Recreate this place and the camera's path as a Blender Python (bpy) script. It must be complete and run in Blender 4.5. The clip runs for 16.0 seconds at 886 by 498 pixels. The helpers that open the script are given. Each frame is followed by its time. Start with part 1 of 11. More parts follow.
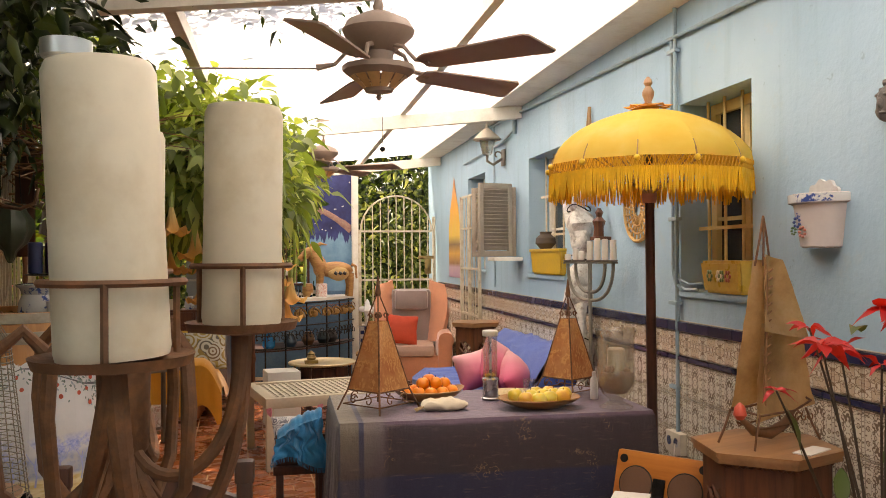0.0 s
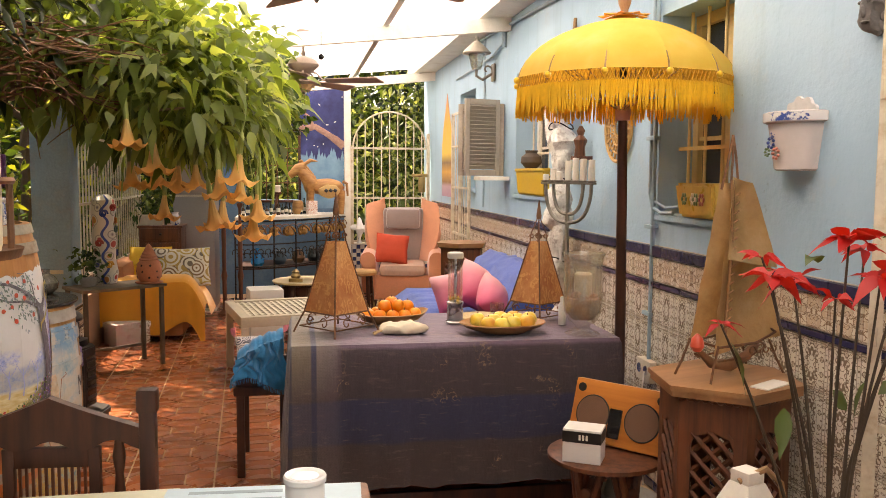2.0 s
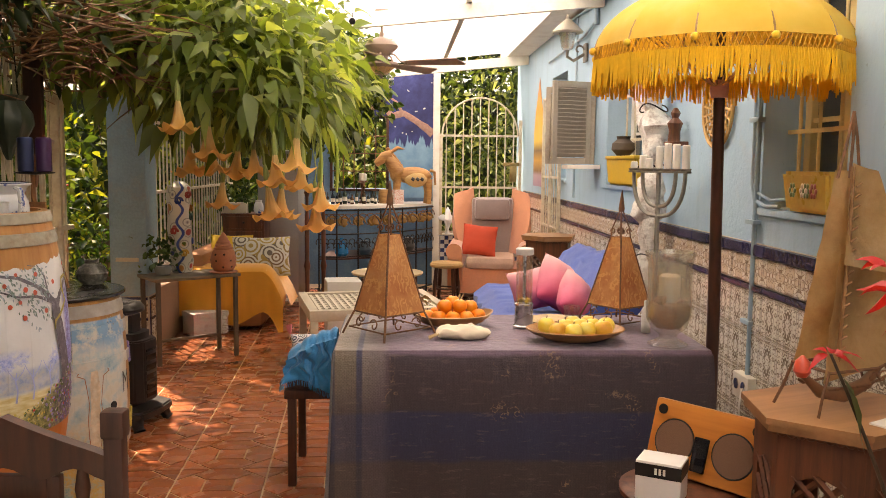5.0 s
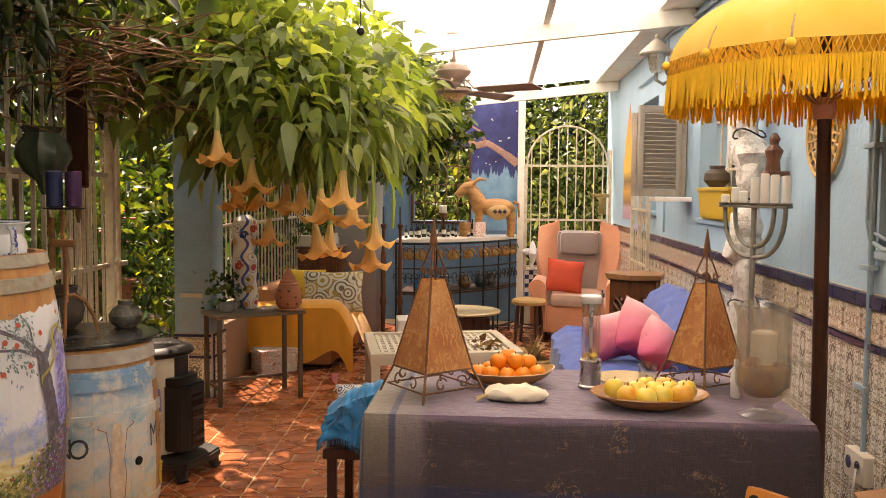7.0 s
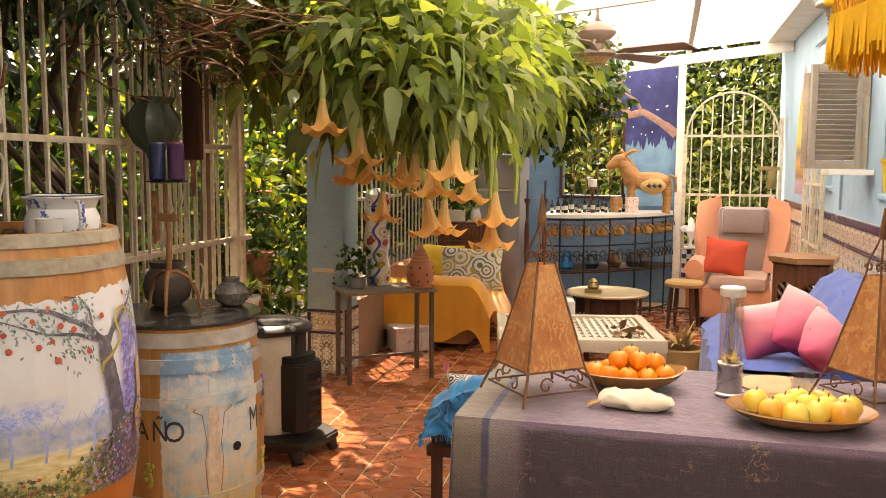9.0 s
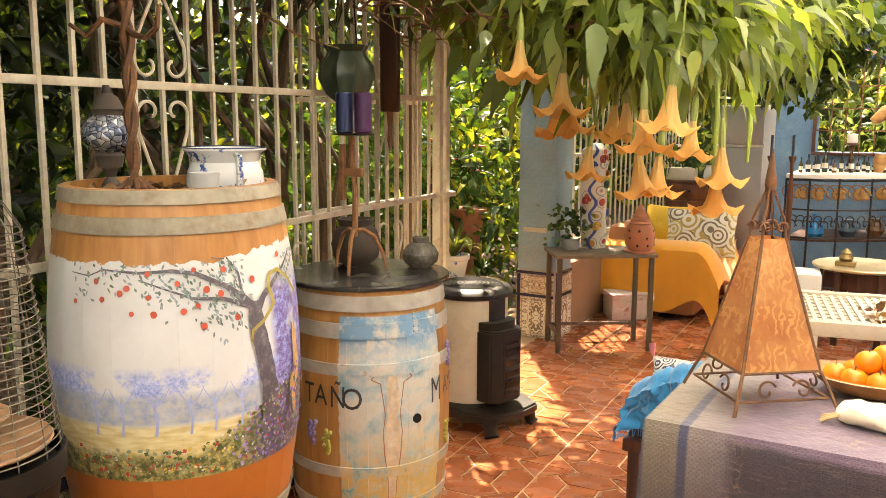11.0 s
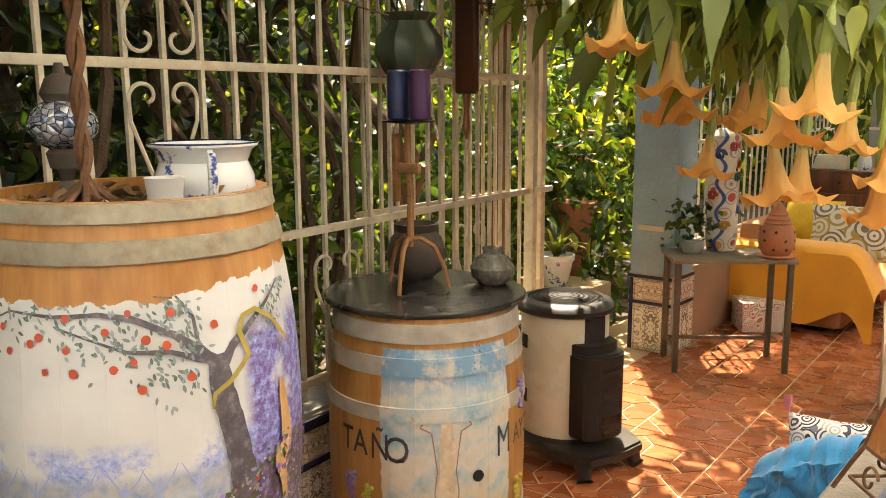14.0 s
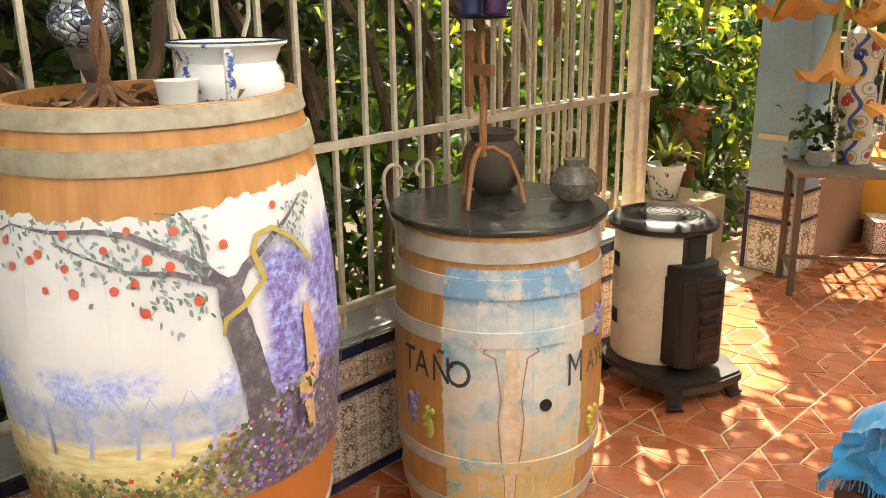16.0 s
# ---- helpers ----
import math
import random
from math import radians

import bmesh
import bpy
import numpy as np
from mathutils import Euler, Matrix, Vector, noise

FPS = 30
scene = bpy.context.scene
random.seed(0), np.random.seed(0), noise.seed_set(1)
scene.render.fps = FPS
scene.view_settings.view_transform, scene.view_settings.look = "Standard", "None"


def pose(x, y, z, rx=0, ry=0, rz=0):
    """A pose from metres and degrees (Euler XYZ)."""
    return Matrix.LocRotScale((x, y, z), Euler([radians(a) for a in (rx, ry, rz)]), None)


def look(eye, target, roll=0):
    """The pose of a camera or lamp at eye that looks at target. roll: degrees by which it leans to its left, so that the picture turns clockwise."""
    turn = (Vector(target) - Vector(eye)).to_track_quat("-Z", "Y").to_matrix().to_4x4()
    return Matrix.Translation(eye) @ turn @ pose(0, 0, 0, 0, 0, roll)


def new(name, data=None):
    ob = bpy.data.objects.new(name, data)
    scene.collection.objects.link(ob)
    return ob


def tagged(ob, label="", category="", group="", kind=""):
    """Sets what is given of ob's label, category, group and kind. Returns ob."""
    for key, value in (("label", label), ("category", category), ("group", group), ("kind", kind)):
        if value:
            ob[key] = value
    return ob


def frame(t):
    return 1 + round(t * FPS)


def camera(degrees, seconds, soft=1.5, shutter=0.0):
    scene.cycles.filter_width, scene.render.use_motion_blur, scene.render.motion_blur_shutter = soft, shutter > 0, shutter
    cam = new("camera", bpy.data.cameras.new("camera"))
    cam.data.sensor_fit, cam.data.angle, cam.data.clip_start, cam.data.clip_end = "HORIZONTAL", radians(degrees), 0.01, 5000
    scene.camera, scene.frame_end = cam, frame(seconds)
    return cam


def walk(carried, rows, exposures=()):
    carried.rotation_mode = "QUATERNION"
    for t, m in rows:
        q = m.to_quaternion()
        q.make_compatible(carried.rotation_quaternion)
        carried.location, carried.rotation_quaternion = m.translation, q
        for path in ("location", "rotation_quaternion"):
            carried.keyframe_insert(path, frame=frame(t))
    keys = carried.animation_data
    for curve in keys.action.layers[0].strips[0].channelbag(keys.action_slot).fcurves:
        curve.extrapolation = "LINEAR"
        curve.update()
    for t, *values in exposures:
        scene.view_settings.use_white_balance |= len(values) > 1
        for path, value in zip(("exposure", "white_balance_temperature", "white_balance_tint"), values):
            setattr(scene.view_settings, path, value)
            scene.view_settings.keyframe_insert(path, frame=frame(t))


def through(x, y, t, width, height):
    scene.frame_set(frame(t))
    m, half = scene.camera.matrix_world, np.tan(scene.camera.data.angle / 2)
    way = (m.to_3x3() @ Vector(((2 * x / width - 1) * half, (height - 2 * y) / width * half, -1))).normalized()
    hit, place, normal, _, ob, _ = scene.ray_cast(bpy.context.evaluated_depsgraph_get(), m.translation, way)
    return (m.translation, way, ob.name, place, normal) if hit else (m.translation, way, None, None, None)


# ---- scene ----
cam = camera(55.3, 16.0, soft=0.9)
EXPOSURE = 1.0
PATH = [
    (0, (0.185, 0.358, 1.443), (0.555, 2.323, 1.458), -0.4),
    (0.5, (0.284, 0.353, 1.445), (0.663, 2.316, 1.452), -0.3),
    (1, (0.39, 0.362, 1.442), (0.755, 2.328, 1.425), 0.7),
    (1.5, (0.436, 0.406, 1.44), (0.784, 2.374, 1.384), 0.6),
    (2, (0.423, 0.487, 1.442), (0.766, 2.45, 1.265), 0.4),
    (2.5, (0.413, 0.538, 1.444), (0.782, 2.493, 1.239), 0.4),
    (3, (0.49, 0.555, 1.441), (0.874, 2.507, 1.236), 0.2),
    (3.5, (0.615, 0.577, 1.442), (0.997, 2.53, 1.242), 0.2),
    (4, (0.651, 0.636, 1.425), (0.885, 2.612, 1.223), 0.3),
    (4.5, (0.622, 0.752, 1.424), (0.755, 2.737, 1.221), 0.4),
    (4.7, (0.622, 0.792, 1.425), (0.745, 2.777, 1.218), 0.5),
    (6.8, (0.806, 1.222, 1.447), (0.679, 3.213, 1.317), 0.6),
    (7, (0.808, 1.261, 1.446), (0.675, 3.252, 1.311), 0.5),
    (7.5, (0.841, 1.362, 1.444), (0.685, 3.349, 1.283), 0.1),
    (8, (0.936, 1.459, 1.444), (0.549, 3.415, 1.284), -0.1),
    (8.5, (0.991, 1.543, 1.442), (0.505, 3.474, 1.252), 0.4),
    (9, (0.939, 1.634, 1.441), (0.428, 3.557, 1.241), 0.4),
    (9.5, (0.863, 1.725, 1.43), (0.306, 3.632, 1.201), 0.2),
    (10, (0.895, 1.811, 1.424), (0.058, 3.607, 1.153), -0.9),
    (10.2, (0.922, 1.847, 1.423), (-0.003, 3.597, 1.138), -0.1),
    (12.3, (0.948, 2.323, 1.439), (-0.177, 3.943, 1.108), -0.6),
    (12.5, (0.954, 2.373, 1.44), (-0.253, 3.932, 1.109), -0.8),
    (13, (0.938, 2.462, 1.439), (-0.325, 3.977, 1.106), 0.0),
    (13.5, (0.845, 2.539, 1.44), (-0.427, 4.053, 1.138), 0.1),
    (14, (0.759, 2.602, 1.43), (-0.493, 4.122, 1.082), -0.3),
    (14.5, (0.772, 2.697, 1.425), (-0.473, 4.209, 1.019), -1.1),
    (15, (0.811, 2.81, 1.421), (-0.506, 4.252, 0.99), -1.1),
    (15.5, (0.78, 2.843, 1.414), (-0.597, 4.191, 0.878), -0.6),
    (16, (0.734, 2.838, 1.417), (-0.691, 4.12, 0.848), -0.8),
]
walk(cam, [(t, look(eye, target, roll)) for t, eye, target, roll in PATH],
     [(0.0, EXPOSURE + 0.06, 7700, 20), (2.5, EXPOSURE + 0.44, 7800, 22), (4.5, EXPOSURE + 0.40, 7900, 22), (8.0, EXPOSURE + 0.34, 8000, 22), (8.5, EXPOSURE + 0.68, 8000, 21), (9.0, EXPOSURE + 0.74, 8000, 20), (10.0, EXPOSURE + 1.25, 7900, 17), (12.5, EXPOSURE + 1.46, 7800, 12), (13.0, EXPOSURE + 1.33, 7800, 12), (13.5, EXPOSURE + 0.72, 8100, 11), (14.0, EXPOSURE + 1.08, 7800, 11), (14.5, EXPOSURE + 1.53, 7600, 10), (15.0, EXPOSURE + 1.62, 7500, 10), (16.0, EXPOSURE + 1.46, 7100, 11)])

# ---- daylight ----
world = bpy.data.worlds.new("daylight")
scene.world = world
world.use_nodes = True
sky = world.node_tree.nodes.new("ShaderNodeTexSky")
sky.sky_type = 'NISHITA'
sky.sun_disc = False
SUN_TO = Vector((-0.30, 0.42, 0.86)).normalized()
sky.sun_elevation = math.asin(SUN_TO.z)
sky.sun_rotation = math.atan2(SUN_TO.x, SUN_TO.y)
sky.air_density = 1.3
sky.dust_density = 3.0
background = world.node_tree.nodes["Background"]
background.inputs["Strength"].default_value = 0.15
world.node_tree.links.new(sky.outputs["Color"], background.inputs["Color"])

sun_data = bpy.data.lights.new("sun", 'SUN')
sun_data.energy = 5.0
sun_data.angle = radians(0.55)
sun_data.color = (1.0, 0.93, 0.80)
sun = new("sun", sun_data)
sun.matrix_world = look((0, 6, 12), Vector((0, 6, 12)) - SUN_TO)


# ---- materials ----
def shader(name):
    m = bpy.data.materials.new(name)
    m.use_nodes = True
    nt = m.node_tree
    return m, nt, nt.nodes["Principled BSDF"]


def node(nt, kind, **sockets):
    n = nt.nodes.new(kind)
    for key, value in sockets.items():
        sock = n.inputs[key.replace("_", " ")]
        if hasattr(value, "is_output"):
            nt.links.new(value, sock)
        else:
            sock.default_value = value
    return n


def rgba(c, k=1.0):
    return (c[0] * k, c[1] * k, c[2] * k, 1.0)


def mix_colour(nt, fac, a, b, blend='MIX'):
    n = nt.nodes.new("ShaderNodeMix")
    n.data_type = 'RGBA'
    n.blend_type = blend
    for sock, value in ((n.inputs[0], fac), (n.inputs[6], a), (n.inputs[7], b)):
        if hasattr(value, "is_output"):
            nt.links.new(value, sock)
        else:
            sock.default_value = value
    return n.outputs[2]


def calc(nt, op, a, b=0.0, c=0.0, clamp=False):
    n = nt.nodes.new("ShaderNodeMath")
    n.operation = op
    n.use_clamp = clamp
    for sock, value in zip(n.inputs, (a, b, c)):
        if hasattr(value, "is_output"):
            nt.links.new(value, sock)
        else:
            sock.default_value = value
    return n.outputs[0]


def ramp(nt, fac, *stops):
    n = nt.nodes.new("ShaderNodeValToRGB")
    el = n.color_ramp.elements
    while len(el) < len(stops):
        el.new(0.5)
    for e, (at, c) in zip(el, stops):
        e.position = at
        e.color = c if len(c) == 4 else rgba(c)
    nt.links.new(fac, n.inputs[0])
    return n.outputs[0]


def where(nt, space="Object"):
    return nt.nodes.new("ShaderNodeTexCoord").outputs[space]


def noise_of(nt, vec, scale, detail=4.0, rough=0.55):
    return node(nt, "ShaderNodeTexNoise", Vector=vec, Scale=scale, Detail=detail, Roughness=rough).outputs["Fac"]


def bumped(nt, bsdf, height, strength, distance):
    b = node(nt, "ShaderNodeBump", Height=height, Strength=strength, Distance=distance)
    nt.links.new(b.outputs[0], bsdf.inputs["Normal"])


def plain(name, c, rough=0.6, metal=0.0, big=3.0, fine=60.0, vary=0.22, bump=0.25, depth=0.002, stain=None, amount=0.5, piece=0.0, sheen=0.0):
    """A weathered surface: two scales of tone, an optional stain colour, fine relief."""
    m, nt, bsdf = shader(name)
    v = where(nt)
    n1, n2 = noise_of(nt, v, big, 5.0), noise_of(nt, v, fine, 3.0)
    tone = calc(nt, 'ADD', calc(nt, 'MULTIPLY', calc(nt, 'SUBTRACT', n1, 0.5), vary * 2.2), calc(nt, 'MULTIPLY', calc(nt, 'SUBTRACT', n2, 0.5), vary * 1.2))
    tone = calc(nt, 'ADD', tone, 1.0)
    if piece:
        r = nt.nodes.new("ShaderNodeObjectInfo").outputs["Random"]
        tone = calc(nt, 'ADD', tone, calc(nt, 'MULTIPLY', calc(nt, 'SUBTRACT', r, 0.5), piece))
    base = rgba(c)
    if stain is not None:
        patch = ramp(nt, noise_of(nt, v, big * 1.7, 6.0, 0.65), (0.48, (0, 0, 0)), (0.66, (1, 1, 1)))
        base = mix_colour(nt, calc(nt, 'MULTIPLY', patch, amount), rgba(c), rgba(stain))
    comb = node(nt, "ShaderNodeCombineColor", Red=tone, Green=tone, Blue=tone).outputs[0]
    nt.links.new(mix_colour(nt, 1.0, base, comb, 'MULTIPLY'), bsdf.inputs["Base Color"])
    bsdf.inputs["Metallic"].default_value = metal
    nt.links.new(calc(nt, 'ADD', calc(nt, 'MULTIPLY', calc(nt, 'SUBTRACT', n1, 0.5), 0.25), rough, clamp=True), bsdf.inputs["Roughness"])
    if sheen:
        bsdf.inputs["Sheen Weight"].default_value = sheen
    if bump:
        bumped(nt, bsdf, n2, bump, depth)
    return m


def woody(name, light, dark, scale=14.0, rough=0.45, axis=2, piece=0.0):
    m, nt, bsdf = shader(name)
    mp = node(nt, "ShaderNodeMapping", Vector=where(nt))
    s = [scale] * 3
    s[axis] = scale * 0.09
    mp.inputs["Scale"].default_value = s
    n1 = noise_of(nt, mp.outputs[0], 1.6, 6.0, 0.65)
    n2 = noise_of(nt, where(nt), 5.0, 3.0)
    c = ramp(nt, n1, (0.32, dark), (0.62, light))
    tone = calc(nt, 'ADD', calc(nt, 'MULTIPLY', n2, 0.5), 0.75)
    if piece:
        r = nt.nodes.new("ShaderNodeObjectInfo").outputs["Random"]
        tone = calc(nt, 'ADD', tone, calc(nt, 'MULTIPLY', calc(nt, 'SUBTRACT', r, 0.5), piece))
    comb = node(nt, "ShaderNodeCombineColor", Red=tone, Green=tone, Blue=tone).outputs[0]
    nt.links.new(mix_colour(nt, 1.0, c, comb, 'MULTIPLY'), bsdf.inputs["Base Color"])
    bsdf.inputs["Roughness"].default_value = rough
    bumped(nt, bsdf, n1, 0.3, 0.002)
    return m


def leafy(name, c, c2, through=0.45, rough=0.45):
    """Leaf: each leaf its own tone, light passes through it."""
    m, nt, bsdf = shader(name)
    isl = nt.nodes.new("ShaderNodeNewGeometry").outputs["Random Per Island"]
    col = ramp(nt, isl, (0.05, rgba(c, 0.45)), (0.60, c), (0.97, c2))
    nt.links.new(col, bsdf.inputs["Base Color"])
    bsdf.inputs["Roughness"].default_value = rough
    tr = node(nt, "ShaderNodeBsdfTranslucent", Color=mix_colour(nt, 1.0, col, (1.55, 1.45, 0.55, 1), 'MULTIPLY'))
    mx = nt.nodes.new("ShaderNodeMixShader")
    mx.inputs[0].default_value = through
    nt.links.new(bsdf.outputs[0], mx.inputs[1])
    nt.links.new(tr.outputs[0], mx.inputs[2])
    nt.links.new(mx.outputs[0], nt.nodes["Material Output"].inputs["Surface"])
    return m


def glassy(name, tint=(0.95, 0.97, 0.96), rough=0.03, clear=0.85, haze=0.0):
    """Thin glass: see-through with a glossy coat, and a film of haze where it is dirty."""
    m, nt, bsdf = shader(name)
    gl = node(nt, "ShaderNodeBsdfGlossy", Color=rgba((0.9, 0.9, 0.9)), Roughness=rough)
    clr = node(nt, "ShaderNodeBsdfTransparent", Color=rgba(tint))
    mx = nt.nodes.new("ShaderNodeMixShader")
    mx.inputs[0].default_value = clear
    nt.links.new(gl.outputs[0], mx.inputs[1])
    nt.links.new(clr.outputs[0], mx.inputs[2])
    mx2 = nt.nodes.new("ShaderNodeMixShader")
    mx2.inputs[0].default_value = haze
    bsdf.inputs["Base Color"].default_value = rgba((0.6, 0.57, 0.5))
    nt.links.new(mx.outputs[0], mx2.inputs[1])
    nt.links.new(bsdf.outputs[0], mx2.inputs[2])
    nt.links.new(mx2.outputs[0], nt.nodes["Material Output"].inputs["Surface"])
    return m


def roof_sheet():
    """Milky corrugated sheet: light passes through, diffused."""
    m, nt, bsdf = shader("milky_roof_sheet")
    v = where(nt)
    dirt = ramp(nt, noise_of(nt, node(nt, "ShaderNodeMapping", Vector=v, Scale=(0.8, 4.5, 1)).outputs[0], 1.0, 6.0, 0.7), (0.30, (0.72, 0.70, 0.64)), (0.52, (0.95, 0.95, 0.94)))
    litter = ramp(nt, noise_of(nt, node(nt, "ShaderNodeMapping", Vector=v, Scale=(1.0, 2.4, 1)).outputs[0], 2.6, 5.0, 0.6), (0.63, (1, 1, 1)), (0.72, (0.45, 0.42, 0.36)))
    col = mix_colour(nt, 0.8, dirt, litter, 'MULTIPLY')
    tr = node(nt, "ShaderNodeBsdfTranslucent", Color=col)
    nt.links.new(col, bsdf.inputs["Base Color"])
    bsdf.inputs["Roughness"].default_value = 0.3
    mx = nt.nodes.new("ShaderNodeMixShader")
    mx.inputs[0].default_value = 0.93
    nt.links.new(bsdf.outputs[0], mx.inputs[1])
    nt.links.new(tr.outputs[0], mx.inputs[2])
    nt.links.new(mx.outputs[0], nt.nodes["Material Output"].inputs["Surface"])
    return m


def blue_plaster():
    m, nt, bsdf = shader("blue_plaster")
    v = where(nt)
    big, mid, fine = noise_of(nt, v, 0.9, 5.0), noise_of(nt, v, 5.0, 6.0, 0.7), noise_of(nt, v, 45.0, 4.0)
    c = ramp(nt, big, (0.30, (0.30, 0.46, 0.57)), (0.55, (0.37, 0.54, 0.66)), (0.75, (0.45, 0.60, 0.70)))
    worn = ramp(nt, mid, (0.58, (0, 0, 0)), (0.74, (1, 1, 1)))
    c = mix_colour(nt, calc(nt, 'MULTIPLY', worn, 0.45), c, (0.44, 0.50, 0.52, 1))
    streak = noise_of(nt, node(nt, "ShaderNodeMapping", Vector=v, Scale=(6, 6, 0.5)).outputs[0], 1.5, 4.0)
    c = mix_colour(nt, calc(nt, 'MULTIPLY', ramp(nt, streak, (0.55, (0, 0, 0)), (0.8, (1, 1, 1))), 0.35), c, (0.20, 0.30, 0.36, 1))
    chips = ramp(nt, noise_of(nt, v, 17.0, 5.0, 0.7), (0.66, (0, 0, 0)), (0.70, (1, 1, 1)))
    c = mix_colour(nt, calc(nt, 'MULTIPLY', chips, 0.5), c, (0.24, 0.32, 0.37, 1))
    nt.links.new(c, bsdf.inputs["Base Color"])
    bsdf.inputs["Roughness"].default_value = 0.8
    h = calc(nt, 'ADD', calc(nt, 'MULTIPLY', mid, 1.0), calc(nt, 'MULTIPLY', fine, 0.35))
    bumped(nt, bsdf, h, 0.6, 0.011)
    return m


def arabesque(name, ground, ink, ink2, kind):
    """Glazed wall tile with a printed fourfold ornament, drawn on each tile's own face."""
    m, nt, bsdf = shader(name)
    uv = where(nt, "UV")
    sep = node(nt, "ShaderNodeSeparateXYZ", Vector=uv)
    u = calc(nt, 'ABSOLUTE', calc(nt, 'SUBTRACT', sep.outputs[0], 0.5))
    w = calc(nt, 'ABSOLUTE', calc(nt, 'SUBTRACT', sep.outputs[1], 0.5))
    fold = node(nt, "ShaderNodeCombineXYZ", X=calc(nt, 'MULTIPLY', u, 1.0), Y=calc(nt, 'MULTIPLY', w, 1.0 if kind == "field" else 0.8), Z=0.37 if kind == "field" else 1.9).outputs[0]
    vine = noise_of(nt, fold, 5.2 if kind == "field" else 6.0, 1.6, 0.5)
    line = ramp(nt, calc(nt, 'ABSOLUTE', calc(nt, 'SUBTRACT', vine, 0.52)), (0.022, (1, 1, 1)), (0.040, (0, 0, 0)))
    curl = noise_of(nt, node(nt, "ShaderNodeMapping", Vector=fold, Location=(3.1, 1.7, 0)).outputs[0], 8.0, 1.0, 0.5)
    line = calc(nt, 'MAXIMUM', line, ramp(nt, calc(nt, 'ABSOLUTE', calc(nt, 'SUBTRACT', curl, 0.56)), (0.012, (1, 1, 1)), (0.026, (0, 0, 0))))
    rim = calc(nt, 'ABSOLUTE', calc(nt, 'SUBTRACT', calc(nt, 'MAXIMUM', u, w), 0.455))
    line = calc(nt, 'MAXIMUM', line, calc(nt, 'MULTIPLY', ramp(nt, rim, (0.008, (1, 1, 1)), (0.016, (0, 0, 0))), 0.7))
    fill = ramp(nt, vine, (0.55, (0, 0, 0)), (0.60, (1, 1, 1)))
    c = mix_colour(nt, calc(nt, 'MULTIPLY', fill, 0.55), rgba(ground), rgba(ink2))
    c = mix_colour(nt, calc(nt, 'MULTIPLY', line, 0.92), c, rgba(ink))
    v = where(nt)
    c = mix_colour(nt, calc(nt, 'MULTIPLY', noise_of(nt, v, 9.0, 5.0), 0.18), c, (0.46, 0.36, 0.22, 1))
    nt.links.new(c, bsdf.inputs["Base Color"])
    bsdf.inputs["Roughness"].default_value = 0.22
    bumped(nt, bsdf, calc(nt, 'ADD', line, noise_of(nt, v, 30.0)), 0.12, 0.002)
    return m


M_BLUE = blue_plaster()
M_ROOF = roof_sheet()
M_WHITE = plain("cream_painted_wood", (0.80, 0.76, 0.66), 0.5, vary=0.12, stain=(0.50, 0.42, 0.30), amount=0.35)
M_IRONWHITE = plain("cream_painted_iron", (0.62, 0.55, 0.41), 0.45, big=9, vary=0.2, stain=(0.38, 0.24, 0.12), amount=0.55)
M_RUST = plain("rusty_iron", (0.17, 0.085, 0.045), 0.7, 0.35, big=18, fine=120, vary=0.45, bump=0.5, stain=(0.30, 0.13, 0.05), amount=0.7)
M_BLACKIRON = plain("black_iron", (0.030, 0.026, 0.022), 0.5, 0.6, vary=0.3)
M_TERRA = plain("terracotta_tile", (0.36, 0.105, 0.038), 0.27, big=7, fine=80, vary=0.34, bump=0.2, stain=(0.20, 0.06, 0.028), amount=0.65, piece=0.40)
M_GROUT = plain("pale_grout", (0.58, 0.40, 0.23), 0.85, vary=0.25)
M_TILE_F = arabesque("ornament_tile", (0.80, 0.75, 0.63), (0.16, 0.11, 0.075), (0.52, 0.42, 0.28), "field")
M_TILE_B = arabesque("ornament_border_tile", (0.78, 0.71, 0.58), (0.22, 0.13, 0.08), (0.55, 0.38, 0.22), "border")
M_NAVY = plain("navy_glazed_trim", (0.035, 0.035, 0.085), 0.25, vary=0.3, piece=0.3)
M_MORTAR = plain("wall_mortar", (0.48, 0.42, 0.33), 0.9)
M_STONE = plain("grey_stone", (0.30, 0.29, 0.27), 0.8, vary=0.3, bump=0.5, depth=0.006)
M_SOIL = plain("garden_soil", (0.10, 0.065, 0.04), 0.95, vary=0.5, bump=0.7, depth=0.02)
M_DARKWOOD = woody("dark_wood", (0.085, 0.027, 0.012), (0.028, 0.009, 0.005), 16, 0.5)
M_WALNUT = woody("carved_walnut", (0.24, 0.10, 0.042), (0.10, 0.038, 0.016), 14, 0.42)
M_BLUEDARK = plain("blue_painted_wall", (0.10, 0.20, 0.31), 0.75, vary=0.3, bump=0.4, depth=0.006, stain=(0.20, 0.30, 0.36), amount=0.5)
M_PIPE = plain("painted_grey_conduit", (0.27, 0.40, 0.48), 0.5, vary=0.2, stain=(0.35, 0.34, 0.32), amount=0.5)


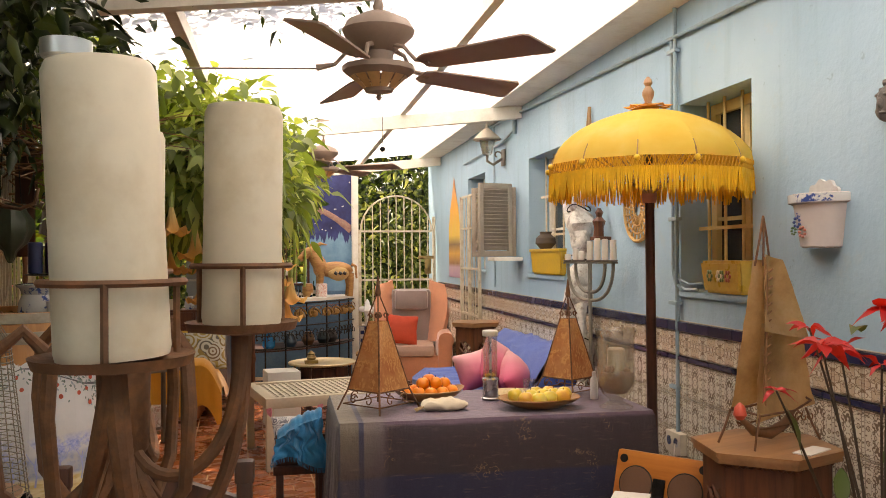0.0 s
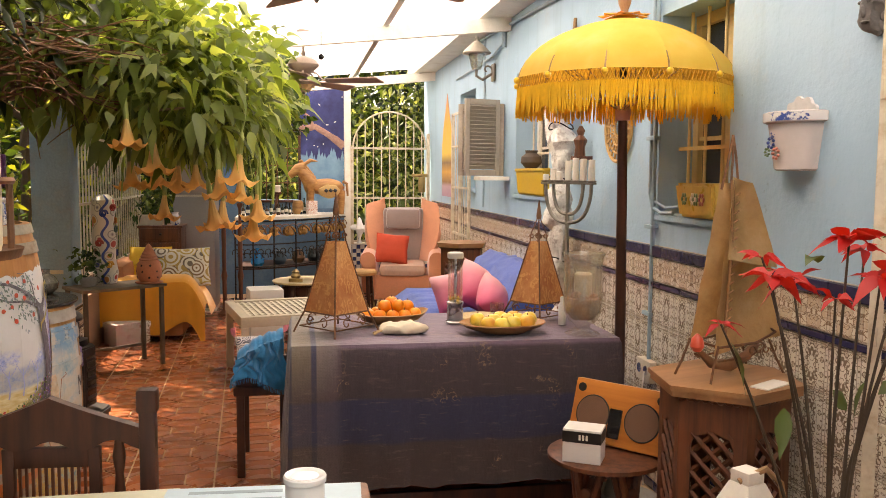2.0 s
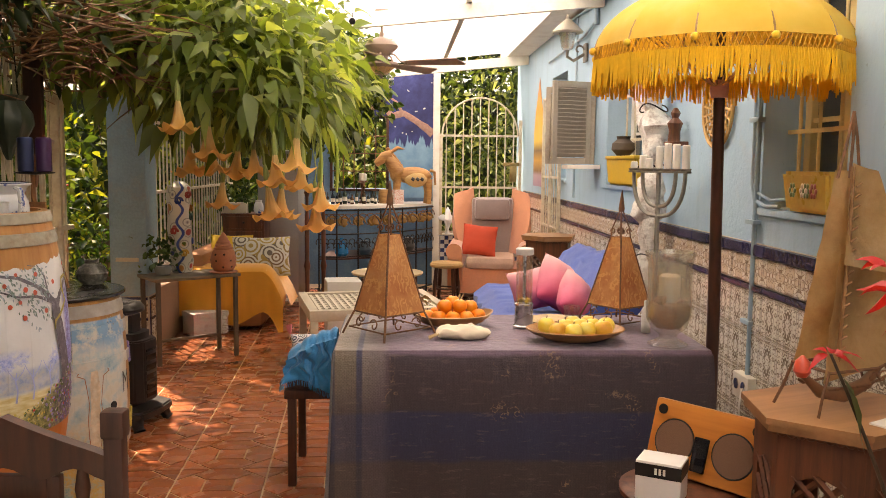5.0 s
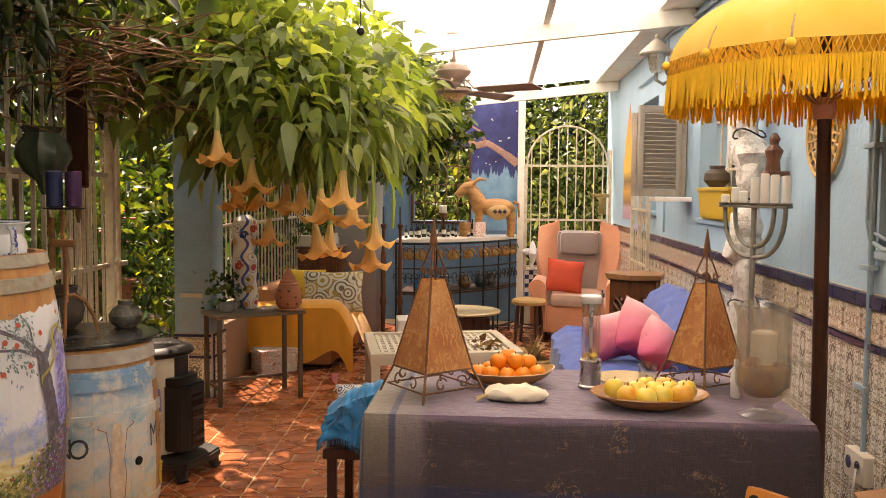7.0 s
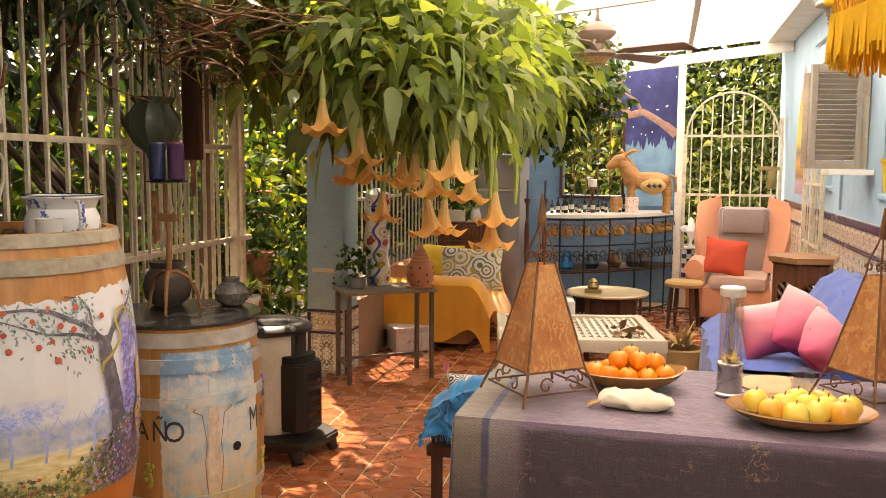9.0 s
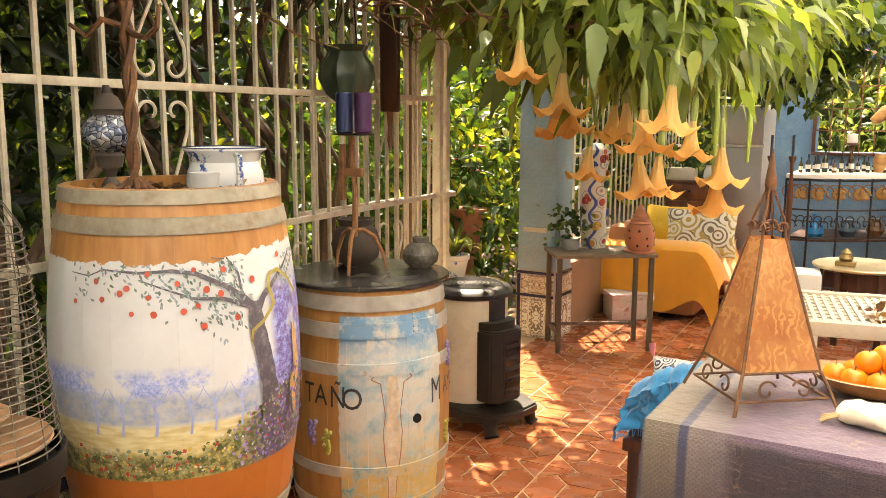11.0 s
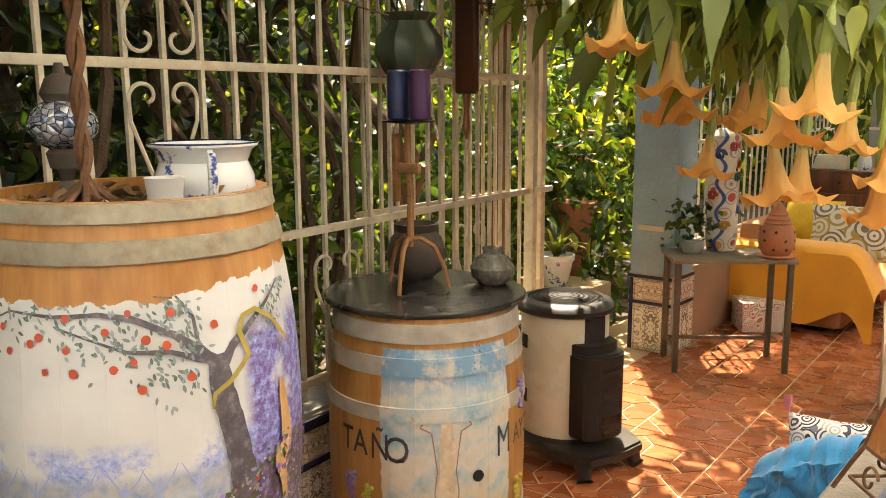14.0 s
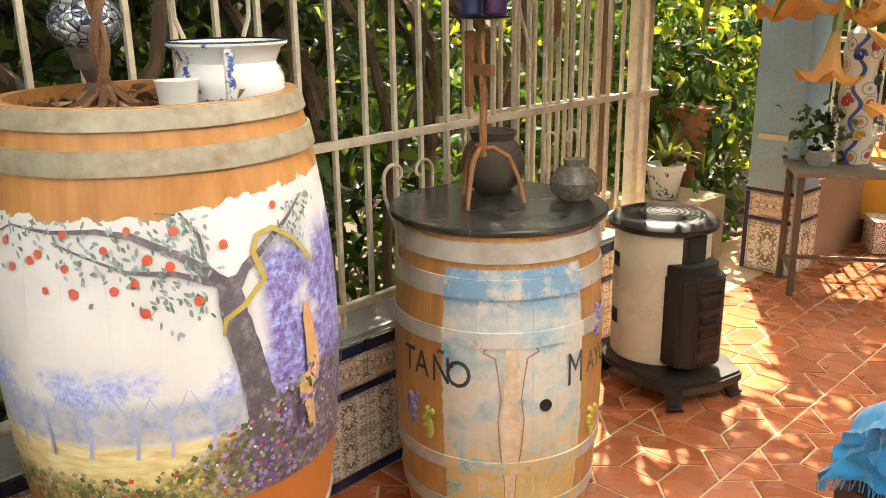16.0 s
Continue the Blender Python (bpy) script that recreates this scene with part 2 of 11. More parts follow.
# ---- shape tools ----
def box(bm, x0, y0, z0, x1, y1, z1, bevel=0.0, turn=None):
    vs = bmesh.ops.create_cube(bm, size=1.0)["verts"]
    m = Matrix.Translation(((x0 + x1) / 2, (y0 + y1) / 2, (z0 + z1) / 2)) @ Matrix.Diagonal((abs(x1 - x0), abs(y1 - y0), abs(z1 - z0), 1))
    if turn is not None:
        m = turn @ m
    bmesh.ops.transform(bm, matrix=m, verts=vs)
    if bevel:
        edges = list({e for v in vs for e in v.link_edges})
        bmesh.ops.bevel(bm, geom=edges, offset=bevel, segments=2, affect='EDGES', profile=0.6)
    return bm


def ring_points(c, axis, r, seg, start=0.0):
    axis = Vector(axis).normalized()
    ref = Vector((0, 0, 1)) if abs(axis.z) < 0.95 else Vector((1, 0, 0))
    a = axis.cross(ref).normalized()
    b = axis.cross(a).normalized()
    return [Vector(c) + (a * math.cos(start + 2 * math.pi * k / seg) + b * math.sin(start + 2 * math.pi * k / seg)) * r for k in range(seg)]


def tube(bm, pts, radii, seg=8, closed=False):
    """A round bar swept along points, with one radius or one per point."""
    pts = [Vector(p) for p in pts]
    if not hasattr(radii, "__len__"):
        radii = [radii] * len(pts)
    rings = []
    n = len(pts)
    a = None
    for i, p in enumerate(pts):
        if closed:
            d = pts[(i + 1) % n] - pts[i - 1]
        else:
            d = pts[min(i + 1, n - 1)] - pts[max(i - 1, 0)]
        if d.length < 1e-9:
            d = Vector((0, 0, 1))
        d.normalize()
        if a is None:
            ref = Vector((0, 0, 1)) if abs(d.z) < 0.95 else Vector((1, 0, 0))
            a = d.cross(ref).normalized()
        else:
            a = (a - d * a.dot(d))
            if a.length < 1e-6:
                a = d.orthogonal()
            a.normalize()
        b = d.cross(a)
        rings.append([bm.verts.new(p + (a * math.cos(2 * math.pi * k / seg) + b * math.sin(2 * math.pi * k / seg)) * radii[i]) for k in range(seg)])
    m = n if closed else n - 1
    for i in range(m):
        r0, r1 = rings[i], rings[(i + 1) % n]
        for k in range(seg):
            f = bm.faces.new((r0[k], r0[(k + 1) % seg], r1[(k + 1) % seg], r1[k]))
            f.smooth = True
    if not closed:
        bm.faces.new(rings[0][::-1])
        bm.faces.new(rings[-1])
    return bm


def lathe(bm, profile, seg=24, at=(0, 0, 0), wob=0.0, caps=True):
    """A body turned round z from (radius, height) pairs, bottom to top."""
    at = Vector(at)
    rings = []
    for r, z in profile:
        rings.append([bm.verts.new(at + Vector((r * (1 + wob * math.sin(3 * a + z * 9)) * math.cos(a), r * math.sin(a), z))) for a in (2 * math.pi * k / seg for k in range(seg))])
    for r0, r1 in zip(rings, rings[1:]):
        for k in range(seg):
            f = bm.faces.new((r0[k], r0[(k + 1) % seg], r1[(k + 1) % seg], r1[k]))
            f.smooth = True
    if caps:
        bm.faces.new(rings[0][::-1])
        bm.faces.new(rings[-1])
    return bm


def ball(bm, c, rx, ry=None, rz=None, seg=14, lump=0.0, turn=None):
    ry, rz = ry or rx, rz or rx
    vs = bmesh.ops.create_uvsphere(bm, u_segments=seg, v_segments=max(6, seg * 2 // 3), radius=1.0)["verts"]
    for v in vs:
        k = 1 + lump * noise.noise(v.co * 1.7 + Vector(c) * 3)
        v.co = Vector((v.co.x * rx * k, v.co.y * ry * k, v.co.z * rz * k))
        if turn is not None:
            v.co = turn @ v.co
        v.co += Vector(c)
    for v in vs:
        for f in v.link_faces:
            f.smooth = True
    return bm


def spiral(c, axis_u, axis_w, r0, r1, a0, a1, n=22):
    c, u, w = Vector(c), Vector(axis_u), Vector(axis_w)
    return [c + (u * math.cos(a0 + (a1 - a0) * k / n) + w * math.sin(a0 + (a1 - a0) * k / n)) * (r0 + (r1 - r0) * k / n) for k in range(n + 1)]


def curve3(p0, p1, p2, n=10):
    p0, p1, p2 = Vector(p0), Vector(p1), Vector(p2)
    return [p0 * (1 - t) ** 2 + p1 * 2 * t * (1 - t) + p2 * t * t for t in (k / n for k in range(n + 1))]


def prism(bm, outline, z0, z1):
    lo = [bm.verts.new((x, y, z0)) for x, y in outline]
    hi = [bm.verts.new((x, y, z1)) for x, y in outline]
    n = len(outline)
    for k in range(n):
        bm.faces.new((lo[k], lo[(k + 1) % n], hi[(k + 1) % n], hi[k]))
    bm.faces.new(lo[::-1])
    bm.faces.new(hi)
    return bm


def mesh_of(bm, name, material):
    bmesh.ops.recalc_face_normals(bm, faces=bm.faces)
    me = bpy.data.meshes.new(name)
    bm.to_mesh(me)
    bm.free()
    me.set_sharp_from_angle(angle=radians(38))
    for mt in (material if isinstance(material, (list, tuple)) else [material]):
        me.materials.append(mt)
    return me


def part(name, bm, material, parent=None, label=""):
    ob = new(name, mesh_of(bm, name, material))
    if parent is not None:
        ob.parent = parent
    return tagged(ob, label) if label else ob


def thing(name, at, label, category, rz=0.0, group=""):
    ob = new(name)
    ob.matrix_world = pose(at[0], at[1], at[2], 0, 0, rz)
    ob.empty_display_size = 0.05
    return tagged(ob, label, category, group)


def structure(name, bm, material, label="", category=""):
    return tagged(part(name, bm, material), label, category, kind="structure")


def BM():
    return bmesh.new()


# ---- the large structure ----
WALL_X = 2.04
BACK_Y = 10.62
DADO = 1.13

g = BM()
box(g, -60, -50, -0.30, 60, 70, -0.02)
structure("ground", g, M_SOIL, "bare brown garden soil round the covered patio", "ground")
g = BM()
box(g, -1.75, -1.2, -0.02, 2.04, 11.2, -0.004)
structure("floor", g, M_GROUT, "pale grout bed under terracotta patio tiles", "floor")

# long blue house wall with three recessed windows
WINS = [(3.47, 4.10, 1.27, 2.15), (5.78, 6.62, 1.30, 2.18), (8.06, 8.80, 1.30, 2.22)]
g = BM()
ys = [-1.2] + [v for w in WINS for v in w[:2]] + [11.2]
for y0, y1 in zip(ys[0::2], ys[1::2]):
    box(g, WALL_X, y0, 0, WALL_X + 0.30, y1, 2.95)
for y0, y1, z0, z1 in WINS:
    box(g, WALL_X, y0, 0, WALL_X + 0.30, y1, z0)
    box(g, WALL_X, y0, z1, WALL_X + 0.30, y1, 2.95)
structure("wall_east", g, M_BLUE, "rough pale blue plastered house wall with window recesses", "wall")
# backing added behind the windows; its dark grey stands for an unlit room
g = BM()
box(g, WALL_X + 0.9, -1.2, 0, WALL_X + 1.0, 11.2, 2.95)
structure("wall_room_inside", g, plain("dim_toned_backing", (0.16, 0.15, 0.14), 0.9), "added plain wall behind the windows, dimness put into its grey", "wall")
g = BM()
box(g, WALL_X + 0.3, -1.2, 2.95, WALL_X + 1.0, 11.2, 3.05)
structure("ceiling_house", g, M_WHITE, "plain cover over the house wall", "ceiling")

# back wall: blue with a barred window, a night mural and a barred gate opening
BW = (-0.16, 0.46, 1.12, 1.93)
g = BM()
box(g, -0.66, BACK_Y + 0.12, 0, BW[0], BACK_Y + 0.30, 2.46)
box(g, BW[1], BACK_Y + 0.12, 0, 1.03, BACK_Y + 0.30, 2.46)
box(g, BW[0], BACK_Y + 0.12, 0, BW[1], BACK_Y + 0.30, BW[2])
box(g, BW[0], BACK_Y + 0.12, BW[3], BW[1], BACK_Y + 0.30, 2.46)
box(g, 1.03, BACK_Y, 0, WALL_X, BACK_Y + 0.18, 0.60)
structure("wall_north", g, M_BLUEDARK, "deep blue painted end wall with a barred window", "wall")
g = BM()
box(g, 1.00, BACK_Y - 0.02, 0.0, 1.075, BACK_Y + 0.34, 2.50, 0.006)
structure("trim_mural_post", g, M_WHITE, "white post at the end of the mural wall", "post")
g = BM()
box(g, -1.9, -1.4, 0, 3.0, -1.2, 3.0)
structure("wall_south", g, M_BLUE, "plain blue wall that closes the patio", "wall")

# blue garden pillar on a tiled foot
g = BM()
box(g, -1.445, 6.97, 0, -1.18, 7.24, 2.45, 0.012)
structure("pillar", g, plain("blue_grey_pillar_plaster", (0.27, 0.40, 0.48), 0.8, big=4, vary=0.3, bump=0.5, depth=0.006, stain=(0.33, 0.36, 0.36), amount=0.6), "weathered blue plaster pillar with a tiled foot", "pillar")

# pergola: sloping beams, wall plate, rafters and milky sheets
def roof_z(x):
    return 2.62 + (x - 2.04) * 0.105


def sloped_beam(bm, x0, x1, y, w, h):
    for (xa, xb) in ((x0, x1),):
        vs = []
        for x in (xa, xb):
            for yy in (y - w / 2, y + w / 2):
                for dz in (-h, 0):
                    vs.append(bm.verts.new((x, yy, roof_z(x) + dz)))
        a, b, c, d, e, f, g_, h_ = vs
        for q in ((a, b, d, c), (e, g_, h_, f), (a, e, f, b), (c, d, h_, g_), (b, f, h_, d), (a, c, g_, e)):
            bm.faces.new(q)


for y in (3.35, 6.80, 10.30):
    g = BM()
    sloped_beam(g, -0.42, 2.03, y, 0.06, 0.10)
    structure("cross_beam", g, M_WHITE, "cream painted cross beam of the pergola", "beam")
for x, w in ((1.09, 0.045), (-0.24, 0.05)):
    g = BM()
    box(g, x - w / 2, -1.2, roof_z(x) + 0.002, x + w / 2, 11.0, roof_z(x) + 0.075)
    structure("rafter", g, M_WHITE, "cream painted rafter under milky sheets", "beam")
g = BM()
box(g, 1.80, -1.2, 2.612, 2.037, 11.0, 2.74, 0.006)
structure("wall_plate", g, M_WHITE, "cream painted wall plate along the house wall", "beam")
g = BM()
for k in range(6):
    y0, y1 = -1.2 + k * 2.05, -1.2 + k * 2.05 + 2.10
    n = 14
    cols = []
    for i in range(n + 1):
        x = -0.62 + (2.30 + 0.62) * i / n
        cols.append((g.verts.new((x, y0, roof_z(x) + 0.14 + 0.004 * (i % 2) + 0.004 * (k % 2))), g.verts.new((x, y1, roof_z(x) + 0.14 + 0.004 * (i % 2) + 0.004 * (k % 2)))))
    for (a, b), (c, d) in zip(cols, cols[1:]):
        g.faces.new((a, c, d, b))
structure("ceiling", g, M_ROOF, "milky translucent pergola roof sheets with dirt", "roof")

# ---- garden side: fence, low walls ----
def fence_x(y):
    return -1.13 - 0.09 * (y - 3.9)


FENCE = thing("fence", (0, 0, 0), "cream painted iron bar fence with scrolls on a low tiled wall", "fence")
Y0, Y1 = 0.3, 5.70
rails = (0.56, 1.035, 1.52, 2.25)
for z in rails:
    g = BM()
    box(g, 0, 0, -0.012, (Y1 - Y0) * 1.004, 0.022, 0.012, 0.002, turn=pose(fence_x(Y0), Y0, z, 0, 0, 95.15))
    part("rail", g, M_IRONWHITE, FENCE)
g = BM()
box(g, fence_x(Y1) - 0.02, Y1 - 0.005, 1.028, fence_x(Y1) + 0.05, Y1 + 0.10, 1.052, 0.002)
part("rail_end", g, M_IRONWHITE, FENCE)
bar_bm = BM()
box(bar_bm, -0.0065, -0.0065, 0.50, 0.0065, 0.0065, 2.40)
bar_mesh = mesh_of(bar_bm, "bar", M_IRONWHITE)
y, k = Y0 + 0.05, 0
while y < Y1 - 0.05:
    ob = new("bar", bar_mesh)
    ob.parent = FENCE
    ob.matrix_basis = pose(fence_x(y) - 0.012, y, 0, random.uniform(-0.3, 0.3), random.uniform(-0.3, 0.3), 5)
    y += 0.112 if y < 4.85 else 0.085
    k += 1
post_bm = BM()
for dy in (0.0, 0.075):
    box(post_bm, -0.022, dy - 0.02, 0.0, 0.022, dy + 0.02, 2.46, 0.003)
part("post", post_bm, M_IRONWHITE, FENCE).matrix_basis = pose(fence_x(Y1), Y1, 0, 0, 0, 5)


def scroll_pair(parent, y, z, up, width=0.05, tall=0.26):
    """Two mirrored wrought scrolls springing from one foot."""
    x = fence_x(y) + 0.004
    s = 1 if up else -1
    for side in (-1, 1):
        g = BM()
        c = (x, y + side * width, z + s * tall * 0.84)
        sp = spiral(c, (0, side, 0), (0, 0, s), 0.045, 0.012, 0.0, 4.2, 20)
        pts = [(x, y + side * 0.008, z)] if not up else [(x, y + side * 0.03, z)]
        pts += [(x, y + side * (width + 0.043), z + s * tall * 0.62)] + sp
        tube(g, pts, 0.0055, 6)
        part("scroll", g, M_IRONWHITE, parent)


for ys in (3.80, 5.05):
    scroll_pair(FENCE, ys, 1.22, True)
    scroll_pair(FENCE, ys, 1.80, False)
for ys in (4.42, 5.2):
    scroll_pair(FENCE, ys, 0.70, True)
# inner leaf of the fence, a folded gate with tighter bars
LEAF = thing("folded_gate_leaf", (0, 0, 0), "cream iron gate leaf folded flat behind the fence", "gate")
for z in (0.60, 1.02, 1.50, 2.2):
    g = BM()
    box(g, -1.42, 4.75, z - 0.01, -1.40, 5.72, z + 0.01)
    part("rail", g, M_IRONWHITE, LEAF)
for k in range(11):
    g = BM()
    box(g, -1.416, 4.78 + k * 0.09, 0.45, -1.404, 4.792 + k * 0.09, 2.3)
    part("bar", g, M_IRONWHITE, LEAF)
g = BM()
prism(g, [(fence_x(0.0) - 0.16, 0.0), (fence_x(0.0), 0.0), (fence_x(5.68), 5.68), (fence_x(5.68) - 0.16, 5.68)], 0, 0.47)
structure("wall_low_west", g, M_STONE, "low wall under the iron fence", "wall")

# raised bed edge and passage slab beside the pillar
g = BM()
box(g, -2.6, 6.45, 0, -1.60, 7.05, 0.36, 0.02)
structure("planter_wall", g, plain("sunlit_ochre_render", (0.50, 0.36, 0.20), 0.85, vary=0.3, bump=0.5, depth=0.008), "low ochre garden ledge for pots", "ledge")
# low wall that runs back from the pillar, with pale bars above it
g = BM()
box(g, -1.42, 7.24, 0, -1.20, 10.7, 0.46)
structure("wall_low_north_west", g, plain("brown_low_wall", (0.28, 0.16, 0.09), 0.8, vary=0.3), "low brown wall behind the pillar", "wall")
GR = thing("garden_grille", (-1.31, 7.3, 0.46), "pale iron grille on the low wall", "grille")
for k in range(30):
    g = BM()
    box(g, -0.006, 0.05 + k * 0.11, 0, 0.006, 0.062 + k * 0.11, 1.25)
    part("bar", g, M_IRONWHITE, GR)
for z in (0.10, 0.70, 1.25):
    g = BM()
    box(g, -0.012, 0.0, z, 0.012, 3.4, z + 0.022)
    part("rail", g, M_IRONWHITE, GR)


# ---- leaves ----
def leaf_cloud(centres, dirs, sizes, ratio=0.42, droop=0.25, seed=1, fold=0.12):
    """Vertices and faces of many folded, pointed leaves."""
    rng = np.random.default_rng(seed)
    n = len(centres)
    d = dirs / np.linalg.norm(dirs, axis=1)[:, None]
    side = np.cross(d, rng.normal(size=(n, 3)))
    side /= np.linalg.norm(side, axis=1)[:, None] + 1e-9
    up = np.cross(side, d)
    L = sizes[:, None]
    W = L * ratio * rng.uniform(0.8, 1.2, (n, 1))
    down = np.array([0, 0, -1.0])
    c = centres
    base = c
    mid = c + d * L * 0.48
    tip = c + d * L + down * L * droop
    lf = c + d * L * 0.40 + side * W * 0.5 + up * L * fold
    rt = c + d * L * 0.40 - side * W * 0.5 + up * L * fold
    lf2 = c + d * L * 0.72 + side * W * 0.33 + up * L * fold * 0.6 + down * L * droop * 0.4
    rt2 = c + d * L * 0.72 - side * W * 0.33 + up * L * fold * 0.6 + down * L * droop * 0.4
    v = np.stack([base, lf, lf2, tip, rt2, rt, mid], axis=1).reshape(-1, 3)
    quads = np.array([[0, 6, 1], [1, 6, 2], [2, 6, 3], [0, 5, 6], [5, 4, 6], [4, 3, 6]])
    f = (quads[None] + (np.arange(n) * 7)[:, None, None]).reshape(-1, 3)
    return v, f


def broad_leaves(centres, dirs, sizes, seed):
    """Long soft leaves on arched midribs, with wavy edges and drooping tips."""
    rng = np.random.default_rng(seed)
    n = len(centres)
    d = dirs / (np.linalg.norm(dirs, axis=1)[:, None] + 1e-9)
    side = np.cross(d, np.array([0, 0, 1.0]) + rng.normal(size=(n, 3)) * 0.45)
    side /= np.linalg.norm(side, axis=1)[:, None] + 1e-9
    up = np.cross(side, d)
    L = sizes[:, None]
    arch = rng.uniform(0.25, 0.75, (n, 1))
    wave = rng.uniform(0, 6.28, (n, 1))
    rows = []
    for t, w in ((0.0, 0.02), (0.12, 0.26), (0.32, 0.46), (0.54, 0.40), (0.78, 0.19), (1.0, 0.0)):
        mid = centres + d * L * t + np.array([0, 0, -1.0]) * L * arch * t * t
        half = side * L * w * 0.5
        if w < 0.1:
            rows += [mid]
        else:
            rows += [mid + half + up * L * (0.07 * w * 2 + 0.035 * np.sin(wave + t * 9)), mid, mid - half + up * L * (0.07 * w * 2 + 0.035 * np.cos(wave + t * 8))]
    v = np.stack(rows, axis=1).reshape(-1, 3)
    m = len(rows)
    tri = [[0, 2, 1], [0, 3, 2]]
    for a in (1, 4, 7):
        tri += [[a, a + 1, a + 4], [a, a + 4, a + 3], [a + 1, a + 2, a + 5], [a + 1, a + 5, a + 4]]
    tri += [[10, 11, 13], [11, 12, 13]]
    f = (np.array(tri)[None] + (np.arange(n) * m)[:, None, None]).reshape(-1, 3)
    return v, f


def leaves_object(name, v, f, material):
    me = bpy.data.meshes.new(name)
    me.from_pydata(v.tolist(), [], f.tolist())
    me.materials.append(material)
    me.polygons.foreach_set("use_smooth", [True] * len(me.polygons))
    return new(name, me)


def clumps(rng, boxes, n, per, spread):
    """Leaf centres gathered in twiggy clumps inside boxes."""
    boxes = np.array(boxes, float)
    vol = np.prod(boxes[:, 3:] - boxes[:, :3], axis=1)
    pick = rng.choice(len(boxes), size=n, p=vol / vol.sum())
    c = boxes[pick, :3] + rng.random((n, 3)) * (boxes[pick, 3:] - boxes[pick, :3])
    c = np.repeat(c, per, axis=0)
    off = rng.normal(size=c.shape) * spread
    return c + off, off


M_LEAF_BRUG = leafy("soft_green_leaf", (0.19, 0.27, 0.075), (0.36, 0.42, 0.15), 0.58)
# near-black copy of the garden green: shade put into the leaf colour
M_LEAF_SHADED = leafy("shade_toned_leaf", (0.026, 0.046, 0.014), (0.07, 0.10, 0.025), 0.22, 0.38)
M_LEAF_GARDEN = leafy("garden_leaf", (0.055, 0.10, 0.016), (0.36, 0.36, 0.05), 0.5)
M_LEAF_GLOSS = leafy("glossy_shrub_leaf", (0.055, 0.12, 0.028), (0.20, 0.28, 0.06), 0.3, 0.25)
M_LEAF_IVY = leafy("ivy_leaf", (0.045, 0.095, 0.018), (0.16, 0.21, 0.04), 0.35)
M_BARK = plain("brown_bark", (0.13, 0.085, 0.05), 0.9, big=8, fine=70, vary=0.45, bump=0.8, depth=0.008)
M_TWIG = plain("pale_twig", (0.20, 0.13, 0.07), 0.85, vary=0.35)


def limb(bm, p0, p1, r0, r1, bend=0.12, n=7, seg=7):
    p0, p1 = Vector(p0), Vector(p1)
    pts, rad = [], []
    for k in range(n + 1):
        t = k / n
        p = p0.lerp(p1, t)
        p += Vector((noise.noise(p * 2.1 + Vector((3, 0, 0))), noise.noise(p * 2.3), noise.noise(p * 1.9 + Vector((0, 7, 0))))) * bend * math.sin(math.pi * t)
        pts.append(p)
        rad.append(r0 + (r1 - r0) * t)
    tube(bm, pts, rad, seg)
    return pts


def make_tree(name, label, base, fork, ends, boxes, n, per, spread, size, material, r0, seed, ratio=0.42, droop=0.25, down=0.0):
    rng = np.random.default_rng(seed)
    tree = thing(name, base, label, "tree")
    o = Vector(base)
    g = BM()
    limb(g, (0, 0, 0), Vector(fork) - o, r0, r0 * 0.7, 0.08)
    part("trunk", g, M_BARK, tree)
    for e in ends:
        g = BM()
        pts = limb(g, Vector(fork) - o, Vector(e) - o, r0 * 0.55, r0 * 0.12, 0.22, 9)
        for k in range(3, 9, 2):
            tw = Vector((rng.normal(), rng.normal(), rng.normal() * 0.6)) * 0.30
            limb(g, pts[k], pts[k] + tw, r0 * 0.14, r0 * 0.05, 0.05, 4, 5)
        part("limb", g, M_BARK if r0 > 0.05 else M_TWIG, tree)
    c, off = clumps(rng, boxes, n, per, spread)
    dirs = off + rng.normal(size=off.shape) * spread * 0.7 + np.array([0, 0, down * spread])
    sizes = rng.uniform(0.6, 1.15, len(c)) * size
    if down:
        v, f = broad_leaves(c - np.array(base), dirs, sizes, seed)
    else:
        v, f = leaf_cloud(c - np.array(base), dirs, sizes, ratio, droop, seed)
    cr = leaves_object("crown", v, f, material)
    cr.parent = tree
    return tree


# angel's trumpet shrub that leans over the table
BRUG = make_tree("angel_trumpet_shrub", "leafy angel's trumpet shrub hung with peach-orange bell flowers", (-1.70, 5.95, 0.0), (-1.38, 5.62, 1.92),
                 [(-0.1, 4.75, 1.75), (0.15, 5.3, 1.85), (-0.45, 4.55, 1.95), (-0.6, 5.3, 2.2), (0.05, 5.9, 1.8), (-0.3, 5.0, 1.7)],
                 [(-0.48, 4.72, 1.70, 0.14, 5.30, 2.05), (-0.42, 4.95, 1.68, 0.20, 5.75, 2.15), (-0.75, 4.9, 1.86, 0.0, 5.9, 2.36), (-0.45, 5.4, 1.74, 0.22, 6.4, 2.2),
                  (-1.05, 4.9, 1.95, -0.45, 6.0, 2.45), (-0.40, 6.2, 1.78, 0.26, 7.4, 2.25), (-0.80, 5.8, 1.95, 0.05, 7.0, 2.42), (-1.30, 5.6, 2.28, -0.60, 7.3, 2.60)],
                 1450, 6, 0.095, 0.140, M_LEAF_BRUG, 0.045, 5, 0.56, 0.38, -0.30)

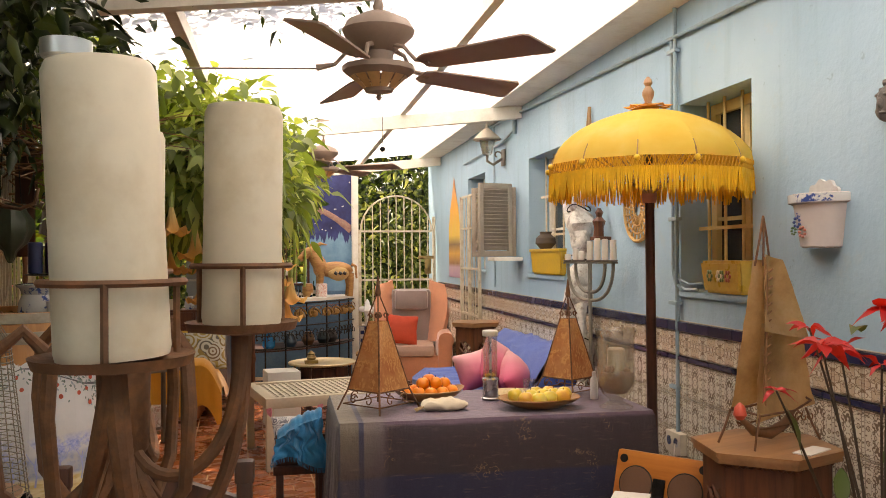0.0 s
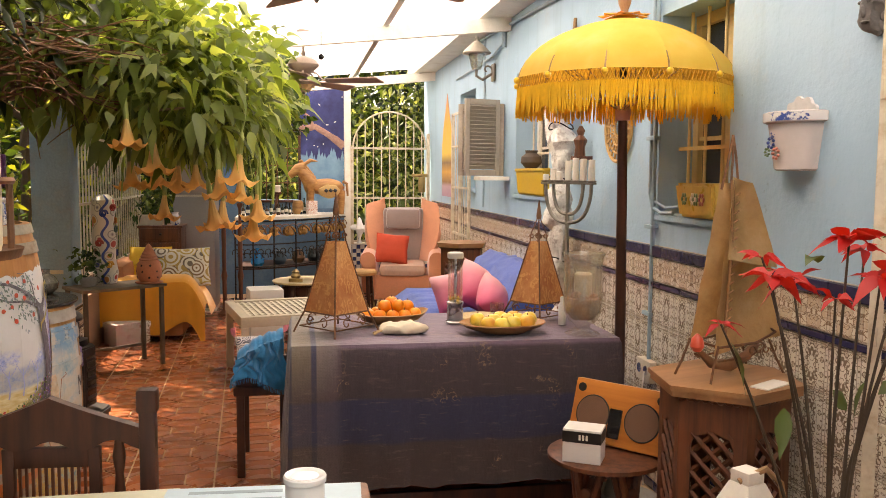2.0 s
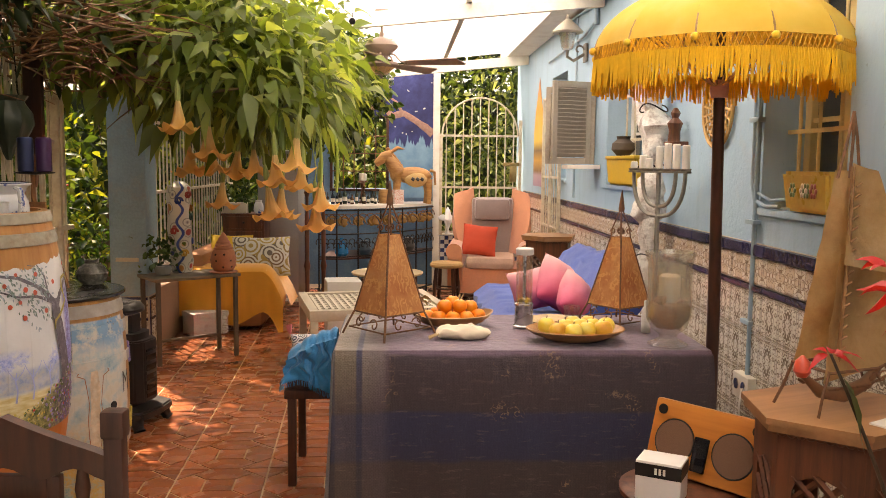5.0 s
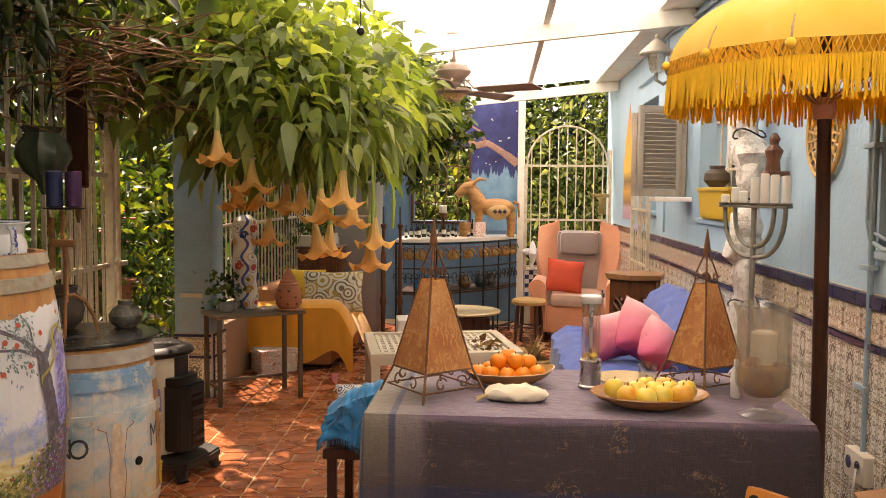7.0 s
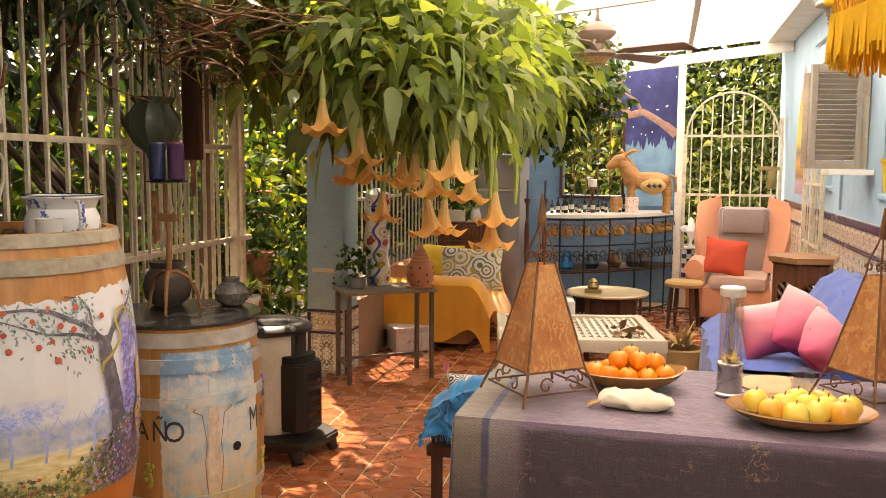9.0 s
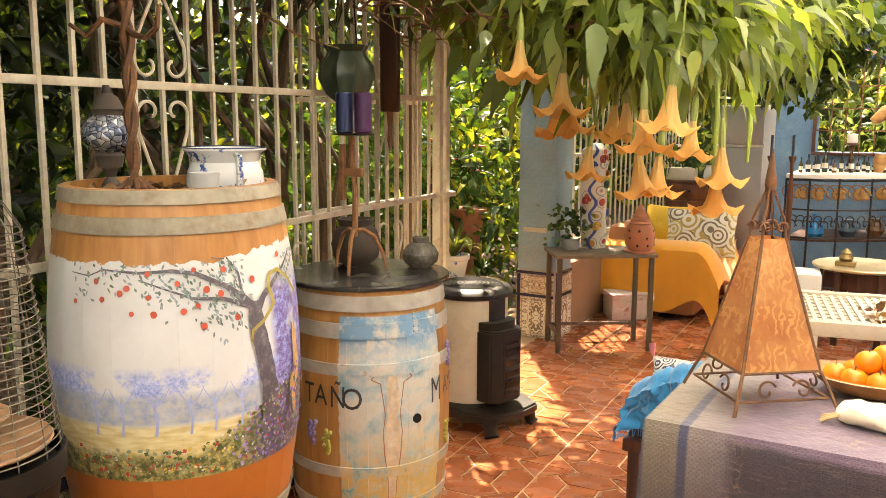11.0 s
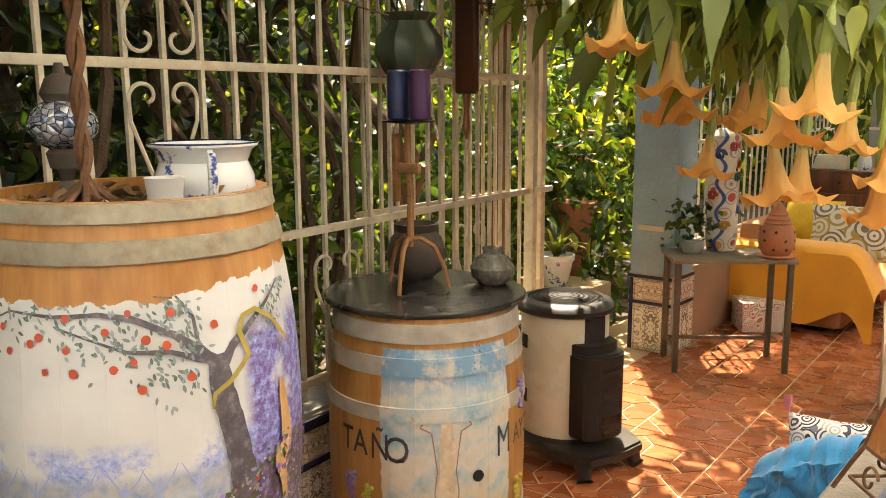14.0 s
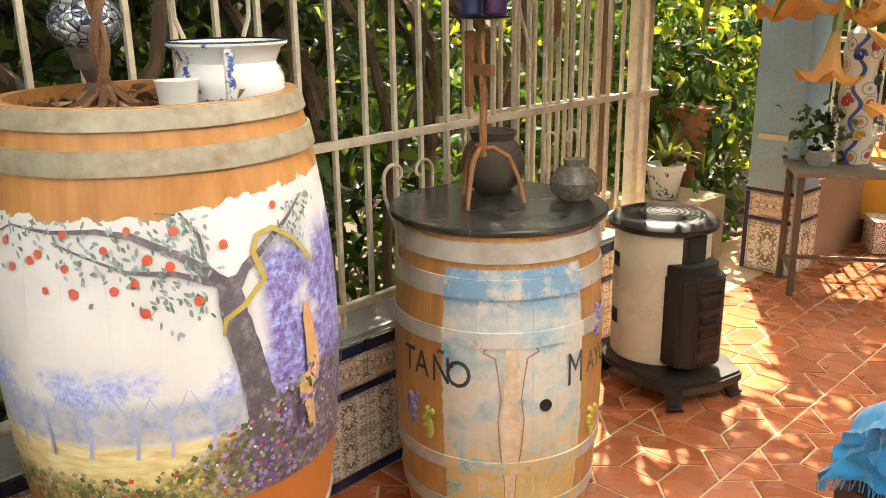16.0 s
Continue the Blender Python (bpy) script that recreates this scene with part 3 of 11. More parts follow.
def petal_material():
    m, nt, bsdf = shader("peach_petal")
    sep = node(nt, "ShaderNodeSeparateXYZ", Vector=where(nt))
    t = calc(nt, 'DIVIDE', calc(nt, 'MULTIPLY', sep.outputs[2], -1.0), 0.20, clamp=True)
    c = ramp(nt, t, (0.05, (0.78, 0.66, 0.30)), (0.5, (0.86, 0.60, 0.22)), (0.95, (0.86, 0.42, 0.09)))
    vein = calc(nt, 'MULTIPLY', noise_of(nt, node(nt, "ShaderNodeMapping", Vector=where(nt), Scale=(40, 40, 5)).outputs[0], 1.0, 4.0), 0.35)
    c = mix_colour(nt, vein, c, (0.72, 0.40, 0.14, 1))
    nt.links.new(c, bsdf.inputs["Base Color"])
    bsdf.inputs["Roughness"].default_value = 0.55
    tr = node(nt, "ShaderNodeBsdfTranslucent", Color=c)
    mx = nt.nodes.new("ShaderNodeMixShader")
    mx.inputs[0].default_value = 0.45
    nt.links.new(bsdf.outputs[0], mx.inputs[1])
    nt.links.new(tr.outputs[0], mx.inputs[2])
    nt.links.new(mx.outputs[0], nt.nodes["Material Output"].inputs["Surface"])
    return m


def trumpet_mesh():
    """Hanging bell: narrow throat, five-pointed flared and curled rim."""
    bm = BM()
    prof = [(0.010, 0.0), (0.013, -0.03), (0.018, -0.06), (0.025, -0.095), (0.033, -0.125), (0.044, -0.150), (0.066, -0.166), (0.090, -0.168)]
    seg = 30
    rings = []
    for i, (r, z) in enumerate(prof):
        w = max(0.0, (i - 3) / 4.0)
        ring = []
        for k in range(seg):
            a = 2 * math.pi * k / seg
            lobe = abs(math.cos(2.5 * a)) ** 3
            rr = r * (1 + 0.34 * w * (lobe - 0.35) + 0.05 * math.sin(10 * a) * (1 - w))
            zz = z - 0.014 * w * w * (1 - lobe) + 0.026 * w ** 3 * lobe
            ring.append(bm.verts.new((rr * math.cos(a), rr * math.sin(a), zz)))
        rings.append(ring)
    for r0, r1 in zip(rings, rings[1:]):
        for k in range(seg):
            fc = bm.faces.new((r0[k], r0[(k + 1) % seg], r1[(k + 1) % seg], r1[k]))
            fc.smooth = True
    return mesh_of(bm, "flower", petal_material())


TRUMPET = trumpet_mesh()
cal = BM()
lathe(cal, [(0.0125, -0.035), (0.0155, 0.0), (0.0145, 0.04), (0.009, 0.075), (0.004, 0.085)], 8)
tube(cal, [(0, 0, 0.08), (0.01, 0, 0.14), (0.0, 0.012, 0.24), (-0.01, 0.0, 0.34)], [0.004, 0.0035, 0.003, 0.003], 6)
CALYX = mesh_of(cal, "calyx", plain("pale_green_calyx", (0.34, 0.40, 0.12), 0.6, vary=0.25))
FLOWERS = [(0.16, 4.75, 1.38, 1.0), (0.05, 4.80, 1.31, 0.95), (-0.08, 5.0, 1.36, 0.8), (-0.26, 4.84, 1.43, 1.0), (-0.28, 4.93, 1.36, 0.9), (-0.25, 5.1, 1.19, 0.85), (0.0, 4.9, 1.15, 1.0),
           (0.055, 4.99, 1.15, 0.95), (0.14, 5.1, 1.28, 0.9), (0.22, 5.2, 1.18, 0.95), (0.19, 5.25, 1.07, 1.0), (-0.36, 4.7, 1.55, 0.9), (-0.19, 5.2, 1.34, 0.9), (-0.44, 5.2, 1.35, 0.95)]
for i, (fx, fy, fz, fs) in enumerate(FLOWERS):
    fl = new("flower", TRUMPET)
    fl.parent = BRUG
    top = fz + 0.178 * fs
    fl.matrix_basis = Matrix.Translation(Vector((fx, fy, top)) - Vector((-1.70, 5.95, 0.0))) @ Euler((random.uniform(-0.16, 0.16), random.uniform(-0.16, 0.16), i * 1.3)).to_matrix().to_4x4() @ Matrix.Scale(fs, 4)
    ca = new("calyx", CALYX)
    ca.parent = fl

# hanging buds of the shrub
for bx, by, bz in ((0.24, 5.0, 1.30), (0.30, 5.25, 1.27)):
    g = BM()
    tube(g, [(bx, by, bz + 0.26), (bx + 0.005, by, bz + 0.12), (bx, by, bz)], [0.004, 0.010, 0.006], 7)
    ob = part("bud", g, plain("green_bud", (0.30, 0.38, 0.07), 0.6), BRUG)
    ob.matrix_basis = Matrix.Translation(-Vector((-1.70, 5.95, 0.0)))

# dark tree above the fence and the first stretch
# unseen crown boxes over roof and garden are added to cut the light
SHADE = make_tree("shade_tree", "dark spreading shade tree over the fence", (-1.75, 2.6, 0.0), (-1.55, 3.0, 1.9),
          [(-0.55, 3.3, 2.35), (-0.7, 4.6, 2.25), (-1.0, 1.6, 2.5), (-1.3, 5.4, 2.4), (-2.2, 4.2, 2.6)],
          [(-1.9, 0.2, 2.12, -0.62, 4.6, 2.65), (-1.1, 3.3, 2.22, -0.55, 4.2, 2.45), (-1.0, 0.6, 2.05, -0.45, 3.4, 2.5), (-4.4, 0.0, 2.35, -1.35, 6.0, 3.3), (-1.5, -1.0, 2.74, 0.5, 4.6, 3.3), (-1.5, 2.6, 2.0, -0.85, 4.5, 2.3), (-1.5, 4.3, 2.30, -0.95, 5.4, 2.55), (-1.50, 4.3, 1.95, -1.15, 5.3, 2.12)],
          14500, 6, 0.11, 0.085, M_LEAF_SHADED, 0.075, 11)
rnd = random.Random(9)
M_BARETWIG = plain("bare_brown_twig", (0.22, 0.11, 0.05), 0.85, vary=0.4)
for k in range(130):
    g = BM()
    p = Vector((rnd.uniform(-1.35, -0.70), rnd.uniform(4.25, 5.5), rnd.uniform(1.78, 2.16)))
    q = p + Vector((rnd.uniform(0.1, 0.55), rnd.uniform(-0.3, 0.3), rnd.uniform(-0.16, 0.14)))
    limb(g, p - Vector((-1.75, 2.6, 0)), q - Vector((-1.75, 2.6, 0)), rnd.uniform(0.004, 0.008), 0.002, 0.10, 6, 5)
    part("twig", g, M_BARETWIG, SHADE)
make_tree("garden_tree", "garden tree behind the pale grille", (-2.2, 9.0, 0.0), (-2.0, 8.9, 1.9),
          [(-1.0, 8.6, 2.4), (-1.3, 9.8, 2.5), (-2.6, 8.0, 2.7), (-0.8, 10.2, 2.4)],
          [(-1.6, 8.6, 2.0, -0.75, 11.0, 2.7)],
          170, 6, 0.12, 0.12, M_LEAF_GARDEN, 0.07, 12)
for i, (tx, ty, h, r) in enumerate(((-1.62, 3.6, 2.6, 0.05), (-1.75, 4.5, 2.7, 0.06), (-2.2, 3.9, 2.7, 0.08), (-1.6, 5.2, 2.5, 0.03), (-2.6, 5.0, 2.9, 0.07), (-1.9, 1.4, 2.6, 0.05), (-1.55, 4.15, 2.5, 0.035), (-1.70, 4.95, 2.6, 0.04), (-1.62, 2.9, 2.5, 0.045), (-1.85, 5.5, 2.6, 0.05), (-1.58, 4.7, 2.4, 0.022))):
    t_ = thing("garden_bush", (tx, ty, -0.02), "bare-stemmed brown garden bush behind the fence", "bush")
    g = BM()
    limb(g, (0, 0, 0), (random.uniform(-0.3, 0.3), random.uniform(-0.3, 0.3), h), r, r * 0.5, 0.35, 10)
    part("trunk", g, M_BARK, t_)
    g = BM()
    limb(g, (0.02, 0.0, h * 0.35), (random.uniform(-0.6, 0.6), random.uniform(-0.5, 0.5), h * 0.9), r * 0.5, r * 0.2, 0.25, 8)
    part("limb", g, M_BARK, t_)


def hedge(name, label, boxes, n, per, spread, size, material, seed, ratio=0.42):
    rng = np.random.default_rng(seed)
    c, off = clumps(rng, boxes, n, per, spread)
    v, f = leaf_cloud(c, off + rng.normal(size=off.shape) * spread * 0.8, rng.uniform(0.6, 1.2, len(c)) * size, ratio, 0.2, seed)
    return tagged(leaves_object(name, v, f, material), label, "shrubs", kind="stuff")


hedge("garden_shrubs", "dense sunlit garden shrubs behind the fence", [(-4.8, 0.0, 0.6, -4.0, 6.2, 3.0), (-3.4, 6.3, 0.0, -2.3, 9.0, 1.7), (-2.3, 7.0, 0.3, -1.75, 8.4, 1.6)], 2000, 6, 0.13, 0.13, M_LEAF_GARDEN, 21)
hedge("glossy_shrubs", "glossy dark green shrubs in the garden", [(-2.3, 0.2, 0.0, -1.75, 5.4, 1.3), (-2.8, 6.2, 0.35, -2.0, 7.4, 1.7), (-1.95, 7.1, 0.1, -1.6, 7.7, 0.9)], 1300, 6, 0.10, 0.11, M_LEAF_GLOSS, 22)
# near-black leaf colour stands for the shade behind the fence
hedge("dark_shrubs", "shrubs close behind the iron fence, shade put into their leaf colour", [(-2.3, 0.5, 0.2, -1.65, 4.4, 2.4), (-3.4, 0.0, 0.0, -2.3, 5.9, 2.3)], 2100, 6, 0.13, 0.12, M_LEAF_SHADED, 27)
# leaf boxes added upstream of the sun to break up floor patches
hedge("overhanging_leaves", "added dark leaves above the pergola edge that keep sun off the floor", [(-1.30, 5.3, 2.40, -0.75, 6.2, 2.72), (-1.45, 7.6, 2.30, -0.5, 9.2, 2.85)], 800, 6, 0.12, 0.13, M_LEAF_SHADED, 29)
hedge("far_hedge", "tall dark hedge that closes the garden", [(-6.2, -3.0, 0.0, -5.4, 15.0, 4.6), (-5.6, 14.2, 0.0, 6.0, 15.0, 4.6)], 3000, 7, 0.2, 0.28, M_LEAF_GARDEN, 23)
hedge("gate_shrubs", "sunlit climbing shrubs behind the barred gate", [(0.6, 11.5, 0.0, 2.9, 12.6, 2.6), (1.6, 11.3, 1.2, 2.6, 11.9, 2.9), (-1.0, 11.4, 0.0, 0.7, 12.2, 2.2)], 900, 6, 0.13, 0.115, leafy("pale_climber_leaf", (0.09, 0.14, 0.035), (0.40, 0.44, 0.20), 0.45), 24)
hedge("canopy_leaves", "high leaves of neighbouring trees", [(0.9, 12.6, 2.2, 4.2, 14.0, 4.4), (-4.5, 9.5, 2.4, -1.6, 12.5, 4.2)], 900, 6, 0.2, 0.2, M_LEAF_SHADED, 25)
hedge("roof_ivy", "ivy hanging from the end of the pergola", [(-0.60, 9.1, 1.95, 0.45, 9.6, 2.44), (-0.55, 9.2, 1.62, 0.16, 9.5, 2.0), (-0.5, 7.4, 2.05, 0.30, 9.1, 2.40)], 1500, 6, 0.07, 0.080, M_LEAF_IVY, 26, 0.75)
# backdrop added to close the view, its dark green standing for shade
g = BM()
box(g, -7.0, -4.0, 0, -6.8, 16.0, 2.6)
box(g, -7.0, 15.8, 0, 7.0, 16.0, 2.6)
structure("wall_garden", g, plain("shade_toned_backdrop", (0.05, 0.06, 0.03), 0.95, vary=0.5), "added backdrop wall behind the hedge, shade put into its colour", "wall")

# ---- barrels, stove and what stands on them ----
def barrel_radius(z, h, r_end, r_mid):
    t = 2 * z / h - 1
    return r_mid - (r_mid - r_end) * t * t


def barrel(name, label, at, h, r_end, r_mid, body_material, hoops, hoop_material, head_material, gap=0.004):
    b = thing(name, at, label, "barrel")
    n = 26
    for k in range(n):
        g = BM()
        a0, a1 = 2 * math.pi * (k + gap) / n, 2 * math.pi * (k + 1 - gap) / n
        rows = []
        for i in range(15):
            z = h * i / 14
            r = barrel_radius(z, h, r_end, r_mid)
            rows.append([g.verts.new((r * math.cos(a), r * math.sin(a), z)) for a in (a0, (a0 + a1) / 2, a1)] + [g.verts.new(((r - 0.02) * math.cos(a), (r - 0.02) * math.sin(a), z)) for a in (a1, a0)])
        for p, q in zip(rows, rows[1:]):
            for j in range(5):
                f = g.faces.new((p[j], p[(j + 1) % 5], q[(j + 1) % 5], q[j]))
                f.smooth = j < 2
        g.faces.new(rows[0][::-1])
        g.faces.new(rows[-1])
        part("stave", g, body_material, b)
    for z0, z1 in hoops:
        g = BM()
        prof = [(barrel_radius(z0, h, r_end, r_mid) + 0.001, z0), (barrel_radius(z0, h, r_end, r_mid) + 0.0055, z0 + 0.001), (barrel_radius(z1, h, r_end, r_mid) + 0.0055, z1 - 0.001), (barrel_radius(z1, h, r_end, r_mid) + 0.001, z1)]
        lathe(g, prof, 56, caps=False)
        part("hoop", g, hoop_material, b)
    g = BM()
    lathe(g, [(r_end - 0.022, h - 0.075), (r_end - 0.022, h - 0.055)], 40)
    part("head", g, head_material, b)
    return b


def barrel_field(nt):
    """Angle round the barrel in degrees and height, for painted scenes."""
    sep = node(nt, "ShaderNodeSeparateXYZ", Vector=where(nt))
    ang = calc(nt, 'MULTIPLY', calc(nt, 'ARCTAN2', sep.outputs[1], sep.outputs[0]), 57.29578)
    return ang, sep.outputs[2]


def orchard_paint():
    """White ground with a ragged top edge, lavender trees and a pale meadow, on orange wood."""
    m, nt, bsdf = shader("painted_orchard")
    ang, z = barrel_field(nt)
    v = where(nt)
    sv = node(nt, "ShaderNodeCombineXYZ", X=calc(nt, 'MULTIPLY', ang, 0.0052), Y=z, Z=0.0).outputs[0]
    wood = ramp(nt, noise_of(nt, node(nt, "ShaderNodeMapping", Vector=v, Scale=(40, 40, 3)).outputs[0], 1.0, 5.0), (0.3, (0.40, 0.17, 0.05)), (0.7, (0.55, 0.27, 0.09)))
    white = ramp(nt, noise_of(nt, v, 6.0, 6.0), (0.3, (0.66, 0.66, 0.65)), (0.6, (0.76, 0.76, 0.75)))

    def band(lo, hi, soft):
        return calc(nt, 'MULTIPLY', calc(nt, 'DIVIDE', calc(nt, 'SUBTRACT', z, lo), soft, clamp=True), calc(nt, 'DIVIDE', calc(nt, 'SUBTRACT', hi, z), soft, clamp=True))

    # far trees: round lavender crowns over a misty wood
    crowns = node(nt, "ShaderNodeTexVoronoi", Vector=node(nt, "ShaderNodeMapping", Vector=sv, Scale=(1, 0.55, 1)).outputs[0], Scale=15.0)
    puff = calc(nt, 'SUBTRACT', 0.74, calc(nt, 'ADD', crowns.outputs["Distance"], calc(nt, 'MULTIPLY', calc(nt, 'SUBTRACT', noise_of(nt, sv, 60.0, 6.0, 0.75), 0.5), 0.9)))
    lav = ramp(nt, noise_of(nt, sv, 70.0, 6.0, 0.7), (0.34, (0.16, 0.24, 0.60)), (0.50, (0.40, 0.47, 0.78)), (0.66, (0.70, 0.72, 0.86)))
    c = mix_colour(nt, calc(nt, 'MULTIPLY', band(0.385, 0.482, 0.03), ramp(nt, puff, (0.02, (0, 0, 0)), (0.22, (1, 1, 1)))), white, lav)
    mist = ramp(nt, noise_of(nt, sv, 40.0, 6.0, 0.7), (0.35, (0.26, 0.34, 0.56)), (0.55, (0.46, 0.49, 0.52)), (0.7, (0.58, 0.50, 0.42)))
    c = mix_colour(nt, calc(nt, 'MULTIPLY', band(0.335, 0.425, 0.02), ramp(nt, noise_of(nt, sv, 22.0, 5.0), (0.30, (0.5, 0.5, 0.5)), (0.55, (1, 1, 1)))), c, mist)
    meadow = ramp(nt, noise_of(nt, node(nt, "ShaderNodeMapping", Vector=sv, Scale=(1, 4, 1)).outputs[0], 22.0, 5.0), (0.35, (0.66, 0.52, 0.20)), (0.65, (0.84, 0.76, 0.46)))
    c = mix_colour(nt, calc(nt, 'DIVIDE', calc(nt, 'SUBTRACT', 0.352, z), 0.012, clamp=True), c, meadow)
    # blue and purple blossom behind the trunk
    side = calc(nt, 'MULTIPLY', calc(nt, 'DIVIDE', calc(nt, 'SUBTRACT', ang, 2.0), 5.0, clamp=True), calc(nt, 'MULTIPLY', calc(nt, 'DIVIDE', calc(nt, 'SUBTRACT', 0.665, z), 0.05, clamp=True), calc(nt, 'DIVIDE', calc(nt, 'SUBTRACT', 80.0, ang), 15.0, clamp=True)))
    purple = ramp(nt, noise_of(nt, sv, 52.0, 7.0, 0.8), (0.34, (0.05, 0.035, 0.13)), (0.46, (0.20, 0.12, 0.36)), (0.56, (0.30, 0.36, 0.72)), (0.70, (0.74, 0.76, 0.86)))
    c = mix_colour(nt, calc(nt, 'MULTIPLY', side, ramp(nt, noise_of(nt, sv, 12.0, 5.0), (0.30, (0.1, 0.1, 0.1)), (0.46, (1, 1, 1)))), c, purple)
    # flower bed along the foot of the picture
    rise = calc(nt, 'MULTIPLY', calc(nt, 'DIVIDE', calc(nt, 'ADD', ang, 34.0), 50.0, clamp=True), 0.13)
    edge = calc(nt, 'ADD', calc(nt, 'ADD', rise, 0.245), calc(nt, 'MULTIPLY', noise_of(nt, sv, 16.0, 6.0, 0.7), 0.08))
    bed = ramp(nt, noise_of(nt, sv, 48.0, 7.0, 0.75), (0.34, (0.035, 0.05, 0.02)), (0.46, (0.16, 0.17, 0.06)), (0.56, (0.40, 0.36, 0.13)), (0.68, (0.70, 0.62, 0.36)))
    deep = ramp(nt, noise_of(nt, sv, 44.0, 7.0, 0.75), (0.36, (0.03, 0.03, 0.025)), (0.50, (0.14, 0.10, 0.16)), (0.64, (0.36, 0.34, 0.30)))
    bed = mix_colour(nt, calc(nt, 'DIVIDE', calc(nt, 'ADD', ang, 18.0), 20.0, clamp=True), bed, deep)
    c = mix_colour(nt, calc(nt, 'DIVIDE', calc(nt, 'SUBTRACT', edge, z), 0.02, clamp=True), c, bed)
    ragged = calc(nt, 'ADD', 0.674, calc(nt, 'MULTIPLY', noise_of(nt, sv, 15.0, 6.0, 0.6), 0.065))
    ragged = calc(nt, 'ADD', ragged, calc(nt, 'MULTIPLY', calc(nt, 'DIVIDE', calc(nt, 'ADD', ang, 25.0), 40.0, clamp=True), 0.022))
    c = mix_colour(nt, calc(nt, 'DIVIDE', calc(nt, 'SUBTRACT', z, ragged), 0.0015, clamp=True), c, wood)
    c = mix_colour(nt, calc(nt, 'DIVIDE', calc(nt, 'SUBTRACT', 0.217, z), 0.003, clamp=True), c, (0.48, 0.15, 0.03, 1))
    nt.links.new(c, bsdf.inputs["Base Color"])
    bsdf.inputs["Roughness"].default_value = 0.42
    bumped(nt, bsdf, noise_of(nt, v, 60.0), 0.15, 0.002)
    return m


def cellar_panel(nt, ang, z, v):
    """Pale blue, white and ochre washes of the painted panel, and where it lies."""
    n1, n2 = noise_of(nt, v, 9.0, 6.0, 0.65), noise_of(nt, v, 13.0, 6.0, 0.7)
    pale = ramp(nt, n1, (0.30, (0.16, 0.36, 0.48)), (0.42, (0.44, 0.54, 0.55)), (0.52, (0.66, 0.62, 0.54)), (0.64, (0.62, 0.56, 0.44)), (0.74, (0.60, 0.42, 0.18)))
    low = ramp(nt, n2, (0.34, (0.12, 0.34, 0.44)), (0.43, (0.46, 0.48, 0.36)), (0.52, (0.66, 0.42, 0.10)), (0.62, (0.60, 0.52, 0.34)), (0.72, (0.30, 0.46, 0.50)))
    pale = mix_colour(nt, calc(nt, 'DIVIDE', calc(nt, 'SUBTRACT', 0.44, z), 0.25, clamp=True), pale, low)
    top = calc(nt, 'DIVIDE', calc(nt, 'SUBTRACT', z, 0.64), 0.06, clamp=True)
    pale = mix_colour(nt, calc(nt, 'MULTIPLY', top, ramp(nt, n2, (0.40, (0, 0, 0)), (0.52, (1, 1, 1)))), pale, (0.18, 0.36, 0.54, 1))
    lim = calc(nt, 'ABSOLUTE', calc(nt, 'ADD', ang, 36.0))
    wide = calc(nt, 'ADD', 37.0, calc(nt, 'MULTIPLY', noise_of(nt, v, 20.0, 4.0), 4.0))
    return pale, calc(nt, 'DIVIDE', calc(nt, 'SUBTRACT', wide, lim), 0.6, clamp=True)


def cellar_paint():
    """Worn orange staves with the painted panel."""
    m, nt, bsdf = shader("painted_cellar_staves")
    ang, z = barrel_field(nt)
    v = where(nt)
    wood = ramp(nt, noise_of(nt, node(nt, "ShaderNodeMapping", Vector=v, Scale=(34, 34, 3)).outputs[0], 1.0, 6.0), (0.3, (0.36, 0.16, 0.045)), (0.7, (0.52, 0.27, 0.08)))
    pale, inside = cellar_panel(nt, ang, z, v)
    c = mix_colour(nt, calc(nt, 'MULTIPLY', inside, calc(nt, 'DIVIDE', calc(nt, 'SUBTRACT', 0.778, z), 0.006, clamp=True)), wood, pale)
    c = mix_colour(nt, calc(nt, 'MULTIPLY', ramp(nt, noise_of(nt, node(nt, "ShaderNodeMapping", Vector=v, Scale=(22, 22, 4)).outputs[0], 1.0, 5.0), (0.60, (0, 0, 0)), (0.68, (1, 1, 1))), 0.3), c, (0.34, 0.25, 0.16, 1))
    nt.links.new(c, bsdf.inputs["Base Color"])
    bsdf.inputs["Roughness"].default_value = 0.5
    bumped(nt, bsdf, noise_of(nt, node(nt, "ShaderNodeMapping", Vector=v, Scale=(30, 30, 3)).outputs[0], 1.0), 0.4, 0.003)
    return m


def hoop_paint():
    """Grey hoop, painted over where the panel crosses it."""
    m, nt, bsdf = shader("painted_hoop")
    ang, z = barrel_field(nt)
    v = where(nt)
    grey = ramp(nt, noise_of(nt, v, 14.0, 6.0), (0.3, (0.34, 0.30, 0.25)), (0.6, (0.48, 0.45, 0.39)))
    pale, inside = cellar_panel(nt, ang, z, v)
    inside = calc(nt, 'MULTIPLY', inside, calc(nt, 'DIVIDE', calc(nt, 'SUBTRACT', 0.765, z), 0.004, clamp=True))
    c = mix_colour(nt, calc(nt, 'MULTIPLY', inside, 0.92), grey, pale)
    c = mix_colour(nt, calc(nt, 'MULTIPLY', ramp(nt, noise_of(nt, v, 30.0, 5.0), (0.62, (0, 0, 0)), (0.70, (1, 1, 1))), 0.5), c, (0.28, 0.20, 0.13, 1))
    nt.links.new(c, bsdf.inputs["Base Color"])
    bsdf.inputs["Roughness"].default_value = 0.45
    bumped(nt, bsdf, noise_of(nt, v, 50.0), 0.2, 0.002)
    return m


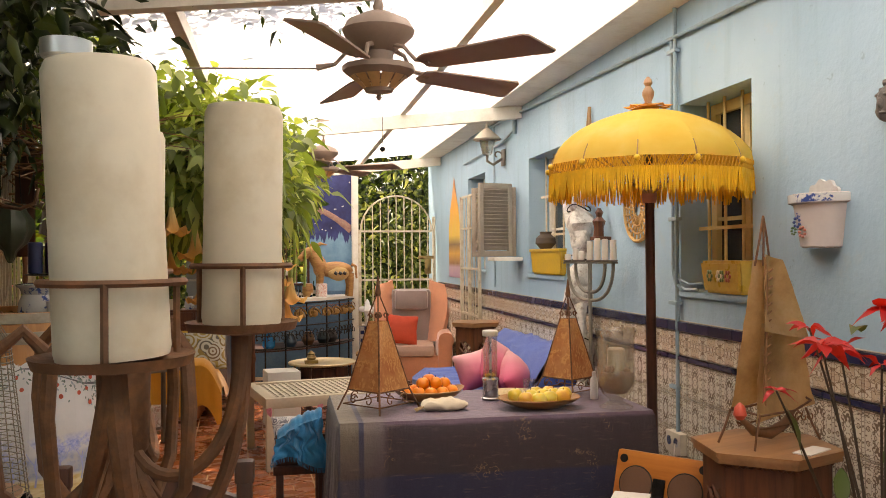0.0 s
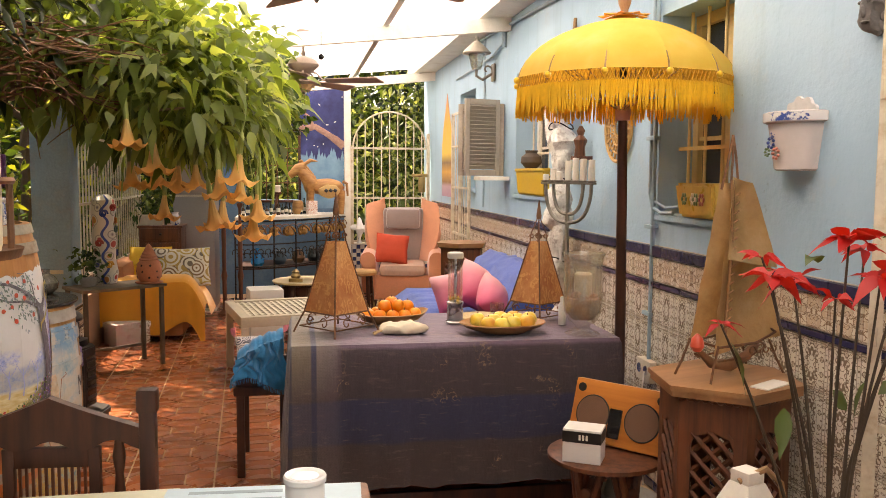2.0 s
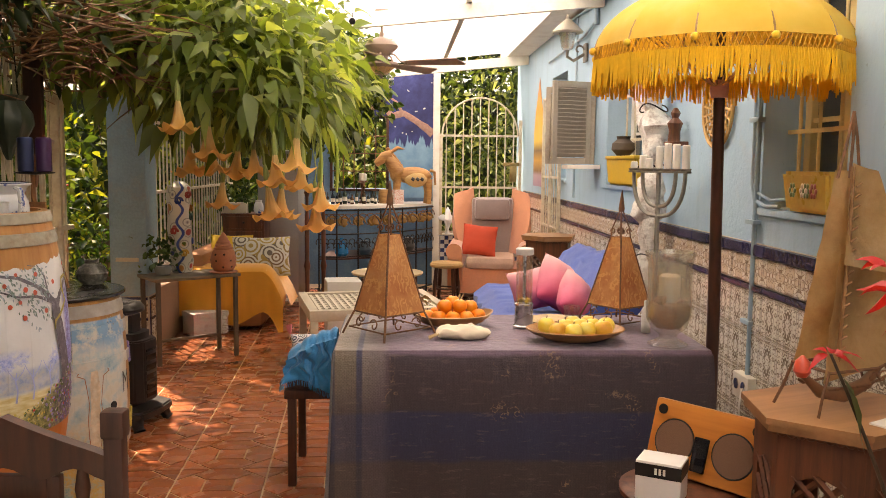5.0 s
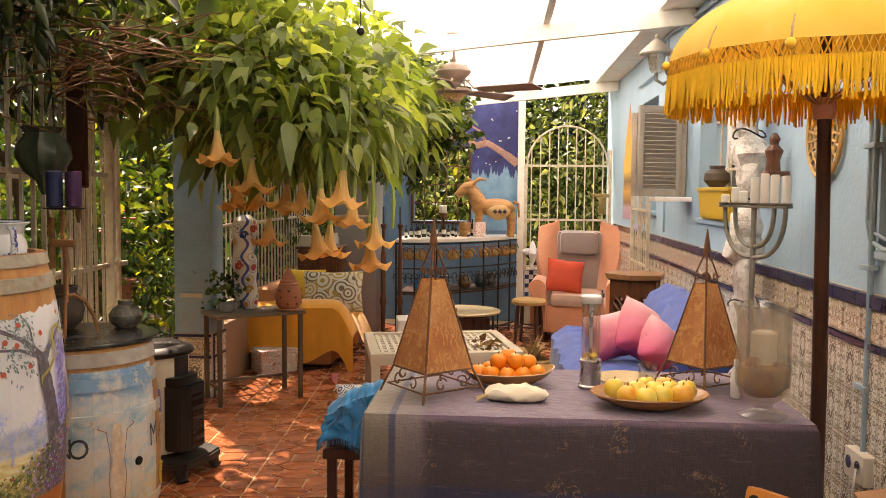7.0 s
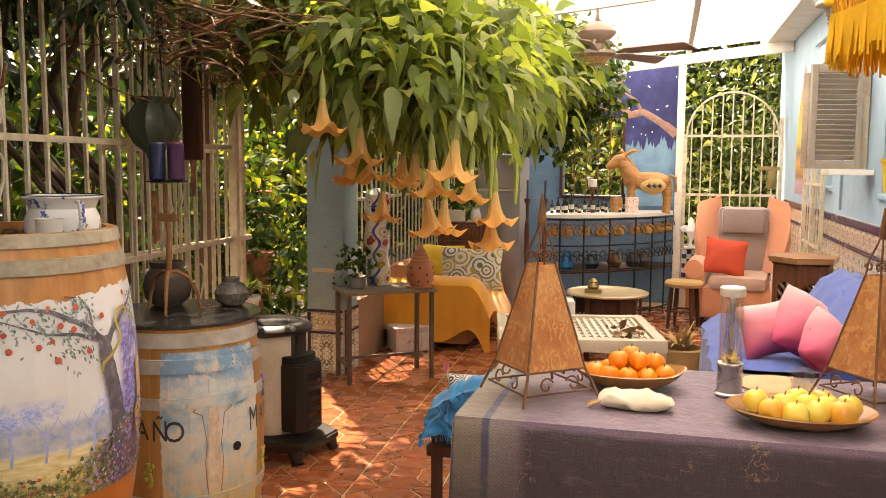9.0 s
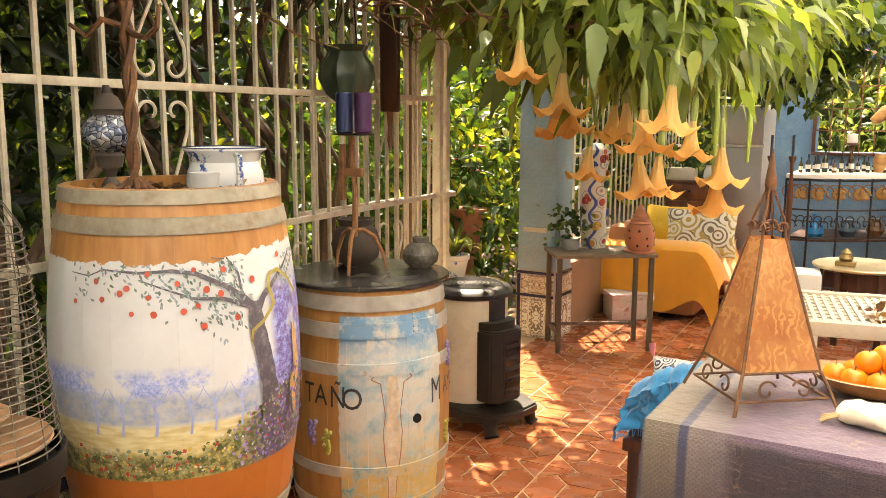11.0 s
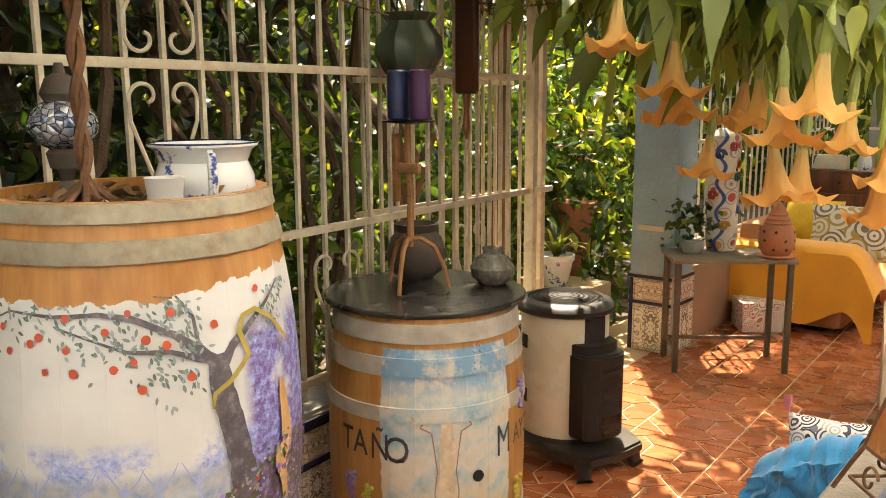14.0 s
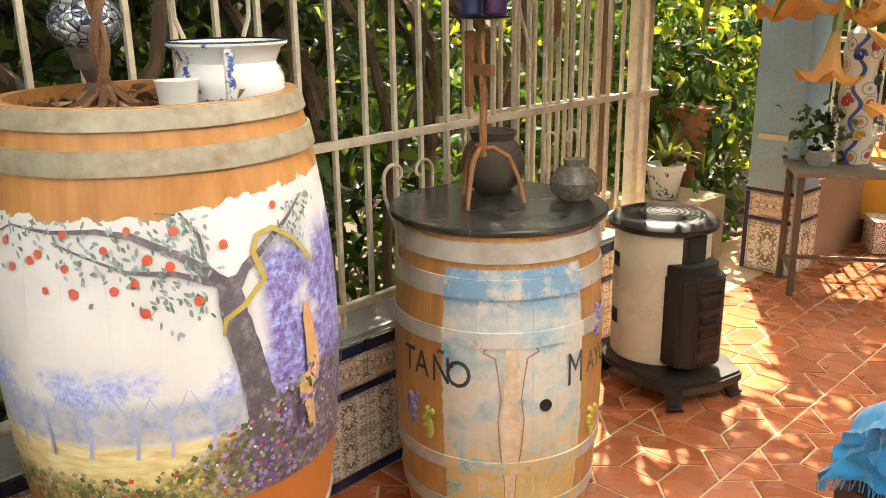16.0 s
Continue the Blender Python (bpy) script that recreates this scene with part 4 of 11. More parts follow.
M_HOOP = plain("galvanised_hoop", (0.34, 0.30, 0.22), 0.6, 0.1, big=10, fine=60, vary=0.4, bump=0.5, stain=(0.22, 0.14, 0.08), amount=0.6)
M_HOOPPAINT = hoop_paint()
M_INK = plain("black_lettering", (0.03, 0.028, 0.03), 0.6, vary=0.5, stain=(0.25, 0.24, 0.22), amount=0.5)

B1 = (-0.70, 3.453, 0.405)
H1 = 0.865
g = BM()
box(g, -0.89, 3.26, 0, -0.51, 3.64, 0.405, 0.01)
structure("barrel_plinth", g, plain("rendered_plinth", (0.32, 0.25, 0.18), 0.9, vary=0.3), "low rendered plinth under a barrel", "plinth")
BIG = barrel("painted_barrel", "wooden barrel painted with an apple tree on white", B1, H1, 0.251, 0.302, orchard_paint(), [(0.832, 0.864), (0.768, 0.806), (0.05, 0.085)], M_HOOP, M_DARKWOOD, 0.0012)


def on_barrel(h, r_end, r_mid, deg, z, lift=0.004):
    r = barrel_radius(z, h, r_end, r_mid) + lift
    return Vector((r * math.cos(radians(deg)), r * math.sin(radians(deg)), z))


def painted_strip(bm, pts, widths, h, r_end, r_mid, lift=0.0035, n=5):
    """A thin painted stroke that hugs the barrel."""
    fine, fw = [], []
    for (p, q, w0, w1) in zip(pts, pts[1:], widths, widths[1:]):
        for k in range(n):
            t = k / n
            fine.append((p[0] + (q[0] - p[0]) * t, p[1] + (q[1] - p[1]) * t))
            fw.append(w0 + (w1 - w0) * t)
    fine.append(pts[-1])
    fw.append(widths[-1])
    prev = None
    for i, ((a, z), w) in enumerate(zip(fine, fw)):
        a0, z0 = fine[max(i - 1, 0)]
        a1, z1 = fine[min(i + 1, len(fine) - 1)]
        da, dz = radians(a1 - a0) * r_mid, z1 - z0
        ln = math.hypot(da, dz) or 1.0
        wig = 1 + 0.18 * noise.noise(Vector((a * 0.3, z * 40, 0)))
        na, nz = -dz / ln * w * wig / 2, da / ln * w * wig / 2
        pa = bm.verts.new(on_barrel(h, r_end, r_mid, a + math.degrees(na / r_mid), z + nz, lift))
        pb = bm.verts.new(on_barrel(h, r_end, r_mid, a - math.degrees(na / r_mid), z - nz, lift))
        if prev:
            bm.faces.new((prev[0], prev[1], pb, pa))
        prev = (pa, pb)


M_PTREE = plain("painted_grey_bark", (0.115, 0.10, 0.115), 0.5, big=30, fine=90, vary=0.6, stain=(0.34, 0.31, 0.34), amount=0.6)
M_PSNAKE = plain("painted_ochre", (0.46, 0.36, 0.08), 0.5, vary=0.4)
M_PFIG = plain("painted_flesh_tone", (0.68, 0.40, 0.16), 0.5, big=20, vary=0.35)
M_APPLE = plain("painted_red", (0.60, 0.10, 0.05), 0.45, vary=0.35)
dz1 = -B1[2]
g = BM()
painted_strip(g, [(-7, 1.01 + dz1), (-6, 0.946 + dz1), (-3, 0.88 + dz1), (0, 0.80 + dz1), (1, 0.72 + dz1), (0, 0.665 + dz1)], [0.036, 0.044, 0.048, 0.052, 0.056, 0.064], H1, 0.251, 0.302)
part("painted_trunk", g, M_PTREE, BIG)
for pts, ws in (([(-73, 1.10), (-57, 1.094), (-43, 1.097), (-33, 1.088), (-20, 1.054), (-8, 1.0)], [0.003, 0.006, 0.008, 0.010, 0.013, 0.022]),
                ([(-57, 1.079), (-44, 1.054), (-35, 1.035), (-22, 1.028), (-8, 1.0)], [0.003, 0.004, 0.006, 0.008, 0.015]),
                ([(-19, 1.118), (-14, 1.081), (-13, 1.034), (-7, 0.996)], [0.004, 0.006, 0.008, 0.014]),
                ([(26, 1.11), (17, 1.079), (9, 1.055), (-1, 1.02), (-6, 0.985)], [0.004, 0.007, 0.011, 0.016, 0.024]),
                ([(-73, 1.10), (-80, 1.085), (-90, 1.09)], [0.003, 0.003, 0.002]), ([(-20, 1.115), (-26, 1.12)], [0.003, 0.002])):
    g = BM()
    painted_strip(g, [(a, z + dz1) for a, z in pts], ws, H1, 0.251, 0.302, 0.0038)
    part("painted_branch", g, M_PTREE, BIG)
g = BM()
painted_strip(g, [(-10, 0.92 + dz1), (-9, 0.945 + dz1), (-3, 0.961 + dz1), (5, 0.997 + dz1), (2, 1.04 + dz1), (4, 1.066 + dz1), (10, 1.072 + dz1), (18, 1.047 + dz1), (26, 1.0 + dz1)], [0.004, 0.008, 0.009, 0.010, 0.010, 0.009, 0.009, 0.008, 0.008], H1, 0.251, 0.302, 0.0055)
part("painted_snake", g, M_PSNAKE, BIG)
g = BM()
painted_strip(g, [(21, 0.93 + dz1), (21, 0.905 + dz1), (22, 0.86 + dz1), (23, 0.80 + dz1), (18, 0.785 + dz1), (20, 0.74 + dz1), (22, 0.69 + dz1)], [0.014, 0.022, 0.030, 0.032, 0.036, 0.020, 0.014], H1, 0.251, 0.302)
part("painted_shape", g, M_PFIG, BIG, "plain ochre painted shape beside the tree")
APPLES = [(-87, 1.028), (-76, 1.074), (-73, 1.036), (-62, 1.061), (-65, 1.05), (-53, 1.092), (-53, 1.041), (-60, 1.006), (-51, 1.004), (-41, 1.069), (-34, 1.097), (-29, 1.052), (-23, 1.04), (-21, 1.092), (-39, 1.008), (-33, 1.018), (-31, 0.972), (-16, 0.982), (-7, 1.062), (12, 1.106)]
for a, z in APPLES:
    g = BM()
    rr = random.uniform(0.0058, 0.0082)
    cv = g.verts.new(on_barrel(H1, 0.251, 0.302, a, z + dz1, 0.0045))
    rim = [g.verts.new(on_barrel(H1, 0.251, 0.302, a + math.degrees(rr * random.uniform(0.85, 1.1) * math.cos(t) / 0.3), z + dz1 + rr * math.sin(t), 0.0045)) for t in (k * math.pi / 5 for k in range(10))]
    for k in range(10):
        g.faces.new((cv, rim[k], rim[(k + 1) % 10]))
    part("painted_apple", g, M_APPLE, BIG)

# leaf dabs along the branches, flowers of the bed, blue trunks of the far trees
def dab(bm, a, z, ln, w, turn, lift=0.0042):
    ca, sa = math.cos(turn), math.sin(turn)
    vs = []
    for u, t in ((-0.5, 0), (-0.15, 0.5), (0.2, 0.45), (0.5, 0), (0.2, -0.45), (-0.15, -0.5)):
        x, y = u * ln, t * w
        vs.append(bm.verts.new(on_barrel(H1, 0.251, 0.302, a + math.degrees((x * ca - y * sa) / 0.3), z + x * sa + y * ca, lift)))
    bm.faces.new(vs)


rnd = random.Random(31)
TWIGS = [(-88, 1.09, -57, 1.094), (-57, 1.094, -33, 1.088), (-57, 1.079, -35, 1.035), (-33, 1.088, -12, 1.02), (-19, 1.118, -13, 1.034), (26, 1.11, 9, 1.055), (-44, 1.054, -28, 1.03), (30, 1.12, 22, 1.07), (-26, 1.115, -14, 1.10), (-12, 0.99, -30, 1.0)]
for name, c, count in (("grey_green", (0.20, 0.27, 0.24), 150), ("blue_grey", (0.34, 0.40, 0.44), 110), ("dark_green", (0.12, 0.17, 0.13), 50)):
    g = BM()
    for k in range(count):
        a0, z0, a1, z1 = rnd.choice(TWIGS)
        t = rnd.random()
        zz = z0 + (z1 - z0) * t + rnd.gauss(-0.012, 0.024)
        dab(g, a0 + (a1 - a0) * t + rnd.gauss(0, 2.5), min(zz, 1.108) + dz1, rnd.uniform(0.009, 0.016), rnd.uniform(0.004, 0.006), rnd.gauss(-1.2, 0.6))
    tagged(part("painted_foliage", g, plain("leaf_dab_" + name, c, 0.5, vary=0.3), BIG), kind="stuff")
for name, c, count, lo, hi, size in (("lilac", (0.36, 0.27, 0.58), 130, -20, 60, 0.011), ("violet", (0.17, 0.10, 0.33), 120, -14, 60, 0.012), ("white", (0.72, 0.70, 0.74), 70, -75, 55, 0.006), ("red", (0.58, 0.07, 0.05), 46, -95, 10, 0.010), ("green", (0.10, 0.14, 0.04), 120, -60, 60, 0.012), ("sage", (0.34, 0.38, 0.20), 120, -95, 30, 0.011), ("yellow", (0.66, 0.52, 0.12), 40, -95, -20, 0.010)):
    g = BM()
    for k in range(count):
        a = rnd.uniform(lo, hi)
        top = 0.285 + 0.13 * min(1.0, max(0.0, (a + 34) / 50))
        z = 0.228 + (top - 0.22) * rnd.random() ** 1.1
        s = size * rnd.uniform(0.6, 1.3)
        for j in range(2):
            dab(g, a, z, s, s * 0.6, rnd.uniform(0, 3.1), 0.0040 + 0.0002 * j)
    tagged(part("painted_blossom", g, plain("flower_dab_" + name, c, 0.5, vary=0.35), BIG), kind="stuff")
M_PBLUE = plain("painted_pale_blue", (0.38, 0.45, 0.74), 0.5, vary=0.3)
for a, w in ((-66, 0.006), (-52, 0.007), (-38, 0.006), (-28, 0.006), (-16, 0.006), (-78, 0.006)):
    g = BM()
    painted_strip(g, [(a, 0.325), (a + 0.8, 0.36), (a - 0.3, 0.39), (a + 0.5, 0.415)], [w, w * 0.8, w * 0.8, w * 0.5], H1, 0.251, 0.302)
    painted_strip(g, [(a, 0.39), (a - 3.5, 0.418), (a - 5, 0.435)], [w * 0.5, w * 0.4, w * 0.2], H1, 0.251, 0.302)
    painted_strip(g, [(a, 0.392), (a + 4, 0.414), (a + 6, 0.436)], [w * 0.5, w * 0.4, w * 0.2], H1, 0.251, 0.302)
    part("painted_far_trunk", g, M_PBLUE, BIG)

# second barrel
B2 = (-0.83, 4.45, 0.0)
H2 = 0.855
SMALL = barrel("cellar_barrel", "worn painted wine barrel with black lettering and a round table top", B2, H2, 0.262, 0.294, cellar_paint(), [(0.79, 0.842), (0.700, 0.752), (0.575, 0.617), (0.218, 0.256), (0.08, 0.12)], M_HOOPPAINT, M_DARKWOOD)
for zc in (0.77, 0.725):
    for da in (-2.0, 2.0):
        for s in (0.008, -0.008):
            p = on_barrel(H2, 0.262, 0.294, -20 + da, zc + s, 0.006)
            g = BM()
            ball(g, p, 0.0035, seg=8)
            part("rivet", g, M_HOOPPAINT, SMALL)
g = BM()
p = on_barrel(H2, 0.262, 0.294, -21, 0.412, 0.001)
tube(g, [p - Vector((math.cos(radians(-21)), math.sin(radians(-21)), 0)) * 0.004, p + Vector((math.cos(radians(-21)), math.sin(radians(-21)), 0)) * 0.003], 0.0165, 18)
part("bung_hole", g, plain("bung_dark", (0.012, 0.010, 0.009), 0.9))
bpy.data.objects["bung_hole"].parent = SMALL


def lettering(text, size, deg0, z0, squeeze=0.92):
    cu = bpy.data.curves.new("letters", 'FONT')
    cu.body = text
    cu.size = size
    cu.resolution_u = 3
    tmp = new("letters_tmp", cu)
    bpy.context.view_layer.update()
    me = bpy.data.meshes.new_from_object(tmp.evaluated_get(bpy.context.evaluated_depsgraph_get()))
    scene.collection.objects.unlink(tmp)
    bpy.data.objects.remove(tmp)
    bm = BM()
    bm.from_mesh(me)
    bmesh.ops.subdivide_edges(bm, edges=[e for e in bm.edges if e.calc_length() > 0.03], cuts=2)
    for v in bm.verts:
        v.co = on_barrel(H2, 0.262, 0.294, deg0 + math.degrees(v.co.x * squeeze / 0.293), z0 + v.co.y, 0.0035)
    bmesh.ops.solidify(bm, geom=bm.faces[:], thickness=0.001)
    part("lettering", bm, M_INK, SMALL, "black painted letters on the barrel")


lettering("TA", 0.100, -102, 0.472, 0.78)
lettering("\u00d1", 0.105, -81, 0.468, 0.72)
lettering("O", 0.105, -73, 0.464, 0.88)
lettering("M", 0.128, -9, 0.452, 0.62)
lettering("AYO", 0.082, 6, 0.468, 0.72)
g = BM()
painted_strip(g, [(-39, 0.575), (-38.5, 0.50), (-39, 0.44), (-39, 0.36), (-39.5, 0.28), (-39, 0.14)], [0.030, 0.050, 0.036, 0.052, 0.044, 0.022], H2, 0.262, 0.294, 0.0028)
part("painted_wash", g, plain("pale_ochre_wash", (0.66, 0.50, 0.33), 0.55, big=22, vary=0.35, stain=(0.70, 0.64, 0.52), amount=0.6), SMALL)
M_SKETCH = plain("red_brown_sketch", (0.40, 0.17, 0.09), 0.6, vary=0.4)
for side in (-1, 1):
    g = BM()
    painted_strip(g, [(-39 + side * 8, 0.55), (-39 + side * 6.5, 0.50), (-39 + side * 5, 0.44), (-39 + side * 6.5, 0.38), (-39 + side * 5.5, 0.30), (-39 + side * 3, 0.20), (-39 + side * 2.5, 0.12)], [0.004, 0.003, 0.003, 0.003, 0.004, 0.003, 0.002], H2, 0.262, 0.294)
    painted_strip(g, [(-39 + side * 8, 0.55), (-39 + side * 14, 0.565), (-39 + side * 11, 0.585), (-39, 0.59)], [0.003, 0.004, 0.003, 0.003], H2, 0.262, 0.294)
    part("sketch_line", g, M_SKETCH, SMALL, "red-brown sketched outline on the staves")
for a, z, c in ((18, 0.60, (0.26, 0.20, 0.42)), (-96, 0.37, (0.24, 0.17, 0.36)), (14, 0.315, (0.52, 0.40, 0.07)), (-84, 0.345, (0.42, 0.42, 0.08))):
    tone = plain("painted_grapes_tone", c, 0.6, vary=0.4)
    for k in range(16):
        t = k / 15
        g = BM()
        da, dzz = random.uniform(-4, 4) * (1 - t * 0.6), 0.035 - 0.08 * t
        cpt = on_barrel(H2, 0.262, 0.294, a + da, z + dzz, 0.002)
        ball(g, cpt, 0.008, 0.008, 0.008, 8)
        part("painted_grape", g, tone, SMALL)

TOP = thing("round_table_top", (-0.85, 4.47, H2 + 0.001), "round dark slate top lying on the barrel", "table top")
g = BM()
lathe(g, [(0.294, 0.0), (0.300, 0.004), (0.300, 0.013), (0.295, 0.017)], 56)
part("slab", g, plain("dark_slate", (0.035, 0.033, 0.030), 0.25, big=8, vary=0.5, bump=0.2, stain=(0.14, 0.13, 0.11), amount=0.35), TOP)
TZ = H2 + 0.0185

# rusty candle stand on the slate top
M_ORUST = plain("orange_rusted_iron", (0.34, 0.16, 0.065), 0.75, 0.2, big=18, fine=120, vary=0.45, bump=0.5, stain=(0.16, 0.08, 0.045), amount=0.6)
CS = thing("candle_stand", (-0.88, 4.44, TZ), "rusty iron candle stand on three arched legs", "candle holder")
for k, a in enumerate((-65, 35, 165)):
    g = BM()
    c, s = math.cos(radians(a)), math.sin(radians(a))
    tube(g, [(0, 0, 0.15), (0.03 * c, 0.03 * s, 0.155), (0.07 * c, 0.07 * s, 0.13), (0.10 * c, 0.10 * s, 0.07), (0.115 * c, 0.115 * s, 0.006)], [0.008, 0.008, 0.008, 0.007, 0.006], 7)
    part("leg", g, M_ORUST, CS)
g = BM()
tube(g, [(0, 0, 0.13), (0.004, 0, 0.3), (-0.012, 0.006, 0.40), (-0.014, 0.01, 0.49)], [0.011, 0.010, 0.010, 0.009], 8)
part("stem", g, M_ORUST, CS)
g = BM()
box(g, -0.055, -0.008, 0.345, 0.04, 0.008, 0.375, 0.003)
box(g, -0.060, -0.010, 0.26, -0.042, 0.010, 0.46, 0.003)
part("bracket", g, M_ORUST, CS)
g = BM()
lathe(g, [(0.02, 0.488), (0.075, 0.493), (0.078, 0.498), (0.02, 0.498)], 20)
part("drip_plate", g, M_BLACKIRON, CS)
for dx, col in ((-0.032, (0.02, 0.03, 0.09)), (0.034, (0.07, 0.02, 0.08))):
    g = BM()
    lathe(g, [(0.027, 0.499), (0.031, 0.504), (0.031, 0.636), (0.026, 0.641)], 18, (dx, dx * 0.3, 0))
    part("candle", g, plain("dark_wax_%d" % int(col[2] * 1000), col, 0.35, vary=0.25), CS, "dark blue-violet wax candle")
# clay pots on the slate top
def small_pot(name, label, at, prof, material, group=""):
    p = thing(name, at, label, "pot", group=group)
    g = BM()
    lathe(g, prof, 26)
    part("body", g, material, p)
    return p


M_CLAYDARK = plain("sooty_clay", (0.075, 0.055, 0.040), 0.7, vary=0.4, bump=0.4)
small_pot("clay_pot", "sooty brown clay pot on the slate top", (-0.98, 4.58, TZ), [(0.05, 0), (0.085, 0.03), (0.095, 0.08), (0.08, 0.13), (0.062, 0.15), (0.07, 0.175), (0.062, 0.175), (0.055, 0.15)], M_CLAYDARK)
small_pot("grey_jar", "squat grey patterned jar on the slate top", (-0.74, 4.66, TZ), [(0.04, 0), (0.064, 0.022), (0.069, 0.052), (0.052, 0.080), (0.03, 0.094), (0.032, 0.112), (0.026, 0.112)], plain("grey_glazed_clay", (0.12, 0.11, 0.09), 0.22, big=40, vary=0.7, stain=(0.34, 0.32, 0.26), amount=0.4))

# things on the big barrel
LIT = thing("dry_litter", (B1[0], B1[1], B1[2] + H1 - 0.0545), "dry brown leaf litter and soil filling the barrel top", "litter")
g = BM()
rings = []
for i in range(10):
    r = 0.226 * i / 9
    rings.append([g.verts.new((r * math.cos(t), r * math.sin(t), 0.020 + 0.012 * noise.noise(Vector((r * 30 * math.cos(t), r * 30 * math.sin(t), 3.0))) - (0.018 if i == 9 else 0))) for t in (k * math.pi / 24 for k in range(48))] if i else [g.verts.new((0, 0, 0.022))])
for k in range(48):
    g.faces.new((rings[0][0], rings[1][k], rings[1][(k + 1) % 48]))
for a, b in zip(rings[1:], rings[2:]):
    for k in range(48):
        g.faces.new((a[k], b[k], b[(k + 1) % 48], a[(k + 1) % 48])).smooth = True
part("soil", g, M_SOIL, LIT)
rng_ = np.random.default_rng(41)
pr, pa_ = 0.215 * np.sqrt(rng_.random(260)), rng_.random(260) * 6.283
v, f = leaf_cloud(np.stack([pr * np.cos(pa_), pr * np.sin(pa_), 0.024 + 0.012 * rng_.random(260)], axis=1), rng_.normal(size=(260, 3)) * np.array([1, 1, 0.25]), rng_.uniform(0.02, 0.05, 260), 0.5, 0.1, 41)
dry = leaves_object("dry_leaves", v, f, leafy("dry_litter_leaf", (0.24, 0.13, 0.06), (0.46, 0.32, 0.18), 0.15))
dry.parent = LIT
BT = B1[2] + H1 - 0.035
def blue_white():
    m, nt, bsdf = shader("blue_painted_ceramic")
    v = where(nt)
    spots = noise_of(nt, v, 16.0, 4.0, 0.6)
    fine = noise_of(nt, v, 70.0, 3.0)
    k = calc(nt, 'MULTIPLY', ramp(nt, spots, (0.56, (0, 0, 0)), (0.60, (1, 1, 1))), ramp(nt, fine, (0.42, (0, 0, 0)), (0.52, (1, 1, 1))))
    nt.links.new(mix_colour(nt, k, (0.72, 0.72, 0.70, 1), (0.05, 0.09, 0.30, 1)), bsdf.inputs["Base Color"])
    bsdf.inputs["Roughness"].default_value = 0.18
    return m


M_DELFT = blue_white()
CP = thing("ceramic_chamber_pot", (-0.64, 3.575, B1[2] + H1 - 0.054), "white ceramic chamber pot with blue flowers and handle", "pot")
g = BM()
lathe(g, [(0.070, 0.0), (0.085, 0.008), (0.098, 0.04), (0.094, 0.075), (0.083, 0.10), (0.092, 0.122), (0.104, 0.130), (0.104, 0.134), (0.090, 0.126), (0.080, 0.10), (0.088, 0.06), (0.07, 0.02)], 36)
part("body", g, M_DELFT, CP)
g = BM()
tube(g, [(0.078, -0.042, 0.122), (0.098, -0.052, 0.116), (0.104, -0.055, 0.075), (0.096, -0.051, 0.030), (0.080, -0.043, 0.018)], [0.007, 0.009, 0.009, 0.009, 0.008], 8)
part("handle", g, M_DELFT, CP)
g = BM()
lathe(g, [(0.1035, 0.1335), (0.1055, 0.135), (0.1030, 0.137)], 36, caps=False)
part("rim_line", g, plain("navy_rim_glaze", (0.03, 0.04, 0.10), 0.25), CP)
CUP = thing("paper_cup", (-0.578, 3.447, B1[2] + H1 - 0.054), "white paper cup with a red mark", "cup")
g = BM()
lathe(g, [(0.026, 0.0000), (0.034, 0.0780), (0.036, 0.0806), (0.033, 0.0806), (0.025, 0.0052)], 24)
part("body", g, plain("white_card", (0.78, 0.76, 0.72), 0.6, vary=0.06), CUP)
g = BM()
box(g, -0.003, -0.0335, 0.012, 0.003, -0.0305, 0.045, 0, pose(0, 0, 0, 6, 0, 28))
part("mark", g, M_APPLE, CUP, "red printed mark")
# twisted iron stand with a mosaic lantern, its foot spread like roots
LS = thing("twisted_iron_stand", (-0.775, 3.405, B1[2] + H1 - 0.054), "twisted rusty iron stand with root-like foot and hanging lantern", "lantern stand")
for k in range(9):
    a = k * 0.72
    g = BM()
    c, s = math.cos(a), math.sin(a)
    tube(g, [(0.01 * c, 0.01 * s, 0.06), (0.04 * c, 0.04 * s, 0.035), (0.08 * c, 0.08 * s, 0.012), (0.115 * c, 0.115 * s, 0.014), (0.130 * c, 0.130 * s, 0.028), (0.122 * c, 0.122 * s, 0.036)], [0.008, 0.007, 0.006, 0.006, 0.005, 0.004], 6)
    part("root", g, M_RUST, LS)
g = BM()
for ph in (0, math.pi):
    tube(g, [(0.009 * math.cos(z * 34 + ph), 0.009 * math.sin(z * 34 + ph), z) for z in (0.04 + 0.012 * k for k in range(54))], 0.009, 6)
part("stem", g, M_RUST, LS)
g = BM()
tube(g, [(0, 0, 0.42), (0.05, -0.02, 0.40), (0.10, -0.03, 0.39), (0.15, -0.04, 0.41), (0.16, -0.04, 0.46)], [0.008, 0.008, 0.007, 0.007, 0.005], 6)
tube(g, [(0, 0, 0.42), (-0.05, -0.03, 0.44), (-0.09, -0.045, 0.40), (-0.13, -0.06, 0.43)], [0.008, 0.008, 0.007, 0.005], 6)
part("arm", g, M_RUST, LS)
LN = thing("mosaic_lantern", (-0.895, 3.43, 1.385), "dark lantern with silver mirror mosaic globe", "lantern")
g = BM()
lathe(g, [(0.030, -0.085), (0.036, -0.055), (0.026, -0.045)], 18)
part("collar", g, M_CLAYDARK, LN)
g = BM()
